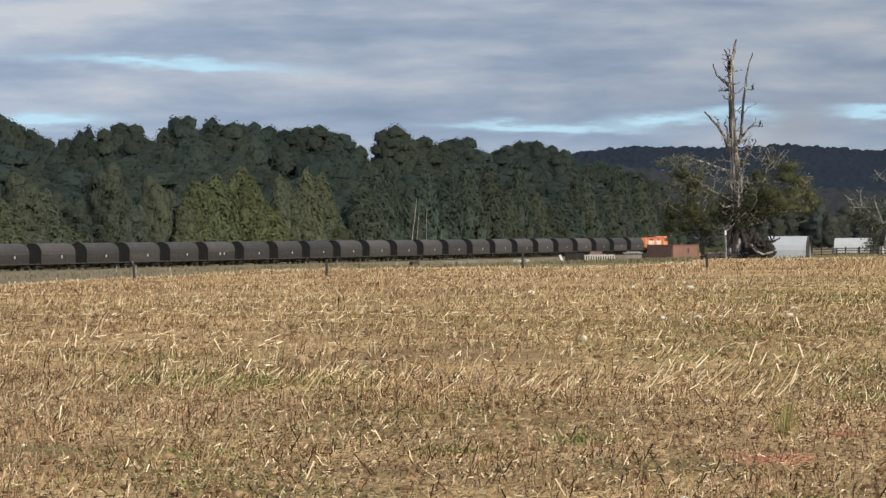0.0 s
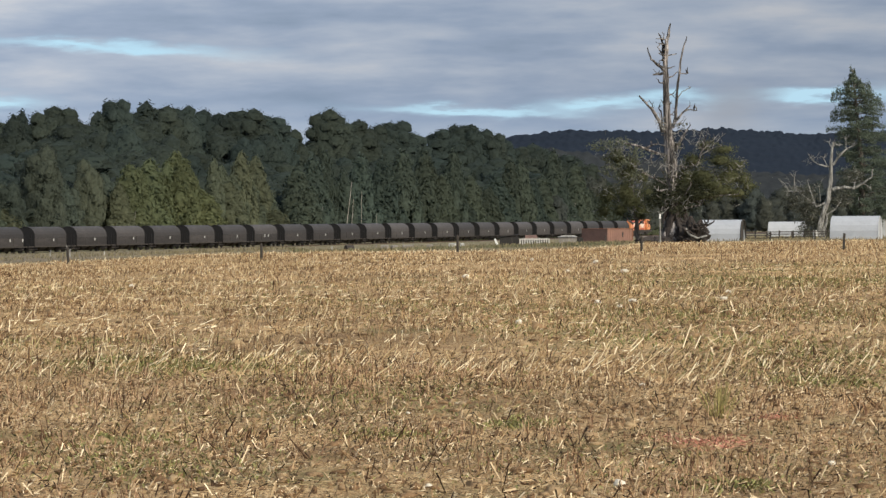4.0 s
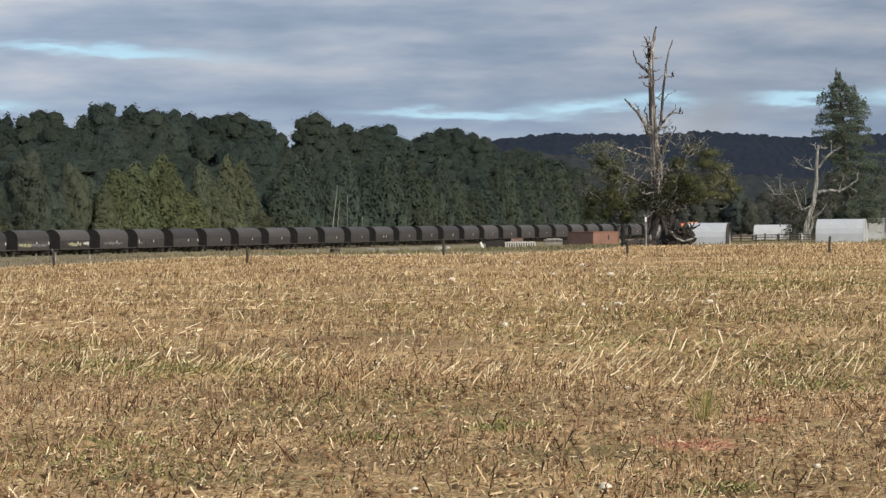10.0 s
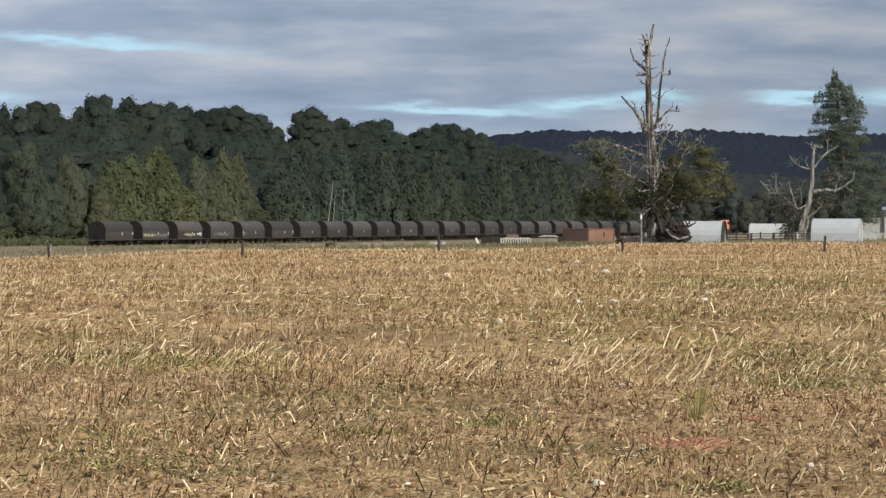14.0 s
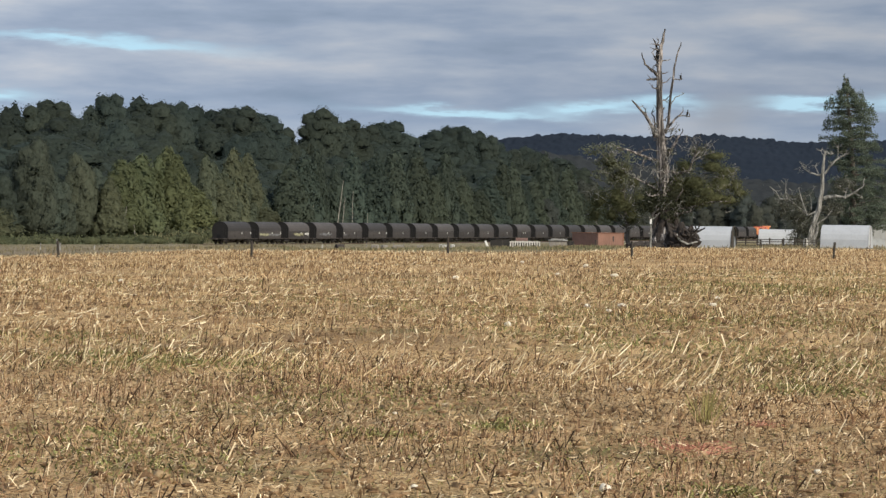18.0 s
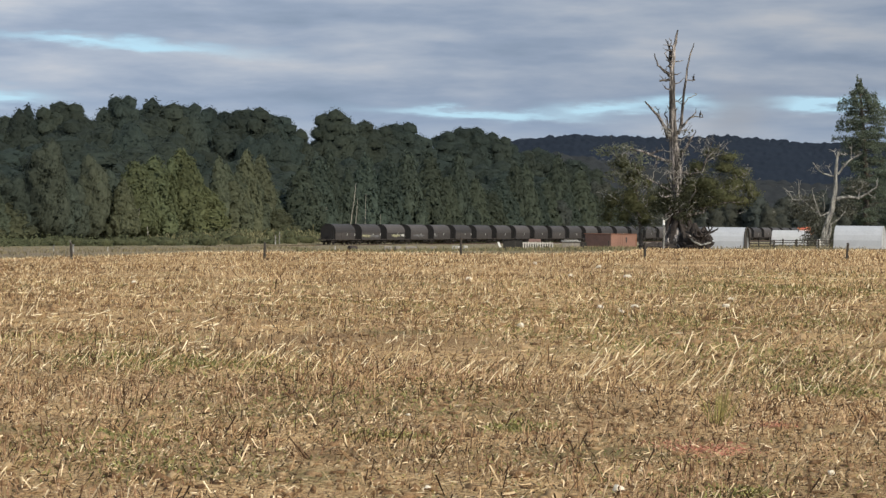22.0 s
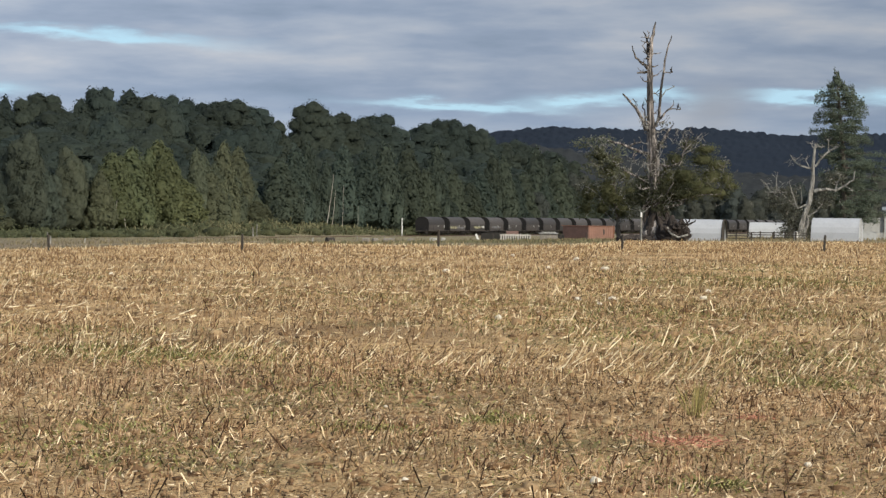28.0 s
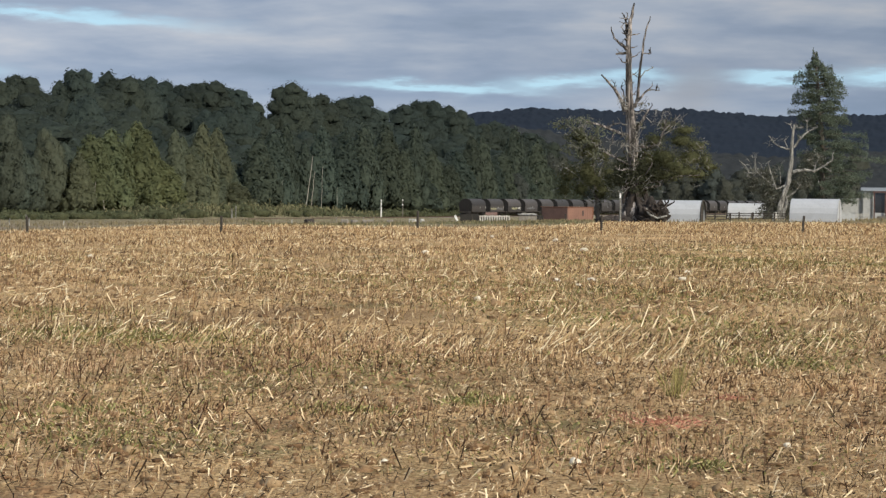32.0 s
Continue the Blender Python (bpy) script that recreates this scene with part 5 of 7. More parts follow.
def build_verge():
    """Rank grass between the field's brow and the huts beside the line."""
    r = np.random.default_rng(23)
    n = 15000
    y = r.uniform(262, 372, n)
    x = y * r.uniform(-0.06, 0.058, n)
    keep = r.random(n) < 0.15 + 1.1 * patchy(x, y * 0.4, 2.2, 14) ** 1.5
    x, y = x[keep], y[keep]
    n = len(x)
    base = np.stack([x, y, ground_z(x, y) - 0.03], 1)
    hh = r.gamma(3, 0.042, n)
    tip = base + np.stack([r.normal(0, 0.35, n) * hh, r.normal(0, 0.3, n) * hh, hh], 1)
    strips(base, tip, r.uniform(0.06, 0.18, n), M["bank_grass"], "verge_grass", "rank olive grass beside low huts", "grass", r)


build_scrub()
build_bank_grass()
build_verge()


# ---- the fence along the field ----
def build_fence():
    random.seed(4)
    bm = bmesh.new()
    tube(bm, [(0, 0, -0.3), (0.01, 0, 0.5), (0.0, 0.01, 1.2), (0, 0, 1.24)], [0.1, 0.095, 0.09, 0.06], 9, 0.12)
    first = part("fence_post", bm, M["post"], None)
    tagged(first, "dark weathered round timber fence post in stubble", "fence post", "fence posts along the field")
    for k, (x, y, dz, lean) in enumerate(((-28.7, 206, 0.0, 3), (-14.4, 205, 0.0, -1), (0.0, 206, 0.0, 1), (13.55, 206, -0.12, 0), (28.4, 206, 0.0, 3.5), (43.5, 207, 0, 0), (-43, 206, 0, 0))):
        m = pose(x, y, gz(x, y) + dz, 0, -lean, k * 50)
        if k == 0:
            first.matrix_basis = m
        else:
            copy_thing(first, m)


build_fence()


# ---- the great dead tree ----
def twigs(bm, centre, spread, n, length):
    """A loose tangle of fine bare twigs."""
    for _ in range(n):
        p = Vector([c + random.gauss(0, q) for c, q in zip(centre, spread)])
        d = Vector((random.uniform(-1, 1), random.uniform(-0.7, 0.2), random.uniform(-0.35, 1))).normalized() * length * random.uniform(0.5, 1.3)
        q = p + d * 0.55 + Vector((random.uniform(-0.1, 0.1), 0, random.uniform(-0.1, 0.1)))
        tube(bm, [p, q, p + d], [0.026, 0.018, 0.008], 4)
        tube(bm, [q, q + d.cross(Vector((0, 1, 0.3))) * random.choice((-0.4, 0.4)) + d * 0.2], [0.016, 0.007], 4)
    return bm


def build_dead_tree():
    random.seed(8)
    ox, oy = 22.5, 294.0
    t = thing("dead_tree", "tall weathered dead tree with broken limbs and epiphytes", "tree", m=pose(ox, oy, gz(ox, oy)))
    k = 0.02475

    def P(cx, cz, dy=0.0):
        return ((cx - 319) * k, dy, (970 - cz) * k)
    bm = bmesh.new()
    pts = finer([P(325, 985), P(326, 930), P(326, 850), P(325, 700), P(312, 560), P(302, 430), P(297, 300), P(295, 200), P(301, 130), P(312, 70), P(319, 38)], 3, 0.05)
    rad = np.interp([p[2] for p in pts], [-0.5, 0.6, 2.5, 6, 10, 13, 17, 20, 22, 23.2], [1.75, 1.25, 0.86, 0.72, 0.55, 0.39, 0.31, 0.24, 0.15, 0.06])
    tube(bm, pts, list(rad), 14, 0.28)
    for kk in range(7):          # root buttresses
        a = kk * 0.9 + 0.3
        limb(bm, [(0.5 * math.cos(a), 0.5 * math.sin(a), 1.7), (1.25 * math.cos(a), 1.1 * math.sin(a), 0.5), (2.3 * math.cos(a), 2.0 * math.sin(a), -0.15)], 0.42, 0.12, 2, 0.05)
    for kk in range(46):         # snapped side twigs
        z = random.uniform(3, 21.5)
        q = min(pts, key=lambda p: abs(p[2] - z))
        a, l = random.uniform(-1.2, 4.3), random.uniform(0.5, 1.3)
        limb(bm, [q, (q[0] + l * 0.6 * math.cos(a), q[1] - abs(l * 0.4 * math.sin(a)), q[2] + 0.15), (q[0] + l * math.cos(a), q[1] - abs(l * 0.5 * math.sin(a)), q[2] + random.uniform(0.0, 0.7))], 0.09, 0.03, 2, 0.06, 5)
    part("trunk", bm, M["dead"], t, "fissured grey-brown dead trunk")
    # the rotten, blackened foot of the trunk
    bm = bmesh.new()
    low = [p for p in pts if p[2] < 5.4]
    tube(bm, low, [1.06 * q * (1.0 if p[2] < 4.6 else 0.93) for p, q in zip(low, rad)], 16, 0.34)
    for kk in range(11):
        a = kk * 0.6 + 0.1
        z = random.uniform(1.0, 4.6)
        limb(bm, [(0.2 + 0.6 * math.cos(a), -abs(0.6 * math.sin(a)), z), (0.25 + 1.1 * math.cos(a), -abs(1.0 * math.sin(a)), z - 0.8), (0.3 + 1.5 * math.cos(a), -abs(1.3 * math.sin(a)), max(0, z - 2.4))], 0.32, 0.12, 3, 0.08, 7, 0.4)
    part("rotten_foot", bm, M["rotten"], t, "blackened rotten foot of the trunk")
    crown_limbs = (
        ((295, 240), (265, 215), (235, 190), (220, 140), 0.20, 0.05, 0.3),
        ((288, 250), (262, 252), (242, 255), 0.15, 0.09, 0.2),
        ((298, 290), (268, 288), 0.10, 0.05, 0.3),
        ((292, 195), (287, 130), (280, 100), (268, 78), 0.17, 0.05, -0.3),
        ((286, 110), (292, 86), 0.07, 0.04, -0.3),
        ((298, 190), (276, 160), (262, 140), 0.11, 0.04, 0.4),
    )
    upper_limbs = (
        ((325, 480), (337, 450), (342, 400), (350, 290), (362, 200), (378, 130), (390, 92), 0.21, 0.05, -0.5),
        ((354, 252), (388, 250), (396, 248), 0.06, 0.04, -0.5),
        ((318, 480), (345, 445), (375, 410), (398, 388), 0.17, 0.05, 0.4),
        ((372, 412), (400, 405), (428, 408), 0.08, 0.04, 0.4),
        ((285, 500), (268, 450), (240, 405), (210, 375), (181, 344), 0.24, 0.07, 0.5),
    )
    middle_limbs = (
        ((240, 405), (238, 380), 0.07, 0.04, 0.5),
        ((283, 480), (279, 415), (268, 395), 0.12, 0.05, -0.4),
        ((346, 360), (368, 325), (402, 312), 0.07, 0.03, -0.5),
        ((346, 358), (330, 345), 0.05, 0.03, -0.5),
        ((305, 600), (255, 588), (205, 568), (165, 553), (120, 545), 0.20, 0.07, 0.6),
        ((206, 568), (235, 555), (260, 549), 0.12, 0.08, 0.7),
    )
    side_limbs = (
        ((235, 590), (232, 610), (234, 635), 0.09, 0.04, 0.7),
        ((330, 600), (352, 545), (378, 500), (400, 470), 0.15, 0.05, 0.3),
        ((352, 545), (370, 530), (372, 505), 0.07, 0.03, 0.4),
        ((330, 640), (380, 650), (425, 640), (448, 575), (466, 512), 0.17, 0.06, 0.8),
        ((445, 585), (480, 545), (500, 528), 0.07, 0.03, 0.8), ((440, 600), (490, 570), (530, 560), 0.07, 0.03, 0.9), ((455, 550), (440, 520), 0.05, 0.03, 0.8), ((470, 560), (505, 548), 0.04, 0.02, 0.8),
        ((302, 725), (245, 695), (180, 662), 0.13, 0.05, 0.6),
        ((300, 700), (280, 670), (276, 655), 0.09, 0.05, 0.5),
    )
    low_limbs = (
        ((330, 750), (355, 700), (375, 690), (360, 670), 0.12, 0.05, 0.6),
        ((312, 738), (285, 744), (260, 748), 0.10, 0.08, 0.9),
        ((335, 835), (390, 820), (440, 808), (455, 785), 0.14, 0.05, 0.7),
        ((338, 790), (372, 770), (400, 720), 0.12, 0.05, 0.9),
        ((400, 800), (520, 770), (600, 765), 0.09, 0.03, 0.6),
        ((320, 770), (300, 800), (270, 835), (290, 825), 0.10, 0.06, 0.8),
    )
    for q in crown_limbs + upper_limbs + middle_limbs + side_limbs + low_limbs:
        xs, (r0, r1, dy) = q[:-3], q[-3:]
        bm = bmesh.new()
        n = len(xs)
        limb(bm, [P(cx, cz, -dy * min(1, 0.3 + i / n) * 1.3) for i, (cx, cz) in enumerate(xs)], r0, r1, 3, 0.05, 7, 0.35)
        # snapped twigs
        for _ in range(2):
            cx, cz = xs[random.randrange(1, n)]
            b = P(cx, cz, -dy)
            limb(bm, [b, (b[0] + random.uniform(-0.5, 0.5), b[1] + random.uniform(-0.5, 0.5), b[2] + random.uniform(0.1, 0.6))], 0.05, 0.02, 2, 0.04, 5)
        part("dead_limb", bm, M["snag"] if 400 < xs[-1][0] and xs[0][1] < 620 else M["dead"], t)
    # crooked bare branches round the trunk
    for kk in range(26):
        z = random.uniform(4.5, 13.5)
        q = min(pts, key=lambda p: abs(p[2] - z))
        sd = random.choice((-1, 1))
        l = random.uniform(0.9, 2.0)
        dx, dy = sd * l, -random.uniform(0.2, 0.9)
        bm = bmesh.new()
        limb(bm, [(q[0] + 0.3 * sd, q[1] - 0.3, z), (q[0] + 0.5 * dx, dy, z + random.uniform(-0.4, 0.3)), (q[0] + 0.8 * dx, dy, z + random.uniform(0.0, 0.7)), (q[0] + dx, dy - 0.2, z + random.uniform(-0.2, 1.2))], random.uniform(0.05, 0.09), 0.02, 3, 0.09, 5, 0.3)
        part("crooked_branch", bm, M["snag"], t)
    # fine bare twigs
    for cx, cz, sx, sz, n, l in ((470, 545, 40, 25, 26, 0.9), (380, 520, 30, 40, 22, 0.7), (540, 740, 45, 30, 12, 0.8), (430, 700, 50, 50, 18, 0.9), (330, 660, 30, 70, 36, 0.7), (230, 640, 40, 30, 18, 0.8), (370, 820, 40, 25, 12, 0.8), (600, 650, 25, 30, 16, 0.7), (310, 800, 25, 30, 20, 0.6)):
        x, y, z = P(cx, cz, -0.9)
        tagged(part("twig_tangle", twigs(bmesh.new(), (x, y, z), (sx * k, 0.6, sz * k), n, l), M["snag"], t), kind="stuff")
    # tufts of perching plants
    r = np.random.default_rng(31)
    lob = [(*P(450, 690, 0.3), 1.7, 1.4, 1.2), (*P(565, 690, 0.2), 1.6, 1.2, 1.1), (*P(410, 620, -0.2), 1.2, 1.0, 0.9), (*P(450, 770, 0.0), 2.0, 1.3, 0.8), (*P(525, 620, 0.4), 1.5, 1.2, 0.9), (*P(600, 760, 0.3), 1.2, 0.9, 0.7), (*P(375, 690, -0.2), 0.9, 0.8, 1.3), (*P(500, 730, 0.1), 1.6, 1.2, 1.0), (*P(630, 700, 0.3), 0.8, 0.8, 0.8), (*P(460, 560, 0.6), 0.9, 0.8, 0.6), (*P(540, 575, 0.5), 1.3, 1.0, 0.6), (*P(590, 640, 0.4), 1.3, 1.0, 0.7), (*P(650, 730, 0.3), 1.0, 0.8, 0.5), (*P(540, 750, 0.0), 1.6, 1.0, 0.6)]
    me = soft_crown("epiphyte_mass", M["epi"], lob, 19000, 0.085, r, 0.0, (0.5, 1.3), 0.3, core=0.58, close=0.2)
    part("epiphyte_mass", me, M["epi"], t, "olive-green perching foliage")
    lob = [(*P(335, 790, -0.6), 1.0, 0.8, 1.3), (*P(350, 720, -0.4), 0.8, 0.7, 1.0), (*P(290, 790, -0.4), 0.9, 0.6, 1.0), (*P(400, 800, 0.0), 1.1, 0.8, 0.8), (*P(270, 720, 0.2), 0.9, 0.7, 0.8), (*P(420, 740, 0.3), 1.0, 0.8, 0.8), (*P(370, 770, -0.2), 1.5, 0.9, 0.9), (*P(310, 760, -0.3), 1.2, 0.8, 0.9), (*P(330, 840, -0.5), 1.0, 0.8, 0.6), (*P(450, 760, -0.2), 1.5, 0.8, 0.6), (*P(385, 730, 0.1), 1.2, 0.8, 1.0), (*P(240, 790, 0.2), 1.0, 0.7, 0.9)]
    v, f = leafage(lob, 760, 12, 0.22, 0.11, r)
    part("dark_foliage", mesh_of("dark_foliage", v, f, M["epi_dark"]), M["epi_dark"], t, "dark green perching foliage")
    lob = [(*P(370, 480, -0.3), 0.8, 0.6, 0.5), (*P(350, 560, -0.5), 0.5, 0.5, 0.6), (*P(480, 560, -0.9), 1.0, 0.6, 0.7), (*P(300, 640, -0.7), 0.5, 0.4, 1.3)]
    v, f = leafage(lob, 34, 8, 0.22, 0.11, r)
    tagged(part("lichen", mesh_of("lichen", v, f, M["epi_grey"]), M["epi_grey"], t, "grey lichen and moss tufts"), kind="stuff")


build_dead_tree()


def build_birds():
    """Two dark water birds perched upright on the dead limbs."""
    dark = material("dark_plumage", shades((0.016, 0.015, 0.016), 0.6, 1.6), scale=9, rough=0.7, bump=0.2)
    for cx, cz, face in ((389, 249, 0.5), (416, 405, -0.7)):
        x, z = 22.5 + (cx - 319) * 0.02475, gz(22.5, 294.0) + (970 - cz) * 0.02475
        b = thing("perched_bird", "dark long-necked bird perched upright on a dead limb", "bird", "birds on the dead tree", pose(x, 294.0 + (0.5 if cz < 300 else -0.5), z, 0, 0, math.degrees(face)))
        bm = bmesh.new()
        tube(bm, [(-0.02, 0, 0.04), (-0.01, 0, 0.14), (0.02, 0, 0.28), (0.05, 0, 0.40), (0.06, 0, 0.46)], [0.05, 0.095, 0.105, 0.07, 0.045], 9)
        part("body", bm, dark, b)
        part("neck", tube(bmesh.new(), [(0.06, 0, 0.44), (0.05, 0, 0.54), (0.08, 0, 0.60), (0.12, 0, 0.61)], [0.042, 0.03, 0.036, 0.02], 7), dark, b)
        part("beak", tube(bmesh.new(), [(0.12, 0, 0.61), (0.21, 0, 0.605)], [0.014, 0.005], 5), M["grey_wood"], b, "slender pale beak")
        part("tail", tube(bmesh.new(), [(-0.03, 0, 0.10), (-0.10, 0, -0.06), (-0.12, 0, -0.16)], [0.05, 0.04, 0.03], 6), dark, b)
        for yy in (-0.035, 0.035):
            part("leg", tube(bmesh.new(), [(0, yy, 0.08), (0.01, yy, -0.01)], [0.014, 0.012], 5), dark, b)


build_birds()


def build_root_heap():
    random.seed(17)
    ox, oy = 24.6, 292.0
    t = thing("root_heap", "dark rotten stump and roots heaped beside a dead tree", "stump", m=pose(ox, oy, gz(ox, oy)))
    bm = bmesh.new()
    bmesh.ops.create_icosphere(bm, subdivisions=4, radius=1.0)
    for v in bm.verts:
        q = v.co.copy()
        v.co = Vector((q.x * 1.4, q.y * 1.1, q.z * 1.35 + 0.75)) * (1 + 0.55 * noise.noise(q * 2.4) + 0.3 * noise.noise(q * 6))
    part("stump", bm, M["rotten"], t)
    for k in range(26):
        a = random.uniform(0, math.pi * 2)
        bm = bmesh.new()
        p = Vector((math.cos(a) * 1.25, -0.95 + random.uniform(-0.4, 0.4), random.uniform(0.2, 2.3)))
        q = p + Vector((random.uniform(-1.0, 1.0), random.uniform(-0.4, 0.3), random.uniform(-0.5, 0.7)))
        limb(bm, [p, (p + q) / 2 + Vector((0, -0.2, random.uniform(-0.3, 0.2))), q], random.uniform(0.07, 0.16), 0.04, 3, 0.08, 6, 0.4)
        part("root", bm, random.choice((M["rotten"], M["dead"], M["rotten"], M["rotten"], M["rotten"])), t)
    bm = bmesh.new()
    limb(bm, [(-0.9, -1.3, 1.5), (-0.5, -1.5, 0.85), (0.3, -1.5, 0.5), (1.3, -1.3, 0.75)], 0.13, 0.09, 4, 0.03)
    part("bleached_root", bm, M["snag"], t, "pale curved root")
    for x, y, w in ((-4.5, -0.5, 1.6), (-3.4, -0.8, 1.2)):
        bm = bmesh.new()
        bmesh.ops.create_icosphere(bm, subdivisions=3, radius=1.0)
        for v in bm.verts:
            q = v.co.copy()
            v.co = Vector((q.x * w, q.y * 0.8, q.z * 0.55 + 0.1)) * (1 + 0.4 * noise.noise(q * 2.4 + Vector((x, 0, 0))))
            v.co += Vector((x, y, 0))
        part("root_clod", bm, M["rotten"], t)


build_root_heap()


def build_pole():
    ox, oy = 20.9, 289.0
    t = thing("leaning_pole", "pale grey pole with a white insulator and crooked arm", "pole", m=pose(ox, oy, gz(ox, oy)))
    bm = bmesh.new()
    limb(bm, [(0, 0, -0.3), (0.02, 0, 1.5), (0.0, 0, 2.9)], 0.11, 0.08, 3, 0.01)
    part("shaft", bm, M["snag"], t)
    part("white_cap", tube(bmesh.new(), [(0, 0, 2.55), (0, 0, 3.05)], [0.1, 0.1], 9), M["white"], t, "white band")
    bm = bmesh.new()
    limb(bm, [(0, 0, 2.9), (0.4, 0, 3.2), (0.95, 0, 3.75)], 0.06, 0.04, 2, 0.03)
    limb(bm, [(0, 0, 3.0), (-0.2, 0, 3.35)], 0.05, 0.03, 2, 0.02)
    part("arm", bm, M["snag"], t)


build_pole()


def build_side_tree():
    """The ragged living tree behind the dead one."""
    random.seed(23)
    r = np.random.default_rng(23)
    ox, oy = 19.2, 303.0
    t = thing("lichened_tree", "ragged olive tree hung with grey lichen, beside a dead tree", "tree", m=pose(ox, oy, gz(ox, oy)))
    bm = bmesh.new()
    limb(bm, [(0.3, 0, -0.2), (0.2, 0, 2.5), (-0.2, 0, 5.5), (-0.5, 0, 9.5)], 0.3, 0.08, 4, 0.1)
    part("trunk", bm, M["bark"], t)
    for x, z in ((-3, 10.5), (-3.4, 6.0), (1.6, 8), (2.2, 5.2), (-1.8, 11.2), (-2.6, 4), (1.5, 3)):
        bm = bmesh.new()
        limb(bm, [(-0.1 + 0.02 * x, 0, z * 0.55), (x * 0.5, random.uniform(-0.6, 0.6), z * 0.8), (x, random.uniform(-1, 1), z)], 0.12, 0.03, 3, 0.15)
        part("limb", bm, M["snag"], t)
    for x, z, sx, sz, n in ((-2.0, 10.2, 1.4, 0.6, 34), (-1.0, 7.5, 1.2, 1.0, 26), (1.0, 6.5, 0.9, 1.0, 20), (-2.8, 5.0, 0.9, 1.0, 20), (0.5, 3.0, 1.2, 1.0, 20)):
        tagged(part("twig_tangle", twigs(bmesh.new(), (x, -0.9, z), (sx, 0.5, sz), n, 0.8), M["snag"], t), kind="stuff")
    lob = [(-1.0, 0, 5.6, 1.6, 1.5, 1.5), (-0.9, 0, 7.6, 1.1, 1.0, 1.0), (-3.0, 0, 5.2, 1.2, 1.2, 1.3), (0.6, 0, 3.4, 1.2, 1.1, 1.2), (-1.6, 0, 3.6, 1.1, 1.0, 0.9), (1.5, 0, 5.3, 1.2, 1.0, 1.0), (-3.4, 0, 3.6, 0.9, 0.9, 0.9), (-1.8, 0, 9.3, 1.3, 1.0, 0.8), (-0.2, 0, 8.6, 0.9, 0.8, 0.8), (0.9, 0, 7.2, 0.8, 0.8, 0.8), (-0.2, 0, 4.6, 1.5, 1.2, 1.1)]
    me = soft_crown("foliage", M["epi"], lob, 14000, 0.085, r, 0.0, (0.45, 1.35), 0.3, core=0.52, close=0.2)
    part("foliage", me, M["epi"], t, "olive foliage")
    lob = [(-1.4, 0, 9.2, 1.7, 1.0, 1.1), (-3.2, 0, 10.6, 1.5, 0.9, 0.6), (-2.4, 0, 8.0, 1.2, 0.8, 0.9), (-0.4, 0, 7.3, 1.0, 0.8, 1.0), (0.6, 0, 10.0, 1.0, 0.8, 0.5), (-1.2, 0, 11.0, 1.0, 0.7, 0.5)]
    v, f = leafage(lob, 190, 11, 0.28, 0.13, r)
    part("lichen", mesh_of("lichen", v, f, M["epi_grey"]), M["epi_grey"], t, "grey lichen")


build_side_tree()


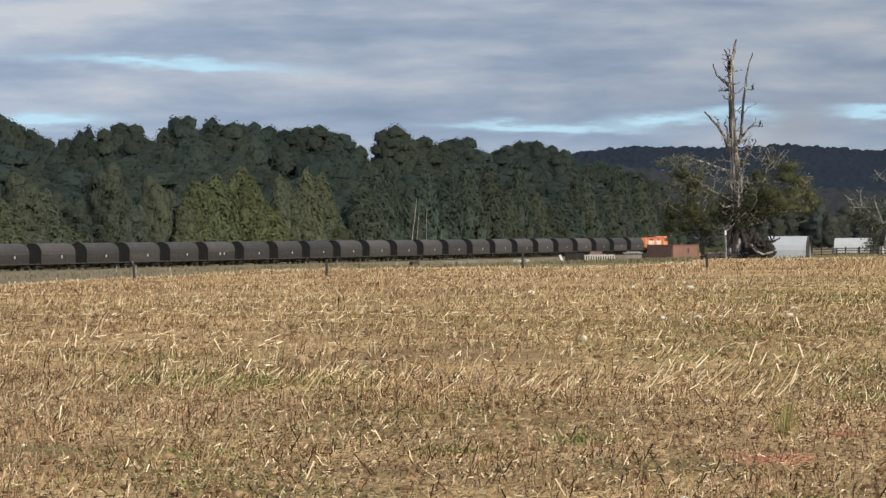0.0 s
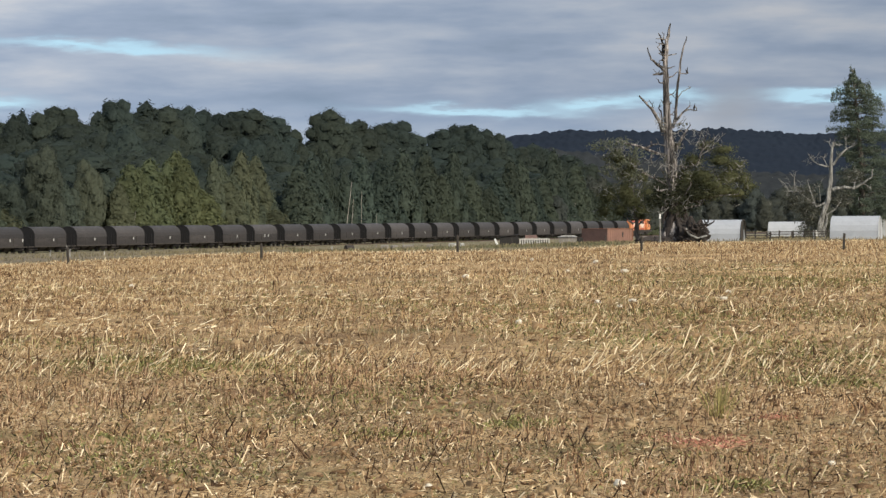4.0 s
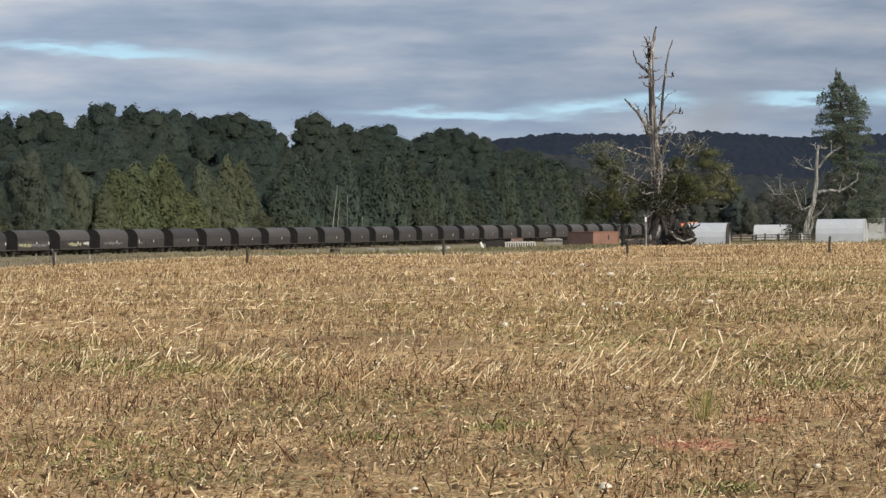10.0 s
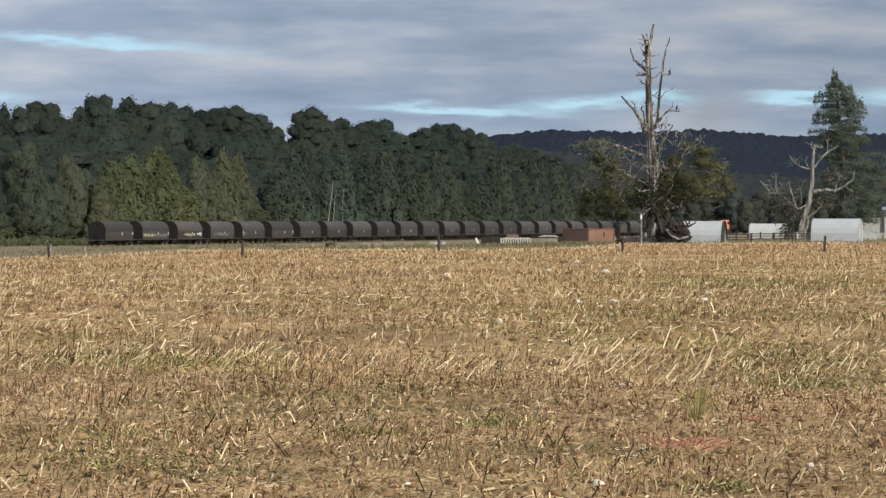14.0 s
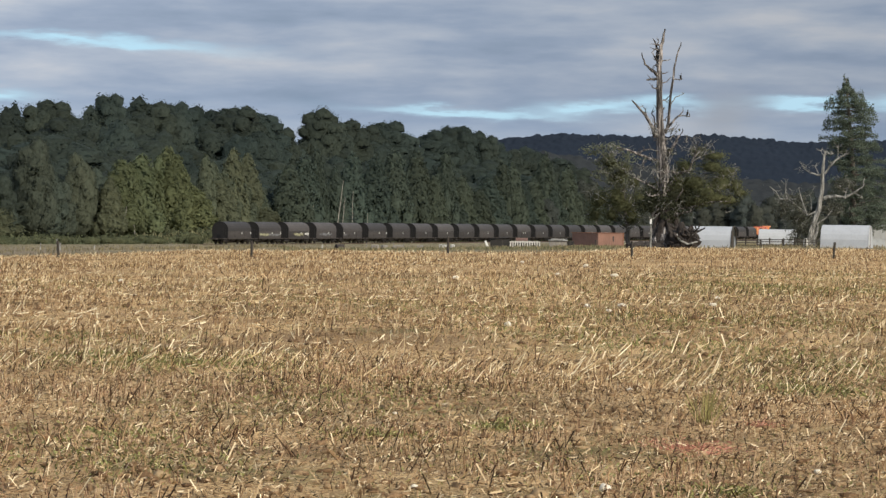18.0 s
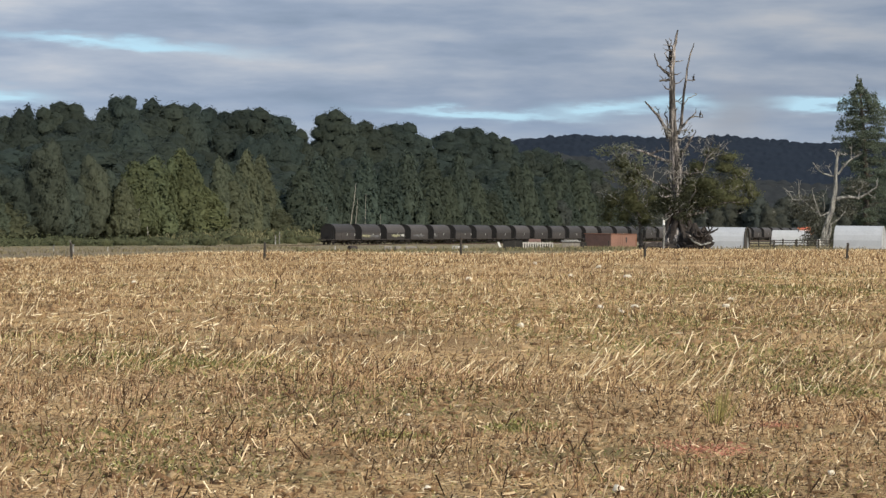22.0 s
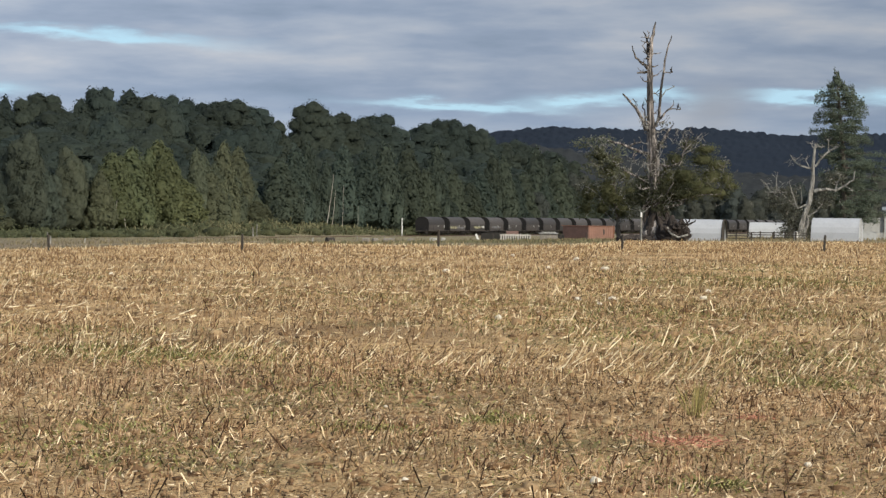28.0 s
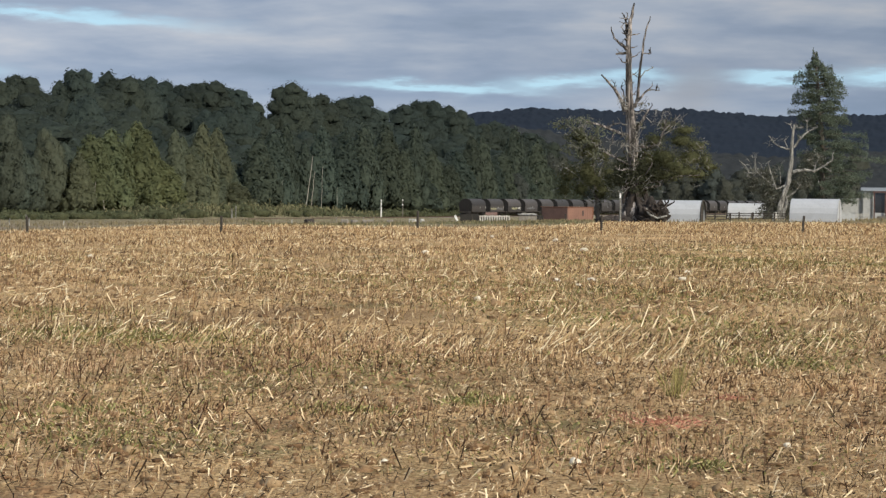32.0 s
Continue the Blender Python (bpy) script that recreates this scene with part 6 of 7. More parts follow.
def build_snag():
    random.seed(29)
    ox, oy = 45.4, 345.0
    t = thing("bleached_snag", "bleached leafless snag with forked crooked limbs", "tree", m=pose(ox, oy, gz(ox, oy)))
    k = 0.027

    def P(cx, cz, dy=0.0):
        return ((cx - 395) * k, dy, (830 - cz) * k)
    bm = bmesh.new()
    pts = finer([P(366, 850), P(372, 770), P(384, 710), P(406, 645), P(418, 560), P(420, 480), P(425, 420), P(428, 388)], 3, 0.05)
    tube(bm, pts, list(np.interp([p[2] for p in pts], [-0.5, 1, 3.5, 6, 9, 12], [0.62, 0.40, 0.33, 0.27, 0.21, 0.12])), 12, 0.3)
    # a second strand twists round the foot
    for strand in (((352, 850), (362, 780), (372, 730), (398, 670), (404, 600)), ((392, 850), (384, 790), (398, 745), (392, 700), (418, 640)), ((340, 850), (356, 800), (366, 760))):
        limb(bm, [P(cx, cz, -0.22) for cx, cz in strand], 0.26, 0.10, 3, 0.06, 8, 0.4)
    part("trunk", bm, M["snag"], t)
    right_limbs = (((428, 492), (460, 450), (500, 415), (538, 398), 0.16, 0.05), ((490, 425), (487, 375), 0.07, 0.03),
              ((425, 605), (480, 594), (520, 602), (560, 580), (600, 553), (607, 512), 0.22, 0.05), ((520, 600), (532, 560), (548, 530), 0.09, 0.03), ((565, 580), (600, 600), 0.06, 0.03))
    left_limbs = (((412, 500), (362, 490), (332, 470), (312, 440), 0.11, 0.04), ((400, 492), (384, 462), 0.06, 0.03),
              ((398, 665), (350, 684), (325, 615), (310, 560), 0.13, 0.04), ((345, 670), (255, 605), (248, 520), 0.08, 0.03), ((300, 610), (225, 612), (205, 575), (180, 558), 0.07, 0.03), ((370, 660), (366, 595), 0.05, 0.02),
              ((402, 720), (440, 692), (458, 668), 0.12, 0.05), ((425, 420), (412, 390), 0.06, 0.03), ((428, 410), (445, 400), (460, 405), 0.05, 0.03))
    for q in right_limbs + left_limbs:
        xs, (r0, r1) = q[:-2], q[-2:]
        bm = bmesh.new()
        limb(bm, [P(cx, cz, -0.15 * i) for i, (cx, cz) in enumerate(xs)], r0, r1, 3, 0.06, 7, 0.3)
        for _ in range(4):
            cx, cz = xs[random.randrange(1, len(xs))]
            b = P(cx, cz, -0.2)
            limb(bm, [b, (b[0] + random.uniform(-0.7, 0.7), b[1] + random.uniform(-0.5, 0.3), b[2] + random.uniform(0.0, 0.7))], 0.04, 0.015, 2, 0.08, 5)
        part("dead_limb", bm, M["snag"], t)
    for cx, cz, sx, sz, n in ((290, 640, 45, 35, 50), (470, 640, 35, 30, 26), (520, 545, 30, 20, 20), (340, 470, 20, 15, 12), (330, 720, 40, 25, 36), (240, 590, 35, 25, 26), (480, 400, 20, 12, 10)):
        x, y, z = P(cx, cz, 0.3)
        tagged(part("twig_tangle", twigs(bmesh.new(), (x, y, z), (sx * k, 0.5, sz * k), n, 0.7), M["snag"], t), kind="stuff")
    r = np.random.default_rng(41)
    lob = [(*P(290, 650, 0.8), 2.0, 1.0, 1.6), (*P(470, 640, 0.8), 1.3, 0.8, 1.2), (*P(340, 720, 0.7), 1.6, 1.0, 1.0), (*P(335, 785, 0.7), 1.5, 0.9, 1.2), (*P(430, 790, 0.8), 1.0, 0.8, 0.9), (*P(520, 545, 0.6), 1.2, 0.6, 0.7)]
    v, f = leafage(lob, 800, 10, 0.38, 0.115, r)
    tagged(part("twig_haze", mesh_of("twig_haze", v, f, M["twig_haze"]), M["twig_haze"], t, "fine grey-green lichened twigs"), kind="stuff")


build_snag()


def build_pine():
    random.seed(37)
    r = np.random.default_rng(37)
    ox, oy = 54.8, 380.0
    t = thing("conifer", "tall ragged dark green conifer behind white sheds", "tree", m=pose(ox, oy, gz(ox, oy)))
    bm = bmesh.new()
    limb(bm, [(0, 0, -0.4), (0.1, 0, 10), (-0.6, 0, 18), (-1.1, 0, 22.8)], 0.5, 0.06, 4, 0.08, 9)
    part("trunk", bm, M["bark"], t)
    hs = [1.5, 4, 7, 9.5, 11, 13, 15, 17, 19, 20.5, 21.3, 22.8]
    left = [1.0, 2.0, 3.6, 3.8, 3.6, 3.4, 4.4, 3.2, 3.5, 2.4, 0.9, 0.35]
    right = [5.5, 6.8, 8.8, 7.4, 6.0, 4.6, 3.6, 3.9, 3.2, 2.6, 0.9, 0.35]
    # boughs that reach out, droop and carry flat sprays of needles
    c, out = [], []
    for k in range(170):
        z = 1.5 + 20.6 * (k / 169) ** 0.93 + r.normal(0, 0.25)
        a = k * 2.4 + r.uniform(-0.4, 0.4)
        cs, sn = math.cos(a), math.sin(a)
        reach = np.interp(z, hs, right if cs > 0 else left)
        reach = (abs(cs) * reach + (1 - abs(cs)) * min(3.6, reach)) * r.uniform(0.5, 1.12)
        tx = np.interp(z, [0, 10, 18, 23], [0, 0.1, -0.6, -1.1])
        tip = (tx + cs * reach, sn * reach, z - 0.02 * reach)
        part("bough", tube(bmesh.new(), [(tx, 0, z), (tx + cs * reach * 0.55, sn * reach * 0.55, z + 0.06 * reach), tip], [0.07, 0.04, 0.015], 4), M["bark"], t)
        n = int(60 + reach * 88)
        f = r.uniform(0.12, 1.0, n) ** 0.65
        wide = (0.16 + 0.20 * reach) * np.sin(np.clip(f, 0, 1) * 2.6) * r.normal(0, 0.55, n)
        sag = -0.10 * np.abs(wide)
        p = np.stack([tx + cs * reach * f - sn * wide, sn * reach * f + cs * wide, z + 0.12 * reach * f - 0.14 * reach * f ** 2 + sag + r.normal(0, 0.10, n) + np.abs(r.normal(0, 0.40, n)) * f - np.abs(r.normal(0, 0.2, n)) * f], 1)
        c.append(p)
        out.append(np.stack([cs * 0.5 + 0 * f, sn * 0.5 + 0 * f, 0.9 + 0 * f], 1))
    v, f = leaf_quads(np.concatenate(c), 0.10, 0.0, r, np.concatenate(out), 0.9)
    part("foliage", mesh_of("foliage", v, f, M["pine"]), M["pine"], t)


build_pine()


# ---- sheds and yards ----
def tunnel(name, label, x, y, length, depth, h, turn, end_open, m_roof, m_wall):
    t = thing(name, label, "shed", "white tunnel sheds", pose(x, y, gz(x, y), 0, 0, turn))
    n = 12

    def arc(dd, hh, z0=0.0):
        return [(-dd / 2 * math.cos(math.pi * k / n) if 0 < k < n else (-dd / 2 if k == 0 else dd / 2), z0 + hh * math.sin(math.pi * k / n) ** 0.75) for k in range(n + 1)]
    outer, inner = arc(depth, h), arc(depth - 0.08, h - 0.04)
    bm = bmesh.new()
    L = length / 2
    rings = [[bm.verts.new((xx, yy, zz)) for yy, zz in pts] for xx, pts in ((-L, outer), (L, outer), (L, inner), (-L, inner))]
    for a, b in zip(rings, rings[1:] + rings[:1]):
        for k in range(n):
            bm.faces.new((a[k], a[k + 1], b[k + 1], b[k]))
    part("skin", bm, m_roof, t)
    # hoops at the ends
    for xx in (-L + 0.04, L - 0.04):
        hoop = bmesh.new()
        pts = arc(depth + 0.03, h + 0.015)
        tube(hoop, [(xx, yy, zz) for yy, zz in pts], [0.008] * len(pts), 5)
        part("hoop", hoop, m_roof, t)
    part("skirt_board", box(bmesh.new(), -L, -depth / 2 - 0.045, 0.0, L, -depth / 2 - 0.012, 0.28), m_wall, t)
    bm = bmesh.new()
    vs = [bm.verts.new((-L + 0.02, yy, zz)) for yy, zz in inner]
    bm.faces.new(vs)
    part("end_sheet", bm, m_wall, t)
    if end_open:
        rim = bmesh.new()
        tube(rim, [(L + 0.02, yy, zz) for yy, zz in outer], [0.09] * len(outer), 6)
        # an added dark sheet stands in for the shade inside the shed
        bm = bmesh.new()
        bm.faces.new([bm.verts.new((L - 0.25, yy, zz)) for yy, zz in inner])
        part("end_shade_sheet", bm, M["post"], t, "dark sheet standing in for shade inside the open end")
        part("end_hoop", rim, M["post"], t, "dark end hoop")
    else:
        bm = bmesh.new()
        vs = [bm.verts.new((L - 0.02, yy, zz)) for yy, zz in inner]
        bm.faces.new(vs)
        part("end_sheet", bm, m_wall, t)
        part("end_batten", box(bmesh.new(), L - 0.015, -0.05, 0, L + 0.02, 0.05, h * 0.95), M["grey_wood"], t)
    return t


def build_sheds():
    skin = material("pale_plastic_sheeting", shades((0.37, 0.385, 0.41), 0.85, 1.1), scale=0.8, rough=0.45, bump=0.25, bump_d=0.05)
    white = material("white_sheeting", shades((0.41, 0.42, 0.43), 0.85, 1.1), scale=0.8, rough=0.5, bump=0.1)
    tunnel("tunnel_shed", "low white round-topped tunnel shed with a dark open end", 30.42, 322, 4.9, 4.2, 2.5, -14, True, skin, white)
    tunnel("tunnel_shed", "small white round-topped shed behind a yard fence", 47.35, 402, 5.2, 3.6, 2.35, -13, False, white, white)
    tunnel("tunnel_shed", "white round-topped tunnel shed with a closed bright end", 45.86, 322, 5.5, 4.0, 2.62, -16, False, skin, white)
    # timber yard rails
    r = random.Random(3)
    yard = thing("yard_fence", "grey timber cattle-yard fence with horizontal rails", "fence", m=pose(0, 0, 0))
    for x0, x1, y in ((33.4, 37.0, 331), (36.9, 39.9, 334), (40.3, 44.2, 336)):
        nseg = max(2, int((x1 - x0) / 1.3))
        for k in range(nseg + 1):
            x = x0 + (x1 - x0) * k / nseg
            part("post", box(bmesh.new(), x - 0.08, y - 0.07, gz(x, y) - 0.2, x + 0.08, y + 0.07, gz(x, y) + 1.0 + r.uniform(-0.05, 0.12), 0.015), M["post"], yard)
        for z in (0.3, 0.62, 0.92):
            zz = gz(x0, y) + z + r.uniform(-0.03, 0.03)
            part("rail", box(bmesh.new(), x0 - 0.1, y - 0.11, zz - 0.05, x1 + 0.1, y - 0.075, zz + 0.05), M["post"], yard)


build_sheds()


def build_orange_shed():
    orange = material("orange_painted_sheet", shades((0.205, 0.112, 0.084), 0.7, 1.25), scale=0.7, rough=0.6, bump=0.15)
    roof = material("rusty_roof_sheet", shades((0.22, 0.10, 0.06), 0.6, 1.4), scale=1.5, rough=0.7, bump=0.2)
    ox, oy = 20.3, 380.0
    t = thing("orange_shed", "orange sheet-clad shed beside the railway", "shed", m=pose(ox, oy, gz(ox, oy) - 0.1, 0, 0, 44))
    part("wall", box(bmesh.new(), -2.5, -2.4, 0, 2.5, 2.4, 2.0, 0.03), orange, t)
    part("roof", box(bmesh.new(), -2.6, -2.5, 2.004, 2.6, 2.5, 2.08, 0.02), roof, t)
    rib = None
    for k in range(12):
        x = -2.3 + k * 0.42
        a = part("wall_rib", box(bmesh.new(), x - 0.04, -2.43, 0.05, x + 0.04, -2.402, 1.96), orange, t) if rib is None else part("wall_rib", rib, orange, t)
        rib = a.data if rib is None else rib
        if k:
            a.location = (k * 0.42, 0, 0)
    part("door_slit", box(bmesh.new(), 0.4, -2.45, 0.9, 0.62, -2.404, 1.6), M["black"], t, "dark slit opening")
    part("corner_post", box(bmesh.new(), 2.42, -2.47, 0, 2.56, -2.38, 2.002), roof, t)


build_orange_shed()


def build_junk():
    """The low huts and clutter beside the line."""
    tank = thing("water_tank", "small white plastic tank beside a bleached snag", "tank", m=pose(43.7, 342, gz(43.7, 342)))
    bm = bmesh.new()
    bmesh.ops.create_cone(bm, cap_ends=True, segments=18, radius1=0.3, radius2=0.27, depth=0.9, matrix=Matrix.Translation((0, 0, 0.45)))
    part("body", bm, M["dull_white"], tank)
    bm = bmesh.new()
    bmesh.ops.create_cone(bm, cap_ends=True, segments=18, radius1=0.26, radius2=0.1, depth=0.14, matrix=Matrix.Translation((0, 0, 0.972)))
    part("lid", bm, M["dull_white"], tank)
    dark = material("dark_hut_boards", shades((0.02, 0.018, 0.016)), scale=2, bump=0.3)
    pale = material("pale_boards", shades((0.50, 0.48, 0.44), 0.6, 1.2), scale=3, bump=0.2)
    redr = material("rusty_red_roof", shades((0.30, 0.19, 0.155), 0.6, 1.3), scale=2, bump=0.2)
    tin = material("old_roofing_tin", shades((0.40, 0.40, 0.39), 0.5, 1.3), scale=2, rough=0.5, metal=0.3, bump=0.2)
    y = 372.0
    k = y / 4950
    hut = thing("low_hut", "low dark hut with a pale end and a leaning roof", "hut", m=pose((876 - 784) * k, y, gz(7, y)))
    part("body", box(bmesh.new(), -1.3, -1.2, 0, 1.2, 1.2, 1.3, 0.03), dark, hut)
    bm = bmesh.new()
    for v in ((-1.5, -1.35, 1.28), (1.3, -1.35, 1.62), (1.3, 1.3, 1.66), (-1.5, 1.3, 1.32)):
        bm.verts.new(v)
    bm.faces.new(bm.verts)
    bmesh.ops.solidify(bm, geom=list(bm.faces), thickness=0.07)
    part("roof", bm, dark, hut)
    bm = box(bmesh.new(), -0.13, -0.75, 0.0, 0.13, 0.75, 1.2)
    bmesh.ops.rotate(bm, verts=bm.verts, cent=(0, 0, 0), matrix=Matrix.Rotation(-0.42, 3, "Y"))
    bmesh.ops.translate(bm, verts=bm.verts, vec=(-1.5, -0.6, -0.02))
    part("pale_end", bm, M["white"], hut, "whitish leaning end boards")
    crib = thing("slatted_crib", "low crib with white upright slats", "crib", m=pose((919 - 784) * k, y - 1, gz(10, y)))
    for j in range(13):
        part("slat", box(bmesh.new(), -1.95 + 0.32 * j, -0.06, 0.1, -1.78 + 0.32 * j, 0.0, 0.98 + 0.05 * (j % 3)), pale, crib)
    part("rail", box(bmesh.new(), -2.0, 0.002, 0.85, 2.05, 0.06, 0.98), pale, crib)
    part("inside", box(bmesh.new(), -2.0, 0.07, 0.0, 2.05, 1.4, 0.8), dark, crib)
    sh = thing("red_roofed_hut", "small hut with a rusty red roof behind slats", "hut", m=pose((916 - 784) * k, y + 3, gz(10, y)))
    part("wall", box(bmesh.new(), -0.75, -0.9, 0, 0.65, 0.9, 1.02), pale, sh)
    bm = bmesh.new()
    for x in (-0.85, 0.75):
        for yy, zz in ((-1.1, 1.0), (0, 1.42), (1.1, 1.0)):
            bm.verts.new((x, yy, zz))
    bm.verts.ensure_lookup_table()
    bm.faces.new([bm.verts[i] for i in (0, 1, 4, 3)])
    bm.faces.new([bm.verts[i] for i in (1, 2, 5, 4)])
    bmesh.ops.solidify(bm, geom=list(bm.faces), thickness=0.06)
    part("roof", bm, redr, sh)
    tk = thing("tin_shelter", "low shelter roofed with old pale tin", "shelter", m=pose((978 - 784) * k, y - 2, gz(14, y)))
    part("roof", box(bmesh.new(), -1.35, -0.9, 0.98, 1.2, 0.9, 1.07), tin, tk)
    part("top_sheet", box(bmesh.new(), -0.9, -0.6, 1.12, 0.9, 0.9, 1.2), M["dull_white"], tk, "loose whitish sheet")
    part("wall", box(bmesh.new(), -1.2, -0.7, 0, 1.1, 0.8, 0.97), M["grey_wood"], tk)
    part("dark_bay", box(bmesh.new(), 1.2, -0.7, 0, 2.0, 0.8, 0.9), dark, tk)
    # pale blocks and drums in the rough grass
    r = random.Random(9)
    for px, yy, w, h, mt, nm, lb in ((655, 352, 0.9, 0.75, "grey_wood", "concrete_block", "pale weathered concrete block in rough grass"), (672, 353, 0.7, 0.65, "grey_wood", "concrete_block", "pale weathered concrete block in rough grass"),
                                     (695, 352, 1.3, 0.6, "grey_wood", "concrete_block", "pale weathered concrete block in rough grass"), (775, 352, 0.9, 0.6, "dull_white", "feed_trough", "whitish tub lying in rough grass"),
                                     (792, 354, 0.5, 0.6, "dull_white", "feed_trough", "whitish tub lying in rough grass"), (735, 353, 0.8, 0.55, "grey_wood", "concrete_block", "pale weathered concrete block in rough grass")):
        x = (px - 784) / 4950 * yy
        ob = part(nm, box(bmesh.new(), -w / 2, -0.4, -0.1, w / 2, 0.4, h, 0.08), M[mt], None)
        ob.matrix_basis = pose(x, yy, gz(x, yy), 0, r.uniform(-4, 4), r.uniform(-25, 25))
        tagged(ob, lb, nm.split("_")[1], "clutter beside the line")
    x = (592 - 784) / 4950 * 340
    bm = bmesh.new()
    bmesh.ops.create_cone(bm, cap_ends=True, segments=18, radius1=0.42, radius2=0.42, depth=1.0, matrix=Matrix.Rotation(math.pi / 2, 4, "Y"))
    ob = part("old_drum", bm, M["rotten"], None)
    ob.matrix_basis = pose(x, 340, gz(x, 340) + 0.4, 0, 0, 30)
    tagged(ob, "rusty dark drum lying in rough grass", "drum")


build_junk()


def build_posts():
    """Marker posts and sticks along the line."""
    mk = thing("white_marker_post", "white railway marker post with black bands", "post", m=pose((719 - 784) / 4950 * 545, 545, gz(-7, 545)))
    part("shaft", box(bmesh.new(), -0.11, -0.08, -0.2, 0.11, 0.08, 3.4, 0.02), M["white"], mk)
    for z in (2.9, 2.1):
        part("black_band", box(bmesh.new(), 0.02, -0.084, z - 0.14, 0.125, -0.079, z + 0.14), M["black"], mk)
    mk = thing("signal_post", "slim grey signal post with small white lamps", "post", m=pose((757 - 784) / 4950 * 556, 556, gz(-3, 556)))
    part("shaft", tube(bmesh.new(), [(0, 0, -0.2), (0, 0, 3.5)], [0.06, 0.05], 8), M["grey_wood"], mk)
    for z in (3.4, 2.5):
        part("white_lamp", box(bmesh.new(), -0.12, -0.06, z - 0.16, 0.12, 0.06, z + 0.1, 0.03), M["white"], mk)
    r = random.Random(6)
    for px, yy, h, w, mt, lb in ((62, 330, 0.85, 0.09, "snag", "leaning pale timber stake in rough grass"), (92, 325, 1.35, 0.08, "snag", "pale slender stake in rough grass"), (97, 325, 0.9, 0.12, "snag", "pale stub of a stake in rough grass"), (158, 335, 0.55, 0.08, "dull_white", "short white marker stake in rough grass"),
                                 (561, 330, 0.7, 0.08, "dull_white", "short white marker stake in rough grass"), (475, 330, 0.5, 0.06, "snag", "pale slender stake in rough grass"), (455, 476, 1.6, 0.12, "snag", "pale slender stake in rough grass"), (462, 478, 2.1, 0.1, "snag", "pale slender stake in rough grass"),
                                 (640, 360, 0.9, 0.07, "grey_wood", "grey timber stake in rough grass"), (688, 360, 1.0, 0.07, "grey_wood", "grey timber stake in rough grass"), (705, 365, 0.9, 0.07, "grey_wood", "grey timber stake in rough grass"),
                                 (880, 330, 1.1, 0.07, "post", "dark timber stake in rough grass"), (1000, 330, 0.8, 0.07, "post", "dark timber stake in rough grass"), (1045, 330, 0.9, 0.07, "post", "dark timber stake in rough grass"), (590, 362, 0.9, 0.06, "grey_wood", "grey timber stake in rough grass")):
        x = (px - 784) / 4950 * yy
        bm = bmesh.new()
        tube(bm, [(0, 0, -0.2), (r.uniform(-0.03, 0.03), 0, h / 2), (r.uniform(-0.1, 0.1), 0, h)], [w, w * 0.9, w * 0.75], 7, 0.15)
        ob = part("stake", bm, M[mt], None)
        ob.matrix_basis = pose(x, yy, gz(x, yy))
        tagged(ob, lb, "stake", "stakes along the line")


build_posts()


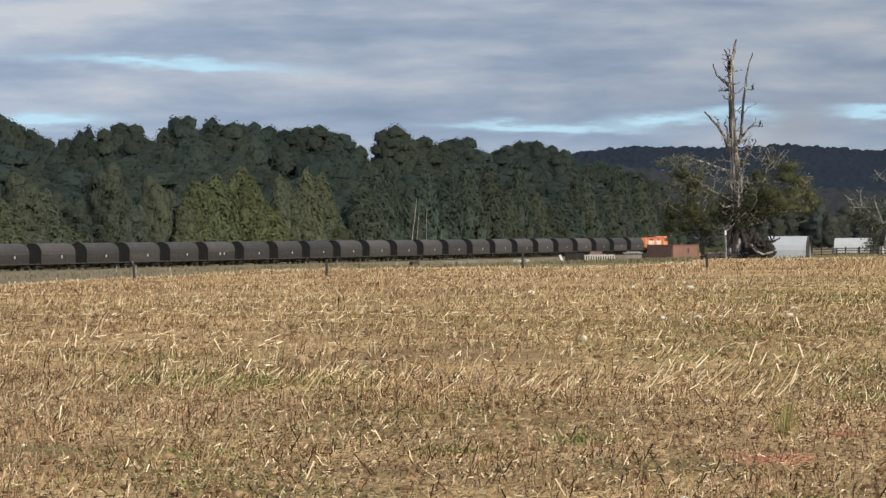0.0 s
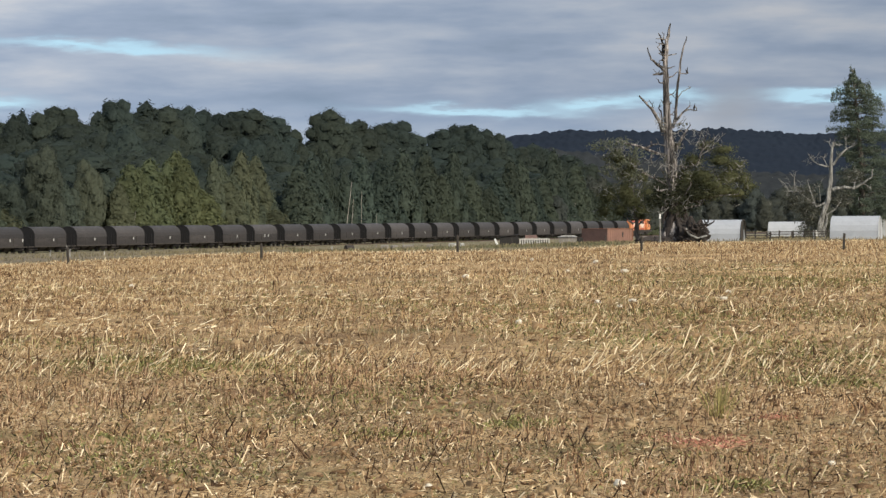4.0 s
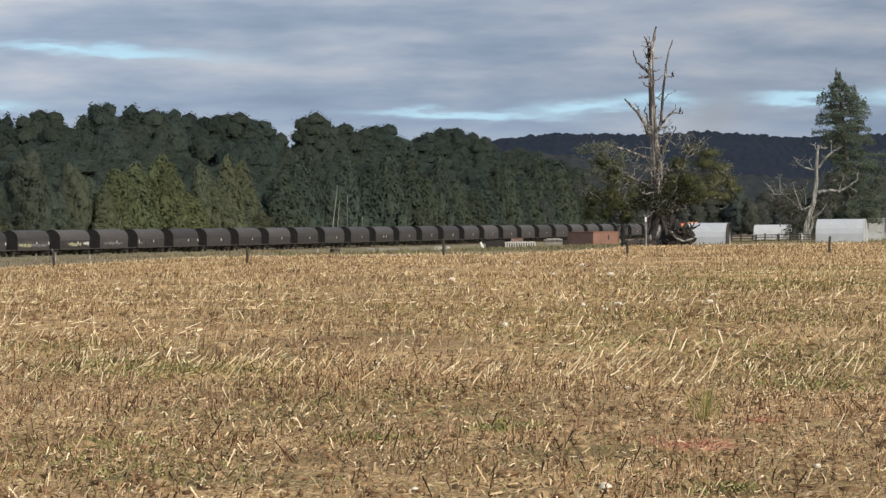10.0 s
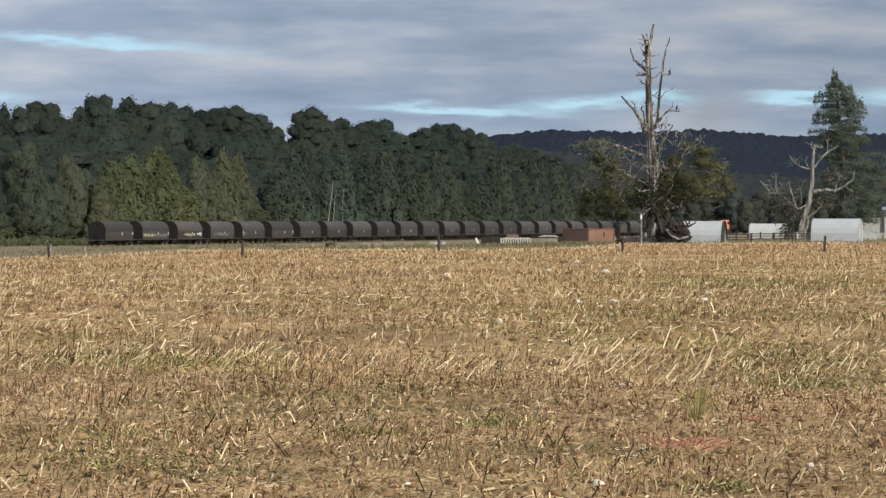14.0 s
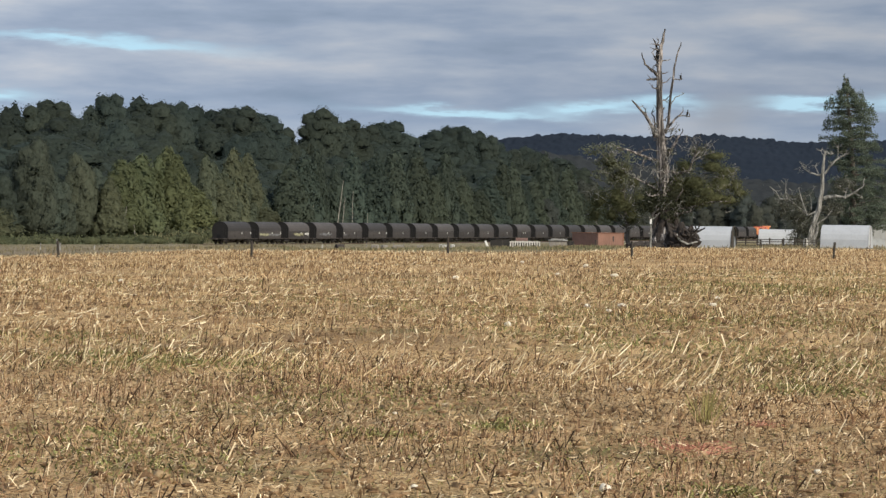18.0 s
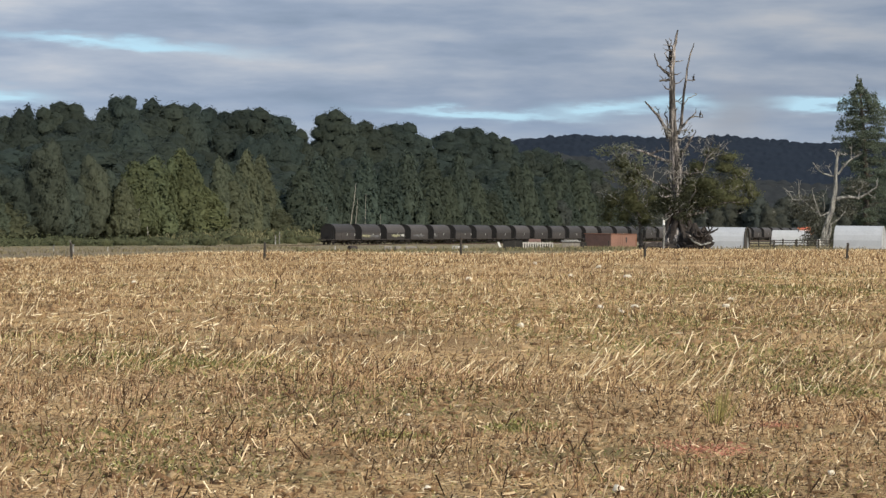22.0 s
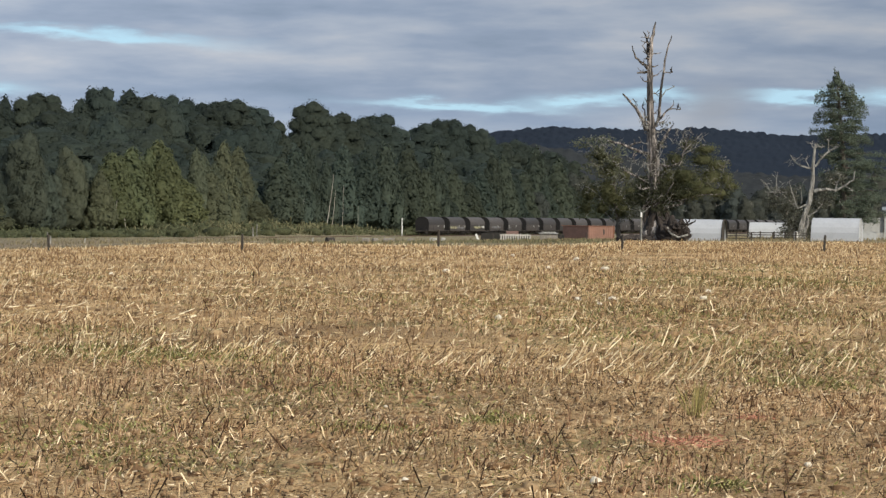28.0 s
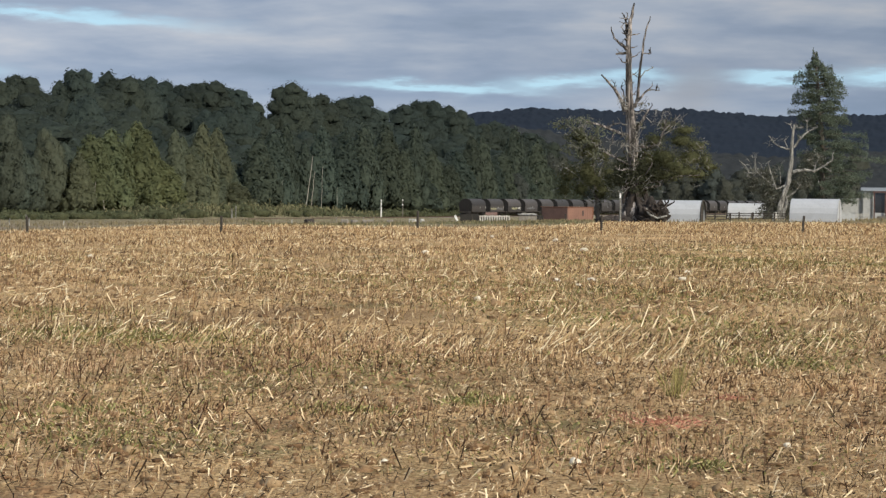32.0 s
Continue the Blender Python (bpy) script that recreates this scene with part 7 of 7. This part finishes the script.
def build_house():
    """The white farmhouse behind the last shed."""
    wall = material("white_weatherboard", shades((0.40, 0.41, 0.41), 0.75, 1.1), scale=2, rough=0.6, bump=0.1)
    roof = material("grey_iron_roof", shades((0.24, 0.26, 0.27), 0.8, 1.2), scale=1.5, rough=0.45, metal=0.2, bump=0.1)
    trim = material("dark_red_trim", shades((0.085, 0.048, 0.042)), scale=2, bump=0.1)
    glass = material("verandah_shade_gloss", shades((0.02, 0.022, 0.025)), scale=1, rough=0.06, bump=0, spec=0.6)
    ox, oy = 62.3, 385.0
    t = thing("farmhouse", "white weatherboard farmhouse with a dark red verandah", "house", m=pose(ox, oy, gz(ox, oy), 0, 0, -8) @ Matrix.Scale(1.09, 4))
    part("wall", box(bmesh.new(), -0.9, -1.0, 0, 7.0, 5.0, 3.7), wall, t)
    bm = bmesh.new()
    for x in (-1.15, 7.3):
        for yy, zz in ((-1.3, 3.65), (2.0, 4.1), (5.3, 3.65)):
            bm.verts.new((x, yy, zz))
    bm.verts.ensure_lookup_table()
    for f in ((0, 1, 4, 3), (1, 2, 5, 4), (0, 2, 1), (3, 4, 5)):
        bm.faces.new([bm.verts[i] for i in f])
    part("roof", bm, roof, t)
    for j in range(16):
        part("weatherboard", box(bmesh.new(), -0.9, -1.02, 0.1 + 0.21 * j, 0.3, -1.003, 0.28 + 0.21 * j), wall, t)
    for x in (0.5, 1.9, 3.3, 4.7, 6.1):
        part("verandah_post", box(bmesh.new(), x - 0.08, -1.35, 0, x + 0.08, -1.2, 3.5), trim, t)
    part("verandah_beam", box(bmesh.new(), 0.3, -1.37, 3.45, 7.0, -1.18, 3.64), trim, t)
    part("side_room", box(bmesh.new(), -3.6, -0.6, 0, -0.904, 3.5, 2.7), wall, t, "white weatherboard side room")
    bm = bmesh.new()
    for v in ((-3.8, -0.9, 2.62), (-0.93, -0.9, 3.1), (-0.93, 3.7, 3.1), (-3.8, 3.7, 2.62)):
        bm.verts.new(v)
    bm.faces.new(bm.verts)
    bmesh.ops.solidify(bm, geom=list(bm.faces), thickness=0.07)
    part("side_roof", bm, roof, t)
    # an added dark glossy panel stands in for the verandah's shade
    part("verandah_shade", box(bmesh.new(), 0.6, -1.012, 0.9, 6.9, -1.004, 3.4), glass, t, "dark panel standing in for shade under the verandah")
    bm = bmesh.new()
    for v in ((0.8, -1.3, 0.45), (6.8, -1.3, 1.05), (6.8, -2.6, 0.5), (0.8, -2.6, 0.05)):
        bm.verts.new(v)
    bm.faces.new(bm.verts)
    bmesh.ops.solidify(bm, geom=list(bm.faces), thickness=0.1)
    part("ramp", bm, M["grey_wood"], t, "pale sloping timber ramp")
    gx, gy = 58.6, 378.0
    pick = thing("picket_fence", "low white picket fence before a farmhouse", "fence", m=pose(gx, gy, gz(gx, gy), 0, 0, -6))
    for z in (0.25, 0.75):
        part("rail", box(bmesh.new(), -2.4, 0.002, z - 0.05, 2.4, 0.04, z + 0.05), M["dull_white"], pick)
    slat = box(bmesh.new(), -0.05, -0.03, 0.0, 0.05, 0.0, 0.95, 0.008)
    slat = part("picket", slat, M["dull_white"], pick)
    slat.location = (-2.35, 0, 0)
    for j in range(1, 26):
        part("picket", slat.data, M["dull_white"], pick).location = (-2.35 + 0.188 * j, 0, 0)
    lean = thing("lean_to", "pale lean-to roof beneath a conifer", "shed", m=pose(53.2, 350, gz(53, 350), 0, 0, -8))
    part("wall", box(bmesh.new(), -1.2, -0.8, 0, 1.6, 1.5, 1.1), wall, lean)
    bm = bmesh.new()
    for v in ((-2.2, -1.0, 2.0), (1.9, -1.0, 1.15), (1.9, 1.7, 1.15), (-2.2, 1.7, 2.0)):
        bm.verts.new(v)
    bm.faces.new(bm.verts)
    bmesh.ops.solidify(bm, geom=list(bm.faces), thickness=0.08)
    part("roof", bm, wall, lean)


build_house()


# ---- pale trunks at the forest edge ----
def build_bare_trunks():
    random.seed(51)
    for a0, z0, a1, z1, rr in ((584, 405, 597, 322, 0.085), (593, 405, 601, 350, 0.065), (540, 396, 545, 366, 0.05), (205, 410, 214, 372, 0.05), (612, 378, 615, 340, 0.06),
                               (232, 408, 226, 380, 0.06), (640, 400, 641, 378, 0.05), (990, 400, 993, 362, 0.05), (1003, 400, 1001, 366, 0.045), (1012, 398, 1014, 370, 0.04)):
        y = edge_y((a0 - 784) / 4950) - 3
        k = y / 4950
        bm = bmesh.new()
        x = (a0 - 784) * k
        zb = gz(x, y)
        limb(bm, [(0, 0, -0.3), ((a1 - a0) * k * 0.5, 0, (z0 - z1) * k * 0.5 + 0.5), ((a1 - a0) * k, 0, EYE_Z + (396 - z1) * k - zb)], rr, rr * 0.5, 3, 0.08)
        ob = part("bare_trunk", bm, M["pale_bark"], None)
        ob.matrix_basis = pose(x, y, zb)
        tagged(ob, "slender pale bare trunk at the dark forest edge", "tree trunk", "bare trunks")


build_bare_trunks()


# ---- movement: the train draws away to the right at a steady pace ----
def motions():
    for ob, s0 in TRAIN:
        rows = []
        for t in (0, 4, 8, 12, 16, 20, 24, 28, 32):
            d = t - 15
            s = s0 + SPEED * (d - 0.00085 * d * d)
            rows.append((t, pose(*track_at(s, -1.4, RAIL_Z)) @ pose(0, 0, 0, 0, 0, TURN) @ pose(0, 0, 0, 0, -GRADE_DEG, 0)))
        walk(ob, rows)


motions()
